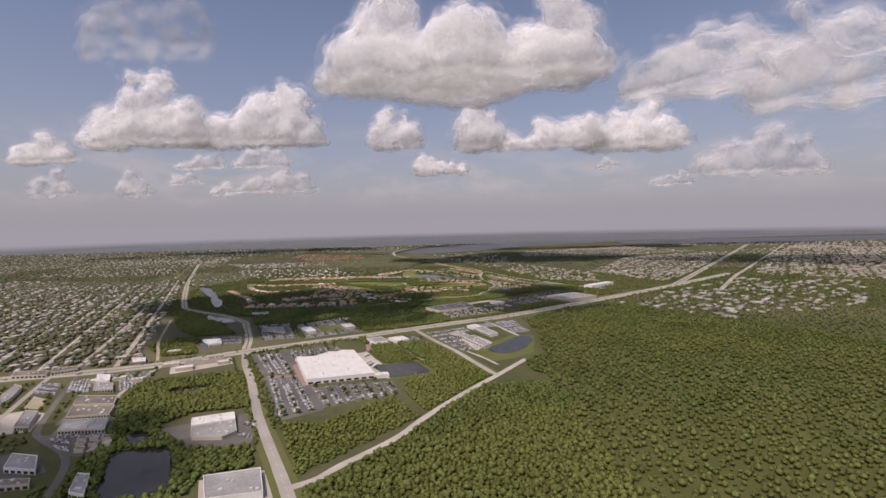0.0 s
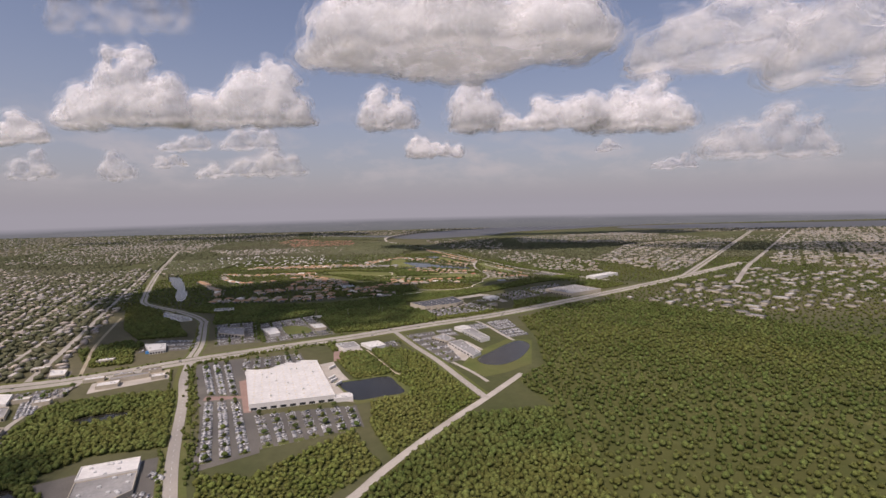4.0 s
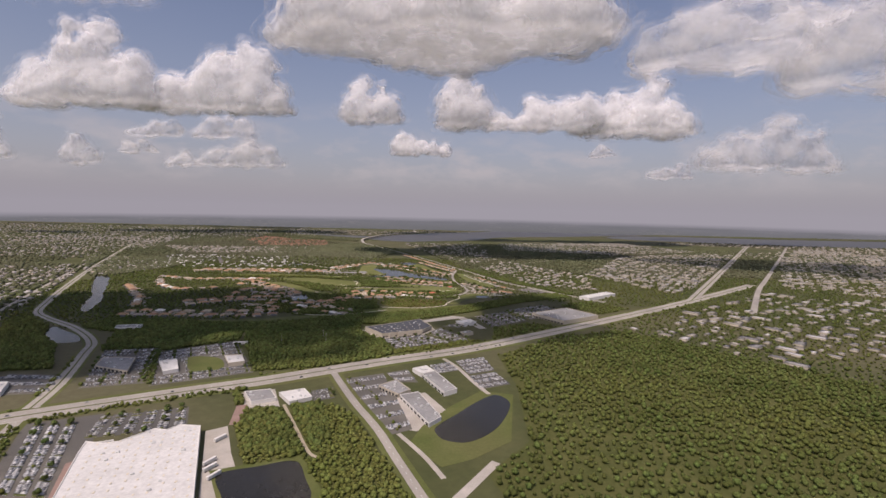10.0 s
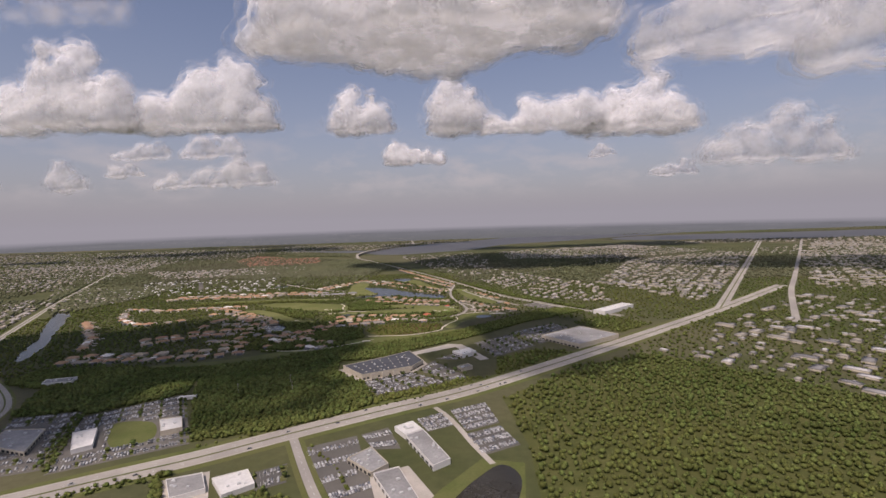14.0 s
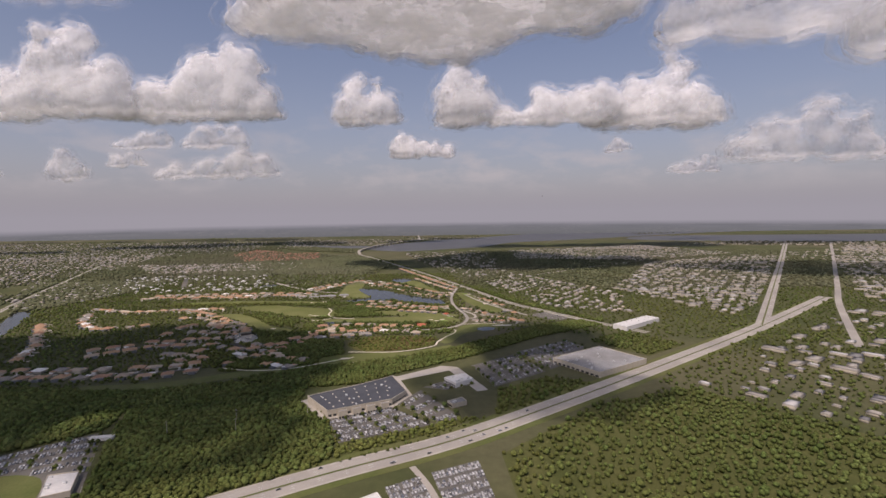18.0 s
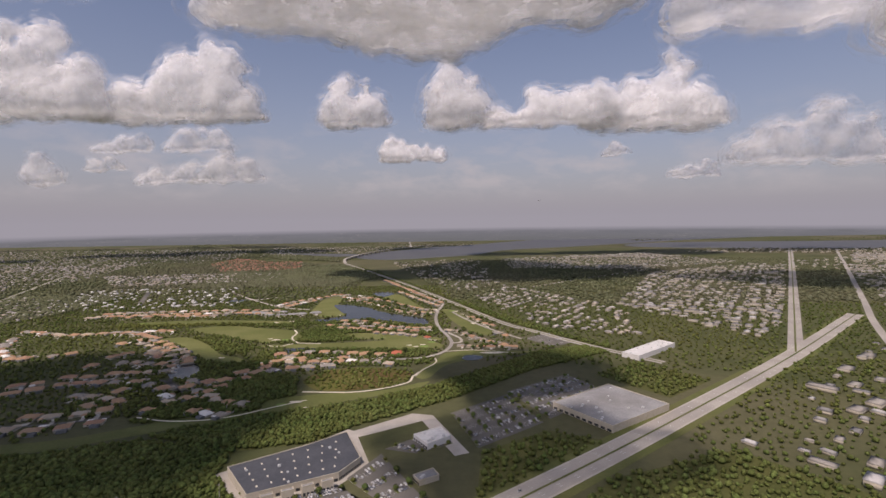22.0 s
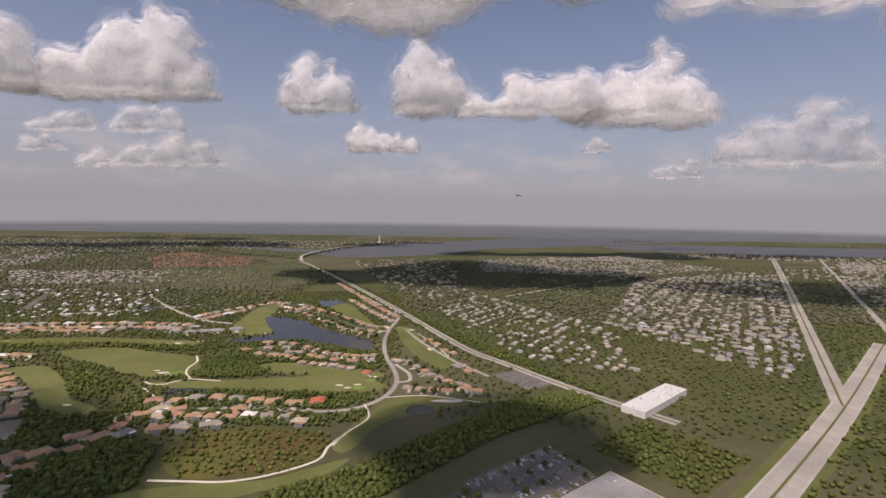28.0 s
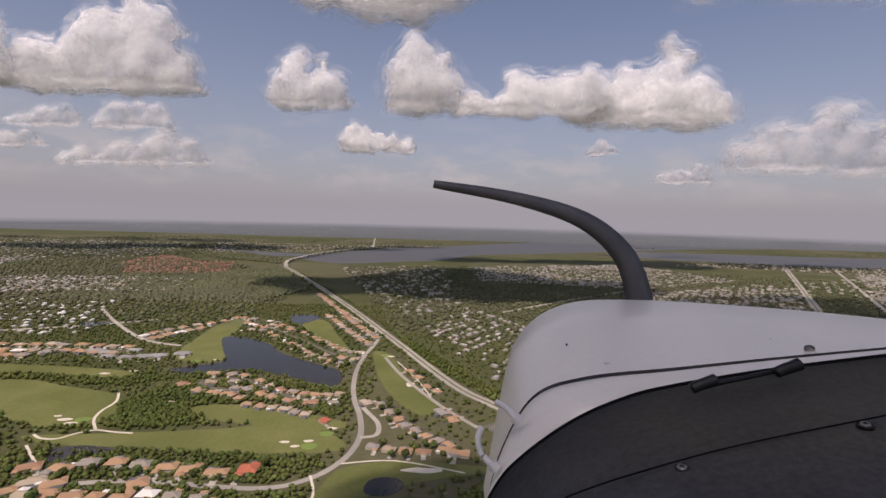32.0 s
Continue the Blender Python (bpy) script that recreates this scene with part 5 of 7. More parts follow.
SUBURBS = (
    ([(-640, 225), (-820, 160), (-1150, 120), (-1500, 600), (-1750, 1300), (-1300, 1480), (-1080, 1090)], STREET_TURN, 17, 52, (STUCCO, FARTILE), "rows of small pale-roofed suburban houses", SMALL),
    ([(-1150, 120), (-1700, 60), (-2400, 900), (-2500, 1700), (-1750, 1500), (-1500, 600)], STREET_TURN, 19, 60, (STUCCO, FARTILE), "dense distant suburban houses among trees", SMALL),
    ([(-1512, 2322), (-709, 2387), (-585, 2080), (-1208, 1981)], 0.12, 17, 46, (STUCCO, FARTILE), "packed rows of distant pale houses", SMALL),
    ([(-1288, 2880), (-1290, 3250), (-950, 2950), (-800, 2960), (-656, 2490), (-1040, 2470)], 0.5, 17, 44, (STUCCO, REDFAR), "dense distant red-roofed houses", SMALL),
    ([(-1250, 1900), (-700, 1900), (-560, 1560), (-1050, 1480)], 0.2, 30, 66, (WHITEWALL, WHITEFAR), "scattered distant white-roofed houses", SMALL),
    ([(-1500, 1760), (-1190, 1700), (-980, 1460), (-1070, 1260), (-1120, 1240), (-1340, 1520)], 0.3, 26, 60, (STUCCO, FARTILE), "houses among trees beyond the road", SMALL),
    ([(-2300, 1800), (-1500, 1650), (-1500, 2300), (-1800, 3000), (-2600, 2800)], 0.6, 22, 70, (STUCCO, FARTILE), "distant houses among trees", SMALL),
    ([(-260, 2800), (210, 3000), (230, 1960), (100, 1700), (-20, 2000)], 0.3, 34, 80, (STUCCO, TOWNROOF), "pale flat-roofed apartment rows in shade", BLOCKS),
    ([(230, 1900), (500, 1450), (420, 1150), (250, 1250), (120, 1640)], 0.9, 24, 56, (STUCCO, FARTILE), "brownish townhouse rows beside the highway", SMALL),
    ([(350, 2950), (1300, 3250), (1500, 2600), (900, 2300), (350, 2450)], 0.6, 24, 48, (STUCCO, TOWNROOF), "distant pale town blocks by the river", BLOCKS),
    ([(500, 1500), (900, 2200), (1500, 2500), (1650, 2400), (900, 1400), (640, 1100)], 0.95, 24, 50, (STUCCO, TOWNROOF), "town blocks along an avenue", BLOCKS),
    ([(1050, 1250), (1750, 2250), (2500, 3100), (2600, 2500), (1900, 1500), (1350, 1050)], 0.95, 26, 52, (STUCCO, TOWNROOF), "town blocks beside tracks", BLOCKS),
    ([(330, 700), (500, 820), (900, 1150), (1250, 1020), (900, 600), (500, 480)], 0.65, 36, 66, (STUCCO, TOWNROOF), "sheds and shops beside the boulevard", BLOCKS),
    ([(1500, 3300), (2400, 3050), (2600, 1500), (3600, 1600), (4300, 2900), (3900, 3250), (2900, 3330), (2000, 3480)], 0.9, 44, 84, (STUCCO, TOWNROOF), "faint far blocks and houses beyond the town", BLOCKS),
    ([(-2600, 2600), (-1350, 2900), (-1350, 3500), (-1600, 4300), (-2600, 4300)], 0.4, 36, 90, (STUCCO, TOWNROOF), "faint far houses among woods", SMALL),
    ([(-5000, 700), (-2500, 600), (-2600, 4300), (-4800, 4300)], 0.4, 48, 110, (STUCCO, TOWNROOF), "faint far houses on the plain", SMALL),
    ([(1600, 2500), (2600, 3000), (2600, 1400), (1950, 1450)], 0.9, 36, 80, (STUCCO, TOWNROOF), "faint far town blocks", BLOCKS),
    ([(-350, 4200), (60, 4100), (500, 4000), (900, 4250), (1300, 4490), (-400, 4490)], 0.2, 36, 80, (STUCCO, TOWNROOF), "faint houses across the river", SMALL),
    ([(-1200, 3300), (-600, 3650), (-350, 4300), (-1500, 4500)], 0.5, 40, 90, (STUCCO, FARTILE), "faint houses beyond the river arm", SMALL),
)
for k, (poly, turn, along, between, mats, label, shapes) in enumerate(SUBURBS):
    r = np.random.default_rng(200 + k)
    spots = lined(poly, turn, along, between, r)
    joined("far_houses", spots, shapes, mats, 300 + k, label, "houses", angle=turn, size=(0.7, 1.3))
    for x, y in spots[:: 1]:
        i, j = int((x - GX) / CELL), int((y - GY) / CELL)
        if 1 < i < TAKEN.shape[0] - 3 and 1 < j < TAKEN.shape[1] - 3:
            TAKEN[i - 1:i + 3, j - 1:j + 3] = True


# ---- cars ----
def build_car(length, width, height):
    bm = bmesh.new()
    box_bm(bm, -length / 2, length / 2, -width / 2, width / 2, 0.25, 0.85, 0.16)
    body = mesh_object("car", bm, PAINT)
    bm = bmesh.new()
    r = bmesh.ops.create_cube(bm, size=1.0)
    for v in r["verts"]:
        top = v.co.z > 0
        v.co = (-0.2 + v.co.x * length * (0.36 if top else 0.56), v.co.y * width * (0.76 if top else 0.9), 0.84 if not top else height - 0.06)
    part("glazing", bm, GLASS, body, "dark tinted windows")
    bm = bmesh.new()
    box_bm(bm, -0.2 - length * 0.18, -0.2 + length * 0.18, -width * 0.37, width * 0.37, height - 0.08, height, 0.03)
    part("roof", bm, PAINT, body)
    wheel = bpy.data.meshes.new("wheel")
    bm = bmesh.new()
    bmesh.ops.create_cone(bm, cap_ends=True, segments=10, radius1=0.33, radius2=0.33, depth=0.22, matrix=Matrix.Rotation(math.pi / 2, 4, "X"))
    bm.to_mesh(wheel)
    bm.free()
    wheel.materials.append(RUBBER)
    for sx in (-1, 1):
        for sy in (-1, 1):
            w = new("wheel", wheel)
            w.parent, w.location = body, (sx * length * 0.31, sy * (width / 2 - 0.1), 0.33)
    return tagged(body, "parked car with tinted windows", "car", group="cars in the parking lots")


def car_arrays(length, width, height):
    bm = bmesh.new()
    box_bm(bm, -length / 2, length / 2, -width / 2, width / 2, 0.25, 0.9)
    r = bmesh.ops.create_cube(bm, size=1.0)
    for v in r["verts"]:
        top = v.co.z > 0
        v.co = (-0.2 + v.co.x * length * (0.36 if top else 0.56), v.co.y * width * (0.76 if top else 0.9), 0.88 if not top else height)
    bm.verts.index_update()
    tri = []
    for f in bm.faces:
        v = [q.index for q in f.verts]
        tri += [(v[0], v[1], v[2]), (v[0], v[2], v[3])]
    verts = np.array([q.co[:] for q in bm.verts])
    bm.free()
    return verts, np.array(tri), np.zeros(len(tri), int)


cars = [build_car(4.6, 1.8, 1.45), build_car(4.9, 1.95, 1.8), build_car(5.5, 2.0, 1.85)]
for c in cars:
    c.location = (0, -3000, -40)
order = sorted(CARS, key=lambda c: abs(c[1] - (110 if c[1] < 300 else 420)) + abs(c[0] + 240) * 0.6)
rng = np.random.default_rng(4)
for x, y, a in order[:170]:
    copy_thing(cars[rng.choice(3, p=(0.5, 0.35, 0.15))], pose(x, y, 0.12, 0, 0, math.degrees(a)))
line = np.array(curve_through(BLVD, step=8))
arc = np.r_[0, np.cumsum(np.hypot(*np.diff(line, axis=0).T))]
for k in range(34):
    lane = rng.choice((4.5, 8, 11.2)) * rng.choice((-1, 1))
    o = offset_line(line, lane)
    a = rng.uniform(560, 1750)
    x, y = (np.interp(a, arc, o[:, i]) for i in (0, 1))
    d = [np.interp(a + 2, arc, line[:, i]) - np.interp(a - 2, arc, line[:, i]) for i in (0, 1)]
    c = copy_thing(cars[rng.integers(3)], pose(x, y, 0.16, 0, 0, math.degrees(math.atan2(d[1], d[0])) + (180 if lane > 0 else 0)))
    tagged(c, "car driving along the pale boulevard", group="cars on the boulevard")
for c in cars:
    for o in (*c.children_recursive, c):
        bpy.data.objects.remove(o)
far_cars = order[170:]
shapes = [car_arrays(4.6, 1.8, 1.45), car_arrays(5.0, 1.95, 1.8)]
vs, ts, n = [], [], 0
for k, (x, y, a) in enumerate(far_cars):
    v, t, _ = shapes[k % 2]
    c, s = math.cos(a), math.sin(a)
    vs.append(np.stack([v[:, 0] * c - v[:, 1] * s + x, v[:, 0] * s + v[:, 1] * c + y, v[:, 2] + 0.12], 1))
    ts.append(t + n)
    n += len(v)
if vs:
    tagged(arrays_object("parked_cars", np.concatenate(vs), np.concatenate(ts), FARPAINT), "many parked cars of mixed colours", "cars", kind="stuff")


# ---- trees ----
def lump(rng, r, sub=1, squash=0.85):
    bm = bmesh.new()
    bmesh.ops.create_icosphere(bm, subdivisions=sub, radius=1.0)
    bm.verts.index_update()
    v = np.array([q.co[:] for q in bm.verts])
    t = np.array([[q.index for q in f.verts] for f in bm.faces])
    bm.free()
    seed = Vector(rng.uniform(-50, 50, 3))
    k = np.array([1 + 0.55 * noise.noise(Vector(p) * 1.9 + seed) + 0.25 * noise.noise(Vector(p) * 4.3 + seed) for p in v])
    v = v * k[:, None] * r
    v[:, 2] *= squash
    return v, t


def leaf_tufts(rng, r, n, size, squash=0.85):
    """Small tilted leaf sprays round a crown."""
    d = rng.normal(size=(n, 3))
    d[:, 2] = np.abs(d[:, 2]) * 0.9 - 0.25
    d /= np.linalg.norm(d, axis=1)[:, None]
    c = d * r * rng.uniform(0.85, 1.18, n)[:, None]
    c[:, 2] *= squash
    e = rng.normal(size=(n, 3))
    e -= (e * d).sum(1)[:, None] * d * 0.6
    e /= np.linalg.norm(e, axis=1)[:, None]
    f = np.cross(d, e)
    s = size * rng.uniform(0.6, 1.3, n)[:, None]
    v = np.stack([c + e * s, c - 0.5 * e * s + f * s * 0.8, c - 0.5 * e * s - f * s * 0.8 + d * s * 0.4], 1).reshape(-1, 3)
    return v, np.arange(3 * n).reshape(-1, 3)


def crown(rng, r, lumps, tufts, sub=1, trunk=2.0):
    vs, ts, n = [], [], 0
    for k in range(lumps):
        q = r if lumps == 1 else r * rng.uniform(0.5, 0.72)
        v, t = lump(rng, q, sub)
        if lumps > 1:
            a = 2 * math.pi * k / lumps + rng.uniform(-0.4, 0.4)
            v += np.array((math.cos(a) * r * 0.45, math.sin(a) * r * 0.45, rng.uniform(-0.2, 0.45) * r)) * (0.3 if k == 0 else 1)
        vs.append(v)
        ts.append(t + n)
        n += len(v)
    if tufts:
        v, t = leaf_tufts(rng, r * (1.0 if lumps == 1 else 0.95), tufts, r * 0.3)
        vs.append(v)
        ts.append(t + n)
    v = np.concatenate(vs)
    v[:, 2] += r * 0.75 + trunk
    return v, np.concatenate(ts)


rng = np.random.default_rng(31)


def with_zero(s):
    return s[0], s[1], np.zeros(len(s[1]), int)


CANOPY = [with_zero(crown(rng, rng.uniform(2.2, 3.2), 1, 14, 1, 0.3)) for _ in range(10)]
SHRUB = [with_zero(crown(rng, rng.uniform(1.6, 2.6), 1, 12, 1, 0.0)) for _ in range(6)]
LOWPOLY = []
for _ in range(6):
    v, t = lump(rng, 6.0, 1, 0.7)
    LOWPOLY.append((v + np.array((0, 0, 3.0)), t, np.zeros(len(t), int)))


def build_tree(seed):
    r = np.random.default_rng(seed)
    root = new("tree")
    bm = bmesh.new()
    bmesh.ops.create_cone(bm, cap_ends=True, segments=7, radius1=0.32, radius2=0.16, depth=4.0, matrix=Matrix.Translation((0, 0, 2.0)))
    for k in range(4):
        a = k * math.pi / 2 + r.uniform(-0.5, 0.5)
        bmesh.ops.create_cone(bm, cap_ends=True, segments=5, radius1=0.13, radius2=0.05, depth=2.6,
                              matrix=Matrix.Translation((math.cos(a) * 0.9, math.sin(a) * 0.9, 4.3)) @ Euler((0, 0.8, a)).to_matrix().to_4x4())
    part("trunk", bm, TRUNK, root)
    v, t = crown(r, 3.6, 6, 70, 1, 2.2)
    me = arrays_object("crown", v, t, LEAF)
    me.parent = root
    return tagged(root, "broad leafy green tree", "tree", group="trees among the houses and lots")


trees = [build_tree(400 + k) for k in range(6)]
for t in trees:
    t.location = (0, -3000, -60)
rng = np.random.default_rng(77)
count = 0


def put_tree(x, y, s):
    ob = copy_thing(trees[rng.integers(len(trees))], pose(x, y, 0, 0, 0, rng.uniform(0, 360)))
    ob.scale = (s, s, s * rng.uniform(0.85, 1.15))


chosen = np.random.default_rng(9).permutation(len(LOT_TREES))
for k in chosen[:150]:
    put_tree(*LOT_TREES[k])
joined("lot_trees", [LOT_TREES[k][:2] for k in chosen[150:]], CANOPY, WOOD, 41, "small trees in parking lot islands", "trees", size=(0.6, 0.95))
for x, y in SPOTS:
    for k in range(2):
        a, d = rng.uniform(0, 2 * math.pi), rng.uniform(12, 16)
        u, v = x + math.cos(a) * d, y + math.sin(a) * d
        if not taken(u, v) and count < 145:
            put_tree(u, v, rng.uniform(0.7, 1.25))
            count += 1
for t in trees:
    for o in (*t.children_recursive, t):
        bpy.data.objects.remove(o)

FORESTS = (
    ("woods", [(-545, 70), (-560, 110), (-500, 140), (-425, 150), (-390, 80), (-352, 10), (-415, -5), (-440, -45), (-300, -100), (-285, -140), (-320, -148), (-330, -205), (-300, -260), (-470, -260), (-455, -150), (-480, -80), (-520, -10)], 4.3, CANOPY, WOOD, "dense green woodland canopy round ponds"),
    ("woods", [(-296, -40), (-249, -42), (-176, 40), (-138, -28), (-238, -155), (-262, -110)], 4.6, SHRUB, BUSH, "low green scrub and young trees"),
    ("woods", [(-230, -178), (-140, -45), (-55, 75), (40, 90), (60, -300), (-180, -300)], 4.6, CANOPY, WOOD, "dense green woods beside a narrow road"),
    ("woods", [(40, 90), (60, -300), (430, -300), (700, 150), (560, 420), (330, 690), (190, 640), (60, 520), (70, 390), (58, 240), (10, 180)], 8.6, CANOPY, WOOD, "green woods spreading beside the flight's way"),
    ("woods", [(-256, 300), (-246, 262), (-212, 200), (-172, 125), (-158, 45), (-128, -20), (-40, 112), (-130, 300), (-160, 320), (-200, 312), (-220, 300)], 4.2, SHRUB, BUSH, "green scrub round a dark pond"),
    ("woods", [(-290, 372), (-282, 345), (-256, 296), (-240, 262), (-215, 205), (-150, 205), (-140, 240), (-172, 330), (-200, 312), (-240, 300), (-262, 350)], 4.3, CANOPY, WOOD, "patch of trees behind the store"),
    ("woods", [(-288, 425), (-360, 570), (-400, 690), (-300, 725), (-186, 700), (-178, 650), (-120, 575), (-105, 515), (-178, 455)], 4.1, CANOPY, WOOD, "dense dark woodland beside the boulevard"),
    ("woods", [(-102, 514), (-50, 542), (-8, 566), (44, 604), (24, 604), (-12, 583), (-104, 542)], 4.6, SHRUB, BUSH, "green trees and bushes before the plaza"),
    ("woods", [(62, 604), (130, 655), (208, 712), (150, 740), (72, 690)], 8.0, CANOPY, WOOD, "trees between the boulevard and wide lots"),
    ("woods", [(330, 830), (420, 895), (345, 985), (262, 925)], 8.0, CANOPY, WOOD, "trees between a large store and the highway"),
    ("woods", [(-700, 340), (-650, 395), (-606, 372), (-600, 330), (-560, 268), (-610, 250), (-640, 270)], 4.6, CANOPY, WOOD, "trees beside the car dealer"),
    ("woods", [(-345, 770), (-200, 770), (-175, 800), (-240, 830), (-330, 825)], 5.0, CANOPY, WOOD, "trees round a shaded cart path"),
    ("woods", [(-560, 510), (-470, 505), (-372, 575), (-400, 690), (-520, 700), (-680, 700), (-690, 640), (-600, 610)], 4.3, CANOPY, WOOD, "shaded belt of trees behind offices"),
    ("woods", [(-850, 720), (-690, 590), (-560, 420), (-605, 410), (-640, 400), (-720, 480), (-860, 690)], 4.3, CANOPY, WOOD, "trees round a roadside pond"),
    ("woods", [(-300, 735), (-180, 700), (-110, 715), (-70, 755), (40, 830), (170, 950), (330, 1050), (340, 1100), (200, 1050), (100, 960), (20, 890), (-60, 835), (-200, 785)], 4.3, CANOPY, WOOD, "dark tree belt along the golf course"),
    ("woods", [(-330, 880), (-200, 800), (-170, 860), (-190, 930), (-260, 950)], 4.3, CANOPY, WOOD, "green woods between houses and a fairway"),
    ("marsh_shrubs", [(-178, 915), (-155, 957), (-101, 975), (-20, 960), (-10, 915), (-45, 880), (-140, 870)], 8.0, SHRUB, BUSH, "thin shrubs over marsh grass"),
    ("woods", [(-460, 1190), (-300, 1130), (-180, 1145), (-120, 1165), (-180, 1205), (-260, 1240), (-300, 1190), (-420, 1230)], 6.6, CANOPY, WOOD, "clumps of trees between fairways"),
    ("woods", [(-254, 1139), (-276, 1181), (-279, 1212), (-257, 1230), (-203, 1195), (-158, 1158), (-128, 1152), (-193, 1141)], 5.5, CANOPY, WOOD, "clump of trees beside a cart path"),
    ("woods", [(-540, 1130), (-420, 1080), (-330, 1060), (-320, 1100), (-400, 1150), (-480, 1190)], 6.6, CANOPY, WOOD, "clumps of dark trees on the golf course"),
    ("woods", [(-740, 1280), (-540, 1300), (-300, 1270), (-250, 1300), (-300, 1330), (-700, 1320)], 6.6, CANOPY, WOOD, "belt of trees along a fairway"),
    ("woods", [(60, 1480), (160, 1330), (240, 1190), (300, 1080), (340, 1060), (200, 1320), (80, 1560)], 6.6, CANOPY, WOOD, "row of trees along the highway"),
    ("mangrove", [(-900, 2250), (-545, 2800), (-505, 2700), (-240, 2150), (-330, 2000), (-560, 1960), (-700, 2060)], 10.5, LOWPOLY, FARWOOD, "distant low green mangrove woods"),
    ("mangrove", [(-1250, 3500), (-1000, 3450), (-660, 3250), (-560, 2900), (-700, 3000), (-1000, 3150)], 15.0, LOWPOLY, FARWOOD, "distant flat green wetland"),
)
for k, (name, poly, gap, shapes, mat, label) in enumerate(FORESTS):
    r = np.random.default_rng(500 + k)
    if name == "woods":
        sheet("undergrowth", poly, 0.03 + 0.002 * k, SCRUB, 0.04, label="green undergrowth below the trees", category="undergrowth", block=False)
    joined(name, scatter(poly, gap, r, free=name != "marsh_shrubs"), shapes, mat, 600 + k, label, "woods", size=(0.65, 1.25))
HEDGES = (
    ([(-456, 262), (-405, 296), (-330, 336), (-275, 362)], 4.0, CANOPY, "row of roadside trees before the store", 0.7),
    ([(-462, 250), (-410, 160), (-370, 85), (-322, 0), (-296, -50)], 4.0, CANOPY, "row of trees beside the south road", 0.7),
    ([(-478, 230), (-428, 140), (-392, 70), (-345, -10), (-300, -92)], 5.0, CANOPY, "trees along the wood's edge", 0.7),
    ([(-404, 376), (-436, 440), (-470, 505)], 4.0, CANOPY, "hedge between two office lots", 0.6),
    ([(-505, 330), (-540, 410), (-566, 470)], 6.0, SHRUB, "low hedge along the road", 0.9),
    ([(-280, 410), (-200, 452), (-110, 505)], 7.0, SHRUB, "bushes along the boulevard", 1.0),
    ([(-160, 415), (-110, 345), (-72, 258)], 6.0, SHRUB, "low bushes along a lawn", 0.8),
    ([(-170, 668), (-140, 612), (-100, 520)], 5.0, SHRUB, "bushes beside the plaza", 0.9),
    ([(-95, 506), (-10, 556), (50, 605)], 5.0, CANOPY, "roadside trees before the plaza", 0.6),
    ([(-620, 205), (-560, 240), (-500, 285)], 8.0, SHRUB, "bushes beside shops", 1.0),
    ([(60, 1500), (-60, 1790), (-240, 2190), (-420, 2580)], 9.0, CANOPY, "trees along the highway", 1.0),
    ([(100, 1495), (-20, 1790), (-200, 2190), (-390, 2580)], 9.0, CANOPY, "trees along the highway", 1.0),
    ([(-290, 1072), (-200, 1086), (-110, 1080), (-30, 1070)], 5.0, CANOPY, "trees behind the villas", 0.9),
    ([(-290, 1018), (-200, 1034), (-120, 1026), (-60, 1014)], 9.0, CANOPY, "garden trees before the villas", 0.9),
    ([(-270, 985), (-180, 985), (-90, 982), (-20, 978)], 5.0, CANOPY, "trees between villas and marsh", 0.9),
    ([(30, 1240), (22, 1300), (24, 1400)], 7.0, CANOPY, "trees beside the drive", 0.9),
    ([(-250, 1325), (-150, 1338), (-80, 1302), (-20, 1272)], 8.0, CANOPY, "shore trees by the lake", 0.7),
)
for k, (line, gap, shapes, label, s) in enumerate(HEDGES):
    r = np.random.default_rng(900 + k)
    wide = 3.2 if gap < 4.2 else 1.6
    gap = gap * (0.4 if gap < 4.2 else 1)
    p = np.array(curve_through(line, step=20))
    arc = np.r_[0, np.cumsum(np.hypot(*np.diff(p, axis=0).T))]
    spots = [(np.interp(a, arc, p[:, 0]) + r.normal(0, wide), np.interp(a, arc, p[:, 1]) + r.normal(0, wide)) for a in np.arange(0, arc[-1], gap) if r.random() < 0.85]
    joined("tree_row", spots, shapes, WOOD if shapes is CANOPY else BUSH, 950 + k, label, "trees", size=(0.65 * s, 1.2 * s))
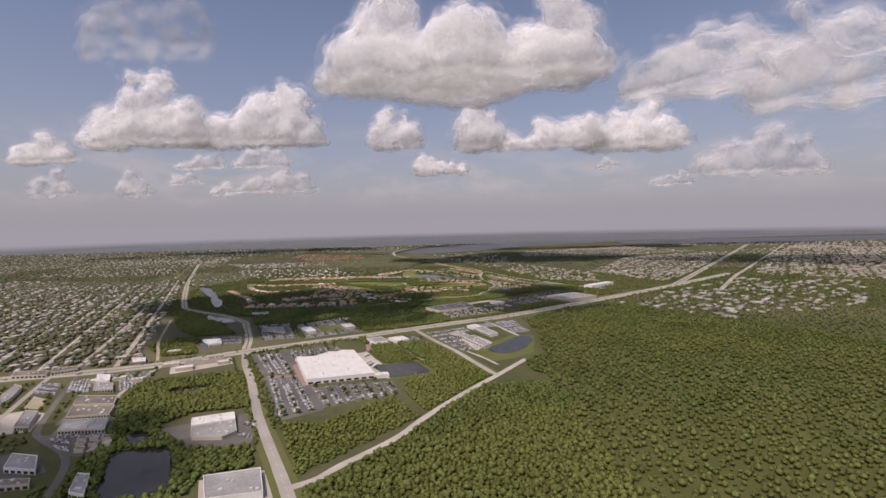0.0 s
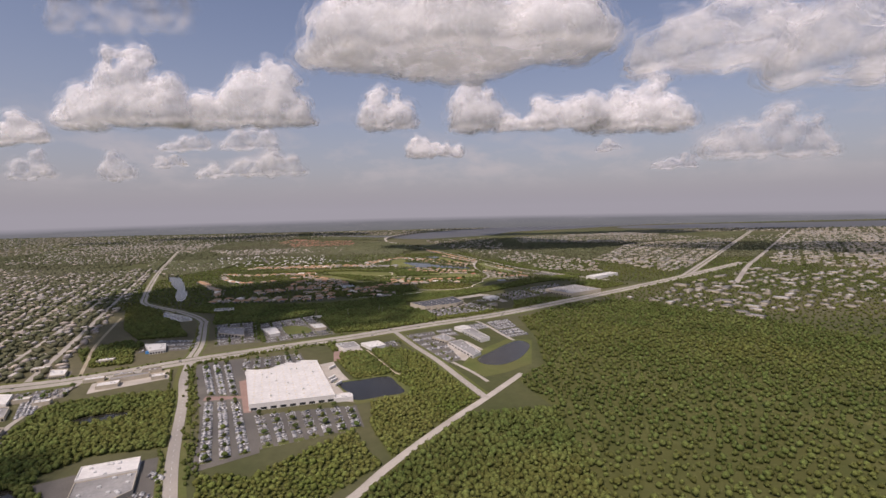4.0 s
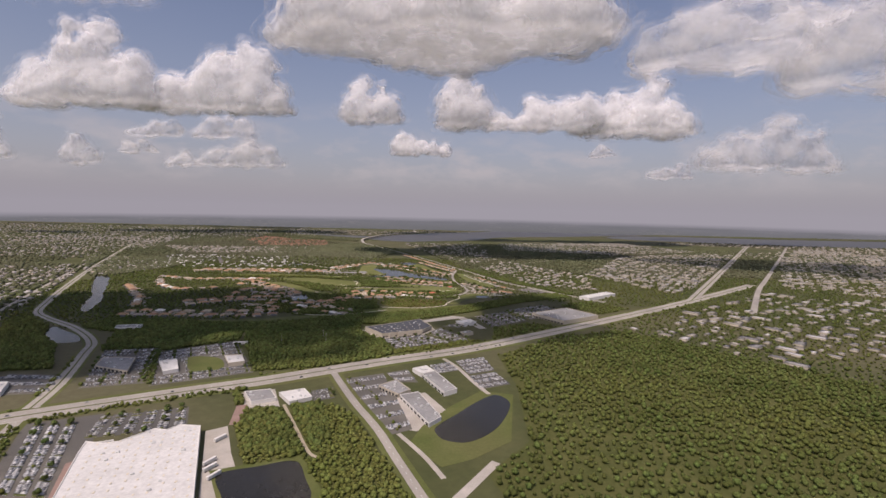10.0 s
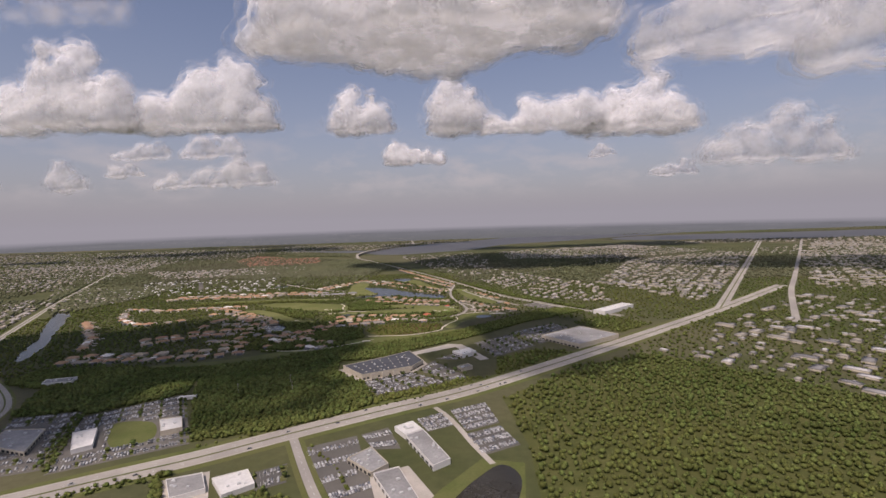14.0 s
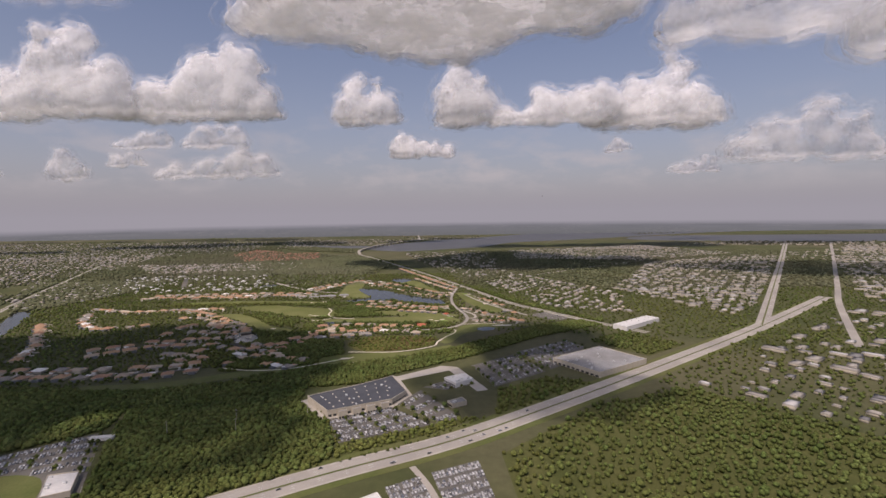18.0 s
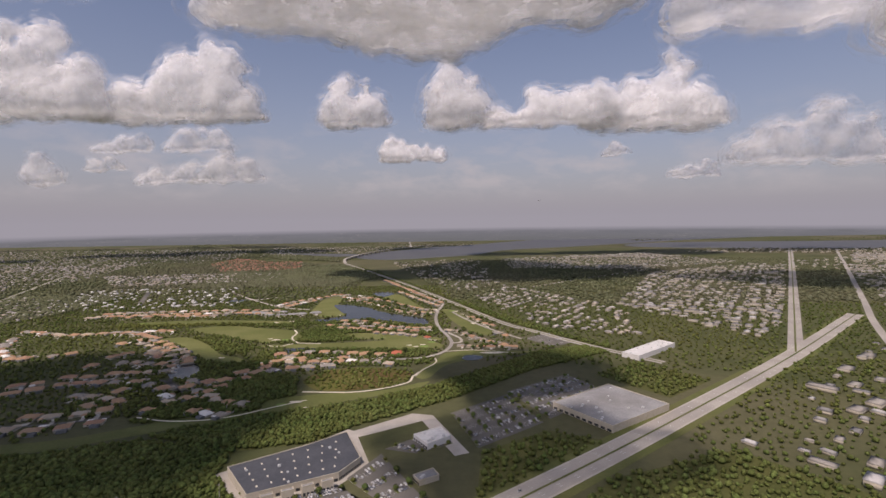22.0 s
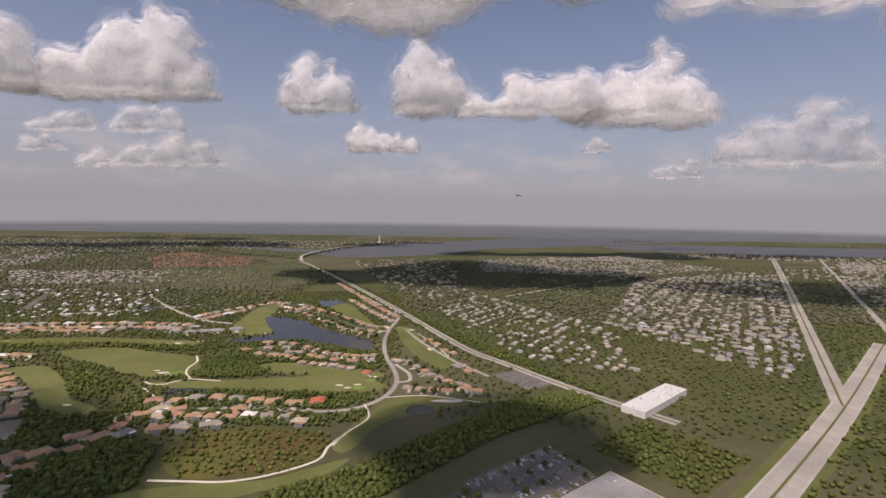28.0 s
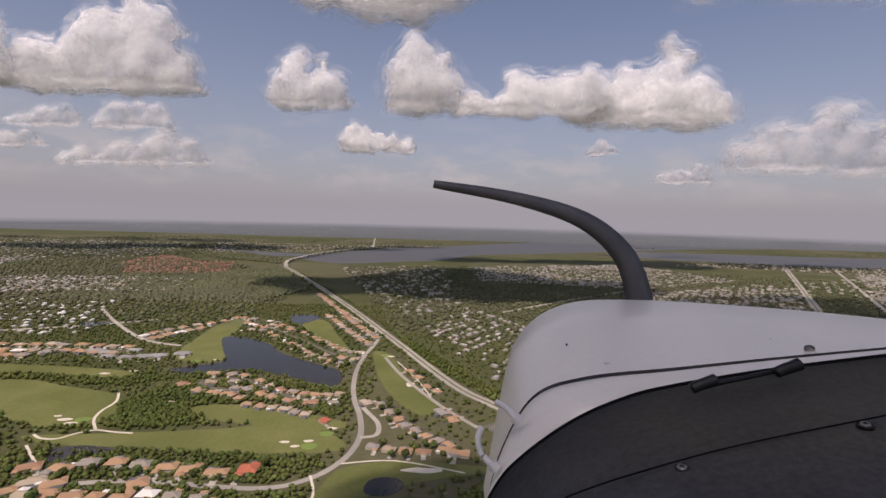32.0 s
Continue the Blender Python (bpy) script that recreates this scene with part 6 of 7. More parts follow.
# trees between far houses and over the plain, in broad tracts
TRACTS = (
    ([(-1100, 700), (-560, 600), (-250, 900), (40, 1050), (60, 1900), (-1000, 1900)], 9.9, CANOPY, "garden trees between villas"),
    ([(-1750, 60), (-640, 200), (-1080, 1090), (-1300, 1500), (-1900, 1500)], 12.5, LOWPOLY, "garden trees of a suburb"),
    ([(-2600, 200), (-1750, 60), (-1500, 1500), (-1500, 2400), (-2600, 2400)], 17, LOWPOLY, "distant suburban trees"),
    ([(-1500, 1700), (-300, 1600), (-260, 2400), (-900, 3000), (-1700, 3200)], 17, LOWPOLY, "distant trees and gardens"),
    ([(60, 1600), (500, 1480), (1500, 1480), (2400, 2500), (1500, 2900), (300, 3000), (-250, 2850)], 16, LOWPOLY, "dark trees over the distant town"),
    ([(100, 1000), (600, 900), (1400, 1000), (1500, 1480), (500, 1480), (60, 1600)], 12.5, CANOPY, "garden trees between houses and the highway"),
    ([(100, 330), (300, 100), (1200, 500), (1400, 1000), (600, 980), (300, 720)], 12, CANOPY, "trees and scrub beside the boulevard"),
    ([(-300, 985), (20, 985), (20, 1075), (-300, 1090)], 5.6, CANOPY, "garden trees crowding the villas"),
    ([(-460, 790), (-230, 780), (-250, 990), (-470, 1080)], 6.4, CANOPY, "garden trees among shaded villas"),
    ([(-280, 1180), (10, 1160), (30, 1260), (-230, 1340)], 6.0, CANOPY, "garden trees of lakeside villas"),
    ([(2600, 2500), (5200, 3600), (4600, 5000), (2600, 4300)], 60, LOWPOLY, "faint far woods on the plain"),
    ([(-2600, 4400), (-600, 4700), (-600, 5300), (-2600, 5300)], 60, LOWPOLY, "faint far woods on the plain"),
    ([(-1500, 1760), (-1000, 1760), (-980, 1460), (-1070, 1200), (-1340, 1520)], 9.5, LOWPOLY, "trees beyond the winding road"),
    ([(-1000, 2500), (-300, 2080), (-330, 1900), (-900, 1900)], 11, LOWPOLY, "low mangrove trees over wet meadow"),
    ([(-5600, 300), (-2600, 200), (-2600, 4600), (-5600, 4600)], 56, LOWPOLY, "faint far woods to the horizon"),
    ([(2600, 900), (5200, 900), (5200, 3600), (2600, 2600)], 56, LOWPOLY, "faint far woods beyond the town"),
    ([(-2600, 2400), (-1500, 2400), (-900, 3400), (-300, 4300), (-2600, 4400)], 38, LOWPOLY, "faint distant woods"),
    ([(-300, 4200), (900, 4250), (2400, 5000), (-600, 5000)], 42, LOWPOLY, "faint woods beyond the river"),
    ([(1300, 900), (2600, 1400), (2600, 4000), (1700, 3500), (2400, 2900)], 34, LOWPOLY, "faint woods beyond the town"),
    ([(-860, -300), (-480, -260), (-560, -60), (-640, 120), (-900, 90)], 10, CANOPY, "street trees among workshops"),
)
for k, (poly, gap, shapes, label) in enumerate(TRACTS):
    r = np.random.default_rng(700 + k)
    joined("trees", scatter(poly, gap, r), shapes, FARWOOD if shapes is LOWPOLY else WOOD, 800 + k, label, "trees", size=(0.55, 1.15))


# ---- clouds ----
scene.cycles.transparent_max_bounces = 40
BILLOW = bpy.data.textures.new("billow", "CLOUDS")
BILLOW.noise_scale, BILLOW.noise_depth = 150.0, 3
CURL = bpy.data.textures.new("curl", "CLOUDS")
CURL.noise_scale, CURL.noise_depth = 60.0, 2
bm = bmesh.new()
bmesh.ops.create_icosphere(bm, subdivisions=2, radius=1.0)
bm.verts.index_update()
BALL = np.array([q.co[:] for q in bm.verts]), np.array([[q.index for q in f.verts] for f in bm.faces])
bm.free()
HEAP = ((-0.35, 0.0, 0.6, 0.8), (0.3, 0.1, 0.62, 1.0), (0.75, -0.1, 0.3, 0.45), (-0.8, 0.1, 0.28, 0.4))


def drop_crumbs(mesh):
    """Takes away the small bits that hang loose beside a heap."""
    bm = bmesh.new()
    bm.from_mesh(mesh)
    seen, heaps = set(), []
    for v in bm.verts:
        if v in seen:
            continue
        heap, todo = [], [v]
        seen.add(v)
        while todo:
            q = todo.pop()
            heap.append(q)
            for e in q.link_edges:
                o = e.other_vert(q)
                if o not in seen:
                    seen.add(o)
                    todo.append(o)
        heaps.append(heap)
    large = max(len(q) for q in heaps)
    bmesh.ops.delete(bm, geom=[v for q in heaps if len(q) < 0.12 * large for v in q], context="VERTS")
    bm.to_mesh(mesh)
    bm.free()


def cloud(x, y, z, w, d, h, seed, label, lobes=HEAP, layers=DENSE):
    """Lobes of billows over a flattish base, wrapped in ever looser vapour. A lobe: its middle across and in depth, its half width and its top, as shares of the cloud's."""
    r = np.random.default_rng(seed)
    h = 1.34 * h
    vs, ts, n = [], [], 0

    def ball(c, s):
        nonlocal n
        vs.append(BALL[0] * s + np.array(c))
        ts.append(BALL[1] + n)
        n += len(BALL[0])

    for du, dv, hw, top in lobes:
        ball((du * w, dv * d, h * top * 0.26), (hw * w * 0.86, max(hw, 0.45) * d * 0.86, h * top * 0.27))
        for k in range(26):
            a, q = r.uniform(0, 2 * math.pi), math.sqrt(r.random())
            s = (r.uniform(0.20, 0.36) if k < 11 else r.uniform(0.1, 0.2)) * min(hw * w, top * h) * (1.1 - 0.35 * q)
            rise = top * h * (1 - 0.7 * q ** 3.0) - s
            zc = max(rise * ((0.30 + 0.66 * r.random() ** 0.6) if k < 11 else 0.25 + 0.5 * r.random()), s * 0.6)
            ball((du * w + math.cos(a) * q * hw * w * 0.8, dv * d + math.sin(a) * q * max(hw, 0.45) * d * 0.8, zc), (s * 1.2, s * 1.2, s))
    v = np.concatenate(vs)
    under = v[:, 2] < h * 0.12
    v[under, 2] = h * 0.12 + (v[under, 2] - h * 0.12) * 0.35
    core = arrays_object("cloud", v, np.concatenate(ts), layers[0])
    m = core.modifiers.new("merge", "REMESH")
    m.mode, m.voxel_size, m.use_smooth_shade = "VOXEL", min(max(h * 0.075, 13.0), 32.0), True
    m = core.modifiers.new("soften", "SMOOTH")
    m.factor, m.iterations = 0.5, 6
    for tex, much in ((BILLOW, min(0.20 * h, 80.0)), (CURL, min(0.05 * h, 16.0))):
        m = core.modifiers.new("swell", "DISPLACE")
        m.texture, m.strength, m.mid_level, m.texture_coords = tex, much, 0.5, "LOCAL"
    m = core.modifiers.new("soften", "SMOOTH")
    m.factor, m.iterations = 0.5, 3
    solid = bpy.data.meshes.new_from_object(core.evaluated_get(bpy.context.evaluated_depsgraph_get()))
    core.modifiers.clear()
    core.data = solid
    drop_crumbs(solid)
    n = len(solid.vertices)
    co, no = np.empty(3 * n, np.float32), np.empty(3 * n, np.float32)
    solid.vertices.foreach_get("co", co)
    solid.vertex_normals.foreach_get("vector", no)
    reach = min(max(h * 0.13, 16.0), 60.0)
    wave = np.array([[noise.fractal(Vector(p) * 0.016 + Vector((0, 0, 40.0 * f)), 0.8, 2.0, 2) for p in co.reshape(-1, 3)] for f in (1, 2)])
    for k, out in enumerate((-0.12, 0.1, 0.34, 0.6, 0.9)):
        me = solid.copy()
        ragged = np.repeat(reach * (out + 0.42 * (wave[0] * math.cos(2.1 * k) + wave[1] * math.sin(2.1 * k))), 3).astype(np.float32)
        ragged[2::3] *= np.where(no[2::3] < 0, 0.45, 1.0)
        me.vertices.foreach_set("co", co + no * ragged)
        me.materials.clear()
        me.materials.append(layers[k + 1])
        new("wisp", me).parent = core
    solid.vertices.foreach_set("co", co - no * np.float32(reach * 0.35))
    solid.update()
    core.location = (x, y, z - 0.06 * h)
    return tagged(core, label, "cloud", kind="structure")


ROUND = ((0.0, 0.0, 0.8, 1.0), (-0.45, 0.1, 0.5, 0.7), (0.5, 0.0, 0.5, 0.72))
RISING = ((-0.6, 0.0, 0.5, 0.55), (0.0, 0.1, 0.55, 0.72), (0.6, 0.0, 0.52, 1.0))
BROAD = ((-0.55, 0.0, 0.5, 0.9), (0.0, 0.15, 0.6, 1.0), (0.5, 0.0, 0.55, 0.85), (-0.1, -0.55, 0.6, 0.55), (-0.88, 0.1, 0.25, 0.6))
CLOUDS = (  # x, y, base height, half width, half depth, height, seed, label, lobes, layers
    (0, 1860, 850, 700, 420, 500, 1, "large white cumulus with grey flat base", ((-0.5, -0.25, 0.5, 0.9), (-0.05, 0.4, 0.55, 1.0), (0.5, -0.3, 0.55, 0.85), (0.0, -0.5, 0.5, 0.6), (-0.86, -0.1, 0.25, 0.6))),
    (-592, 3500, 850, 285, 220, 380, 31, "small ragged white cumulus in blue sky", ((-0.35, 0.0, 0.6, 0.9), (0.4, 0.0, 0.55, 1.0), (0.1, 0.0, 0.5, 0.6), (0.25, 0.0, 0.3, 0.25))),
    (90, 2900, 720, 225, 200, 400, 23, "tall billow of a long white cumulus", ROUND),
    (620, 2900, 735, 370, 210, 280, 4, "low rising middle of a white cumulus", RISING),
    (1213, 2920, 700, 370, 260, 450, 5, "billowing end of a white cumulus", ((-0.5, 0.1, 0.55, 0.78), (0.1, 0.25, 0.55, 1.0), (0.5, 0.2, 0.45, 0.82), (0.55, -0.5, 0.5, 0.5), (0.0, -0.5, 0.55, 0.46))),
    (-2437, 3133, 860, 450, 330, 590, 6, "tall bright white cumulus heap", ((-0.2, 0.0, 0.55, 0.9), (0.2, 0.1, 0.6, 0.92), (0.65, 0.1, 0.45, 0.66), (-0.65, 0.0, 0.5, 0.6), (-1.0, 0.0, 0.35, 0.36))),
    (-1713, 3333, 875, 570, 360, 470, 7, "broad bright white cumulus heap", ((-0.45, 0.0, 0.55, 0.8), (0.1, 0.1, 0.6, 0.92), (0.6, 0.0, 0.42, 1.0), (0.85, -0.1, 0.22, 0.42))),
    (-3089, 2833, 720, 270, 180, 220, 19, "low end of a white cumulus heap", HEAP),
    (1060, 1560, 735, 370, 260, 370, 8, "large grey-white cumulus high up", BROAD, HAZY),
    (1540, 1390, 640, 400, 280, 430, 20, "large grey-white cumulus high up", BROAD, HAZY),
    (2164, 3033, 515, 500, 340, 400, 9, "broad pale cumulus in haze", ((-0.55, 0.0, 0.45, 0.72), (-0.1, 0.0, 0.45, 0.9), (0.3, 0.1, 0.45, 1.0), (0.75, 0.1, 0.35, 0.7)), HAZY),
    (-220, 3933, 674, 290, 170, 190, 10, "small low white cumulus", ((-0.4, 0.0, 0.55, 1.0), (0.25, 0.0, 0.45, 0.75), (0.75, 0.0, 0.3, 0.55))),
    (-2650, 4200, 818, 268, 150, 196, 13, "small pale cumulus in haze", RISING, HAZY),
    (-2000, 4200, 812, 318, 170, 237, 14, "low pale cumulus in haze", HEAP, HAZY),
    (-2010, 4170, 555, 495, 200, 256, 15, "low pale cumulus in haze", RISING, HAZY),
    (-3340, 4200, 545, 227, 150, 277, 16, "small pale cumulus in haze", ROUND, HAZY),
    (-2790, 4180, 668, 195, 130, 148, 17, "small pale cumulus in haze", HEAP, HAZY),
    (-4170, 4180, 576, 256, 140, 262, 18, "pale cumulus low in haze", HEAP, HAZY),
    (1258, 3600, 660, 125, 90, 100, 22, "small pale puff in haze", ROUND, HAZY),
    (1797, 3646, 500, 200, 120, 140, 25, "pale torn puffs in haze", RISING, HAZY),
    (-2041, 2533, 1340, 430, 300, 400, 26, "thin grey cloud high up", BROAD, VEIL),
    (-850, 290, 900, 420, 440, 230, 11, "cumulus overhead shading the houses", BROAD),
    (-575, 40, 905, 150, 150, 170, 24, "small cumulus overhead shading the woods", ROUND, HAZY),
    (-175, 185, 905, 200, 180, 140, 27, "cumulus overhead shading the far lots", ROUND, HAZY),
    (-860, -650, 900, 230, 180, 180, 28, "cumulus behind, shading the workshops", ROUND, HAZY),
    (-150, 430, 900, 170, 180, 180, 12, "cumulus overhead shading the tree belt", ROUND),
)
for row in CLOUDS:
    cloud(*row)


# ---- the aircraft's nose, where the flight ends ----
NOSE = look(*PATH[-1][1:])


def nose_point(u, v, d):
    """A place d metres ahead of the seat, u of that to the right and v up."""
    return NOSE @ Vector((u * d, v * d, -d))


def loft(name, rows, mat, parent, label="", thick=0.0, step=8, smooth=True):
    """A skin over cross lines; a row: its control places as right, up, ahead."""
    bm = bmesh.new()
    lines = [curve_through(r, step=step) for r in rows]
    grid = [[bm.verts.new(nose_point(*p)) for p in line] for line in lines]
    for a, b in zip(grid, grid[1:]):
        for i in range(len(a) - 1):
            bm.faces.new((a[i], a[i + 1], b[i + 1], b[i]))
    bmesh.ops.recalc_face_normals(bm, faces=bm.faces[:])
    if thick:
        bmesh.ops.solidify(bm, geom=bm.faces[:], thickness=thick)
    ob = mesh_object(name, bm, mat, parent, label, smooth=smooth)
    return ob


def tube(name, pts, radius, mat, parent, label="", segments=10):
    line = [nose_point(*p) for p in curve_through(pts, step=6)]
    bm = bmesh.new()
    rings = []
    for i, c in enumerate(line):
        t = (line[min(i + 1, len(line) - 1)] - line[max(i - 1, 0)]).normalized()
        side = t.orthogonal().normalized()
        up_ = t.cross(side)
        r = radius[0] + (radius[1] - radius[0]) * i / (len(line) - 1) if isinstance(radius, tuple) else radius
        rings.append([bm.verts.new(c + (side * math.cos(a) + up_ * math.sin(a)) * r) for a in np.linspace(0, 2 * math.pi, segments, endpoint=False)])
    for a, b in zip(rings, rings[1:]):
        for k in range(segments):
            bm.faces.new((a[k], a[(k + 1) % segments], b[(k + 1) % segments], b[k]))
    bm.faces.new(rings[0][::-1])
    bm.faces.new(rings[-1])
    bmesh.ops.recalc_face_normals(bm, faces=bm.faces[:])
    return mesh_object(name, bm, mat, parent, label, smooth=True)


COWL = material("white_aircraft_paint", (0.62, 0.595, 0.555), (0.66, 0.635, 0.595), 1.2, rough=0.32, spec=0.45, fine=60.0, c=(0.57, 0.55, 0.515), grain=0.16)
PANEL = material("black_glareshield", (0.040, 0.041, 0.044), (0.052, 0.053, 0.056), 5.0, rough=0.75, spec=0.06, fine=90.0, c=(0.075, 0.067, 0.052), grain=0.9)
SEAM = material("dark_sealant", (0.035, 0.035, 0.035), (0.06, 0.06, 0.06), 20.0, rough=0.7, spec=0.1)
EDGE = material("black_edge_rubber", (0.004, 0.004, 0.004), (0.007, 0.007, 0.007), 9.0, rough=0.8, spec=0.05)
GRIP = material("black_grip_rubber", (0.006, 0.006, 0.006), (0.012, 0.012, 0.012), 30.0, rough=0.4, spec=0.3)
GRIME = material("dried_bug_spots", (0.10, 0.09, 0.08), (0.16, 0.15, 0.13), 40.0, rough=0.8)
SCREW = material("worn_steel", (0.22, 0.20, 0.17), (0.34, 0.32, 0.29), 40.0, rough=0.35, metal=0.8, fine=120.0)
HOSE = material("white_hose", (0.56, 0.555, 0.54), (0.62, 0.61, 0.60), 20.0, rough=0.5)
BLADE = material("grey_black_blade", (0.075, 0.074, 0.078), (0.10, 0.098, 0.10), 6.0, rough=0.5)
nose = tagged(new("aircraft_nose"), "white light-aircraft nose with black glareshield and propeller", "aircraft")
NEAR_ROW = [(0.076, -0.56, 0.95), (0.135, -0.465, 0.95), (0.255, -0.372, 0.95), (0.375, -0.316, 0.95), (0.495, -0.286, 0.95), (0.735, -0.248, 0.95), (1.10, -0.205, 0.95)]
SEAM_ROW = [(0.088, -0.55, 1.12), (0.122, -0.425, 1.12), (0.19, -0.312, 1.12), (0.30, -0.272, 1.12), (0.495, -0.252, 1.12), (0.735, -0.228, 1.12), (1.10, -0.195, 1.12)]
MID_ROW = [(0.085, -0.50, 1.45), (0.118, -0.335, 1.45), (0.155, -0.222, 1.45), (0.26, -0.165, 1.45), (0.455, -0.155, 1.45), (0.735, -0.162, 1.45), (1.10, -0.175, 1.45)]
FAR_ROW = [(0.10, -0.45, 1.9), (0.128, -0.27, 1.9), (0.165, -0.175, 1.9), (0.25, -0.118, 1.9), (0.40, -0.107, 1.9), (0.735, -0.128, 1.9), (1.10, -0.165, 1.9)]
FRONT_ROW = [(0.14, -0.40, 2.05), (0.16, -0.30, 2.05), (0.21, -0.21, 2.05), (0.29, -0.17, 2.05), (0.42, -0.16, 2.05), (0.72, -0.18, 2.05), (1.04, -0.22, 2.05)]
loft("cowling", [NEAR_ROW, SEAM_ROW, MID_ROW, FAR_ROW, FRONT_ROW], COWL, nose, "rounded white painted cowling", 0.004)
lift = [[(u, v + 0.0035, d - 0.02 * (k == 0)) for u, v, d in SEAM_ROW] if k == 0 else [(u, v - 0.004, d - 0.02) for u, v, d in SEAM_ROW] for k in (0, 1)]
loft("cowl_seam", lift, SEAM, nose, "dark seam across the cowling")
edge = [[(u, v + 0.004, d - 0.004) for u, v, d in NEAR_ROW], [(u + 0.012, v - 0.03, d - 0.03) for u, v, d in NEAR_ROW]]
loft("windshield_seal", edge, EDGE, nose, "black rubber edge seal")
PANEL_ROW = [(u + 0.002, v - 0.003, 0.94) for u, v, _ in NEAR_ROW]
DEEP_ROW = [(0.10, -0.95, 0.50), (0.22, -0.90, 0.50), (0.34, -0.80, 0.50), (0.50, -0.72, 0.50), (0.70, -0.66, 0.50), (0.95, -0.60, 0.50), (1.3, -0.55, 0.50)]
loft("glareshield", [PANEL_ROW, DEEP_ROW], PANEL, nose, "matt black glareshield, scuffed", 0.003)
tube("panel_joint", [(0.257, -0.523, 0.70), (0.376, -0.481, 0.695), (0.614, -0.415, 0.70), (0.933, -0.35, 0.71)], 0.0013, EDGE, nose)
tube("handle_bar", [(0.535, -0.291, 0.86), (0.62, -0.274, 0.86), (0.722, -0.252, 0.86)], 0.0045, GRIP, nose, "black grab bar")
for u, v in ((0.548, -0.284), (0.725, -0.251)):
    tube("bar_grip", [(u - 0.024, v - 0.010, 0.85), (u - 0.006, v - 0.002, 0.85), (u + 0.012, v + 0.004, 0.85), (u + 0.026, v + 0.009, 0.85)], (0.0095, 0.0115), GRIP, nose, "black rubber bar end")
UPWARD = NOSE.to_3x3() @ Vector((-0.157, 0.98, 0.122)).normalized()


def disc(name, u, v, d, radius, low, high, mat, parent, label="", way=UPWARD, segments=18, hole=0.0):
    """A flat round piece on a surface that faces way; with a hole it is a ring."""
    c = nose_point(u, v, d)
    side = way.orthogonal().normalized()
    across = way.cross(side)
    bm = bmesh.new()
    rings = []
    for r, z in ((radius, low), (radius, high * 0.6), (radius * 0.86, high), (hole, high)):
        rings.append([bm.verts.new(c + way * z + (side * math.cos(a) + across * math.sin(a)) * max(r, 0.0002)) for a in np.linspace(0, 2 * math.pi, segments, endpoint=False)])
    for a, b in zip(rings, rings[1:]):
        for k in range(segments):
            bm.faces.new((a[k], a[(k + 1) % segments], b[(k + 1) % segments], b[k]))
    bmesh.ops.recalc_face_normals(bm, faces=bm.faces[:])
    return mesh_object(name, bm, mat, parent, label)


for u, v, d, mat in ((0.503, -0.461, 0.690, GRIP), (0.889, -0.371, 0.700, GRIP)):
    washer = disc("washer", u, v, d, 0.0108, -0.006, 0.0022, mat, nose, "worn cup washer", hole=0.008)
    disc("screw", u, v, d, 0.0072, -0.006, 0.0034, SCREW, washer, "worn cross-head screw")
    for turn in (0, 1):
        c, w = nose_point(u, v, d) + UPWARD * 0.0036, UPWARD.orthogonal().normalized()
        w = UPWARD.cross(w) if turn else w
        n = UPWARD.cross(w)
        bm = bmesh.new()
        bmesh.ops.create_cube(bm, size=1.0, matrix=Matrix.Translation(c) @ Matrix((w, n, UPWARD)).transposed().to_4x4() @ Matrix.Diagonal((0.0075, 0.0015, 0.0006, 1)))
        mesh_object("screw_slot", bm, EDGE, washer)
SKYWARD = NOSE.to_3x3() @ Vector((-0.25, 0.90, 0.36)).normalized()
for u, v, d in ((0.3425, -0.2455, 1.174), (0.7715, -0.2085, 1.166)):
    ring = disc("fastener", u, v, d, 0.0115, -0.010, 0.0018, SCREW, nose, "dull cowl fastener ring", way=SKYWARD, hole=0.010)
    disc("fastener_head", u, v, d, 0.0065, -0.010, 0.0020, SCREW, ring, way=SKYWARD)
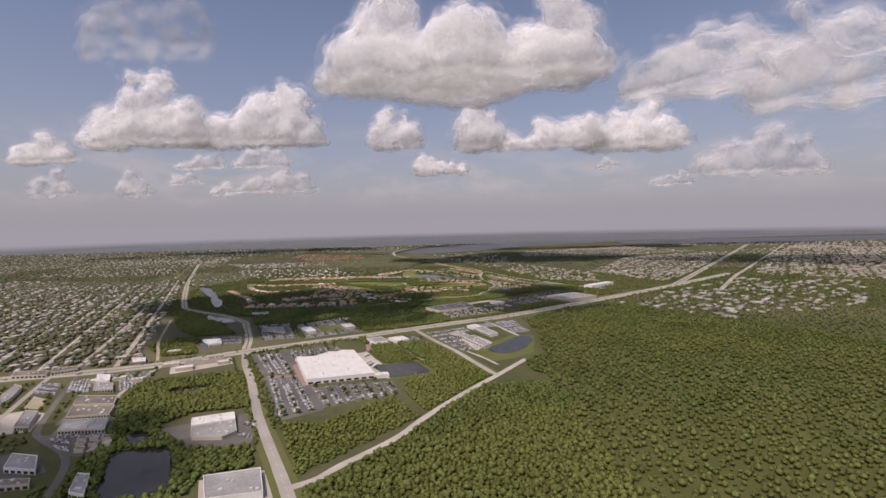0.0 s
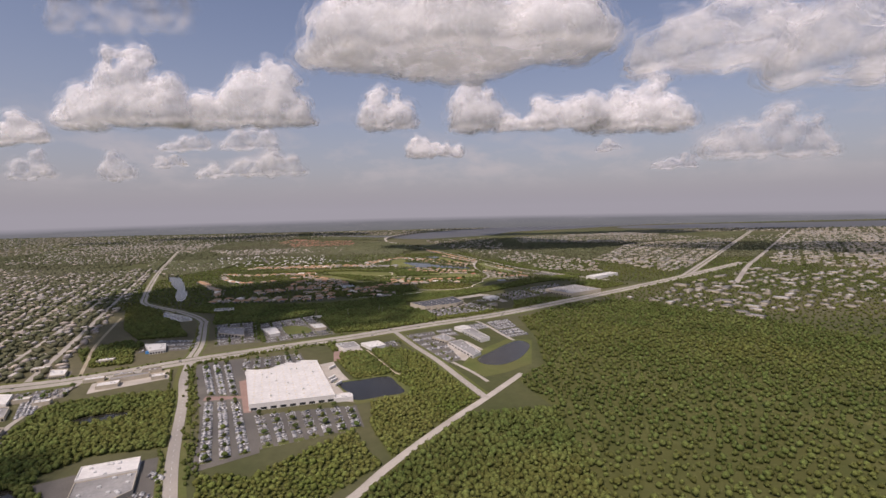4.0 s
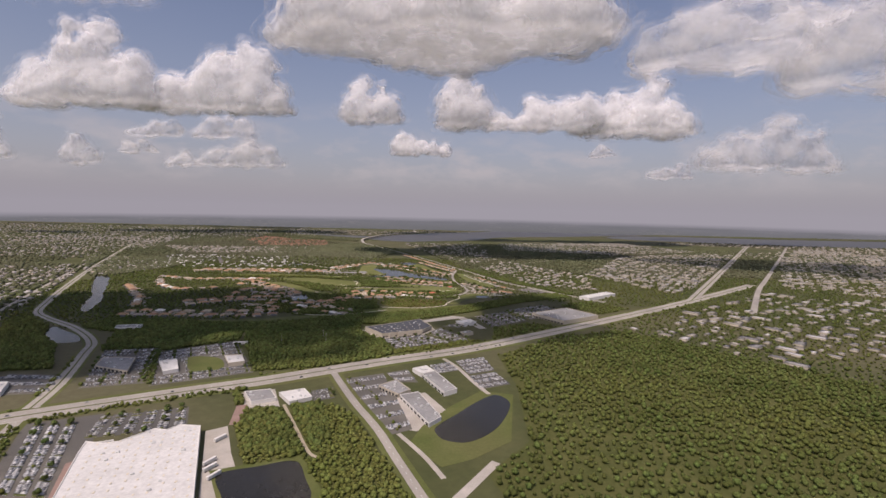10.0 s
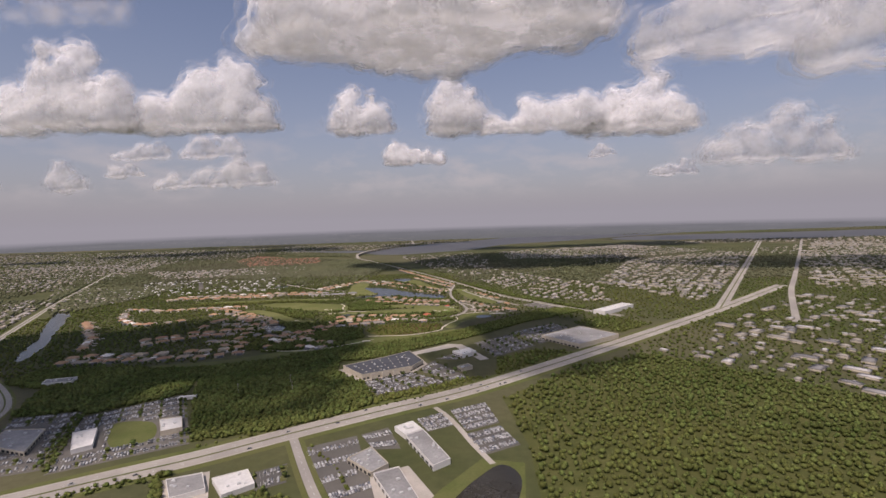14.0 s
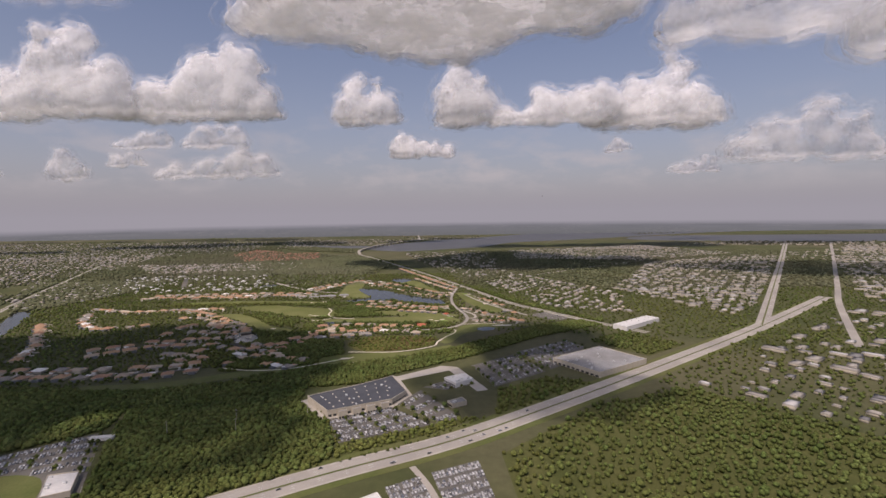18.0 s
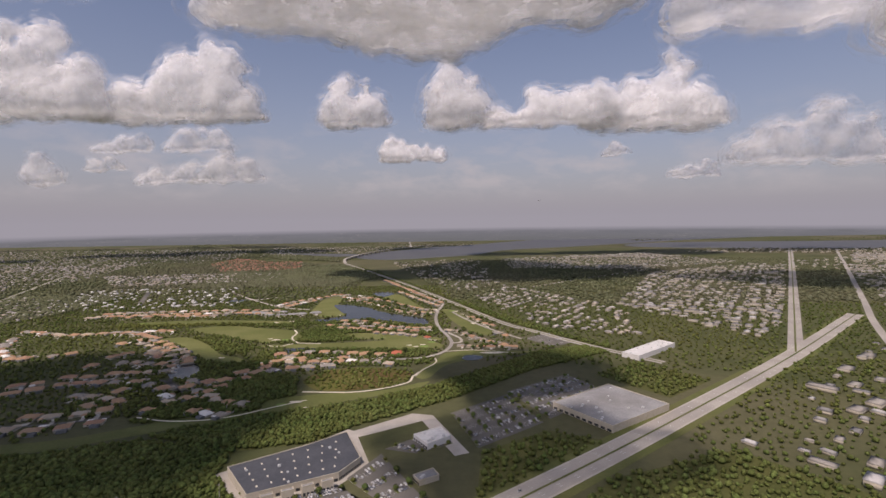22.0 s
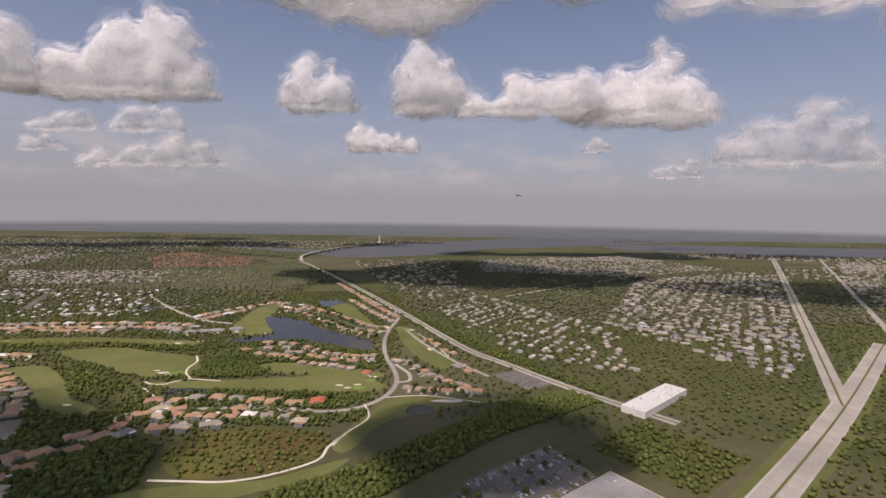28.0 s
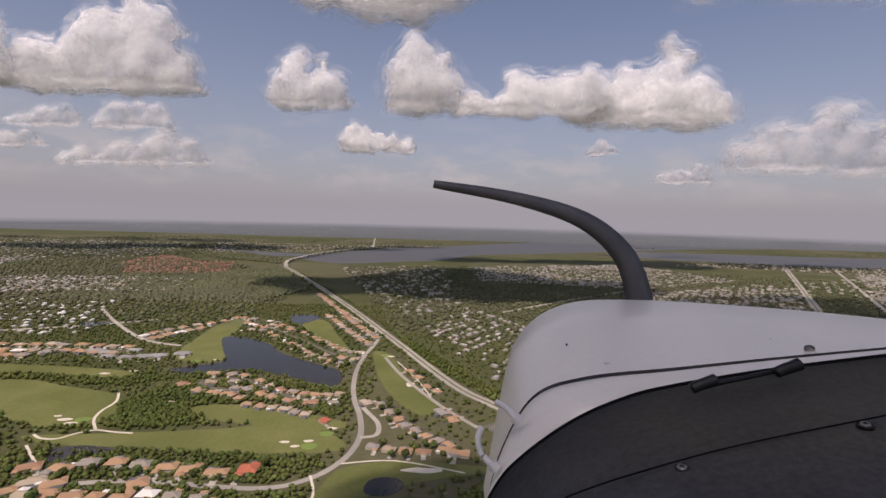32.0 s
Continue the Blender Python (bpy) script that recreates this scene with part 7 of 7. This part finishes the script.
for u, v, d in ((0.315, -0.215, 1.30), (0.44, -0.150, 1.62), (0.345, -0.165, 1.45), (0.385, -0.195, 1.37), (0.53, -0.135, 1.78), (0.56, -0.232, 1.18), (0.62, -0.170, 1.45), (0.26, -0.20, 1.32), (0.69, -0.19, 1.30)):
    disc("bug_spot", u, v, d, 0.0028, -0.012, 0.0012, GRIME, nose, "dark dried spot", way=SKYWARD, segments=7)
for pts, end in (([(0.082, -0.374, 1.03), (0.074, -0.398, 1.02), (0.079, -0.427, 1.01), (0.093, -0.445, 1.0), (0.109, -0.459, 0.99)], (0.110, -0.460)),
                 ([(0.112, -0.322, 1.08), (0.133, -0.334, 1.06), (0.153, -0.356, 1.04)], (0.155, -0.358))):
    hose = tube("vent_hose", pts, 0.0072, HOSE, nose, "bent white vent tube")
    u, v = end
    tube("flange", [(u - 0.005, v + 0.005, pts[-1][2]), (u, v, pts[-1][2] - 0.002), (u + 0.005, v - 0.005, pts[-1][2] - 0.004)], 0.0125, HOSE, hose, "round white flange")
bm = bmesh.new()
root_line = curve_through([(0.42, -0.13, 2.2), (0.385, -0.02, 2.2), (0.30, 0.058, 2.2), (0.16, 0.105, 2.2), (-0.02, 0.137, 2.2)], step=6)
ring = []
for i, p in enumerate(root_line):
    f = i / (len(root_line) - 1)
    w = 0.030 * (1 - 0.72 * f)
    a = root_line[min(i + 1, len(root_line) - 1)] - np.array(root_line[max(i - 1, 0)])
    a = np.array(a[:2]) / np.hypot(*a[:2])
    n = np.array((-a[1], a[0])) * w
    ring.append([bm.verts.new(nose_point(p[0] + s * n[0], p[1] + s * n[1], 2.2 + q)) for s, q in ((1, 0), (0, -0.03), (-1, 0), (0, 0.03))])
for a, b in zip(ring, ring[1:]):
    for k in range(4):
        bm.faces.new((a[k], a[(k + 1) % 4], b[(k + 1) % 4], b[k]))
bm.faces.new(ring[0][::-1])
bm.faces.new(ring[-1])
bmesh.ops.recalc_face_normals(bm, faces=bm.faces[:])
mesh_object("propeller_blade", bm, BLADE, nose, "dark curved propeller blade", smooth=True)
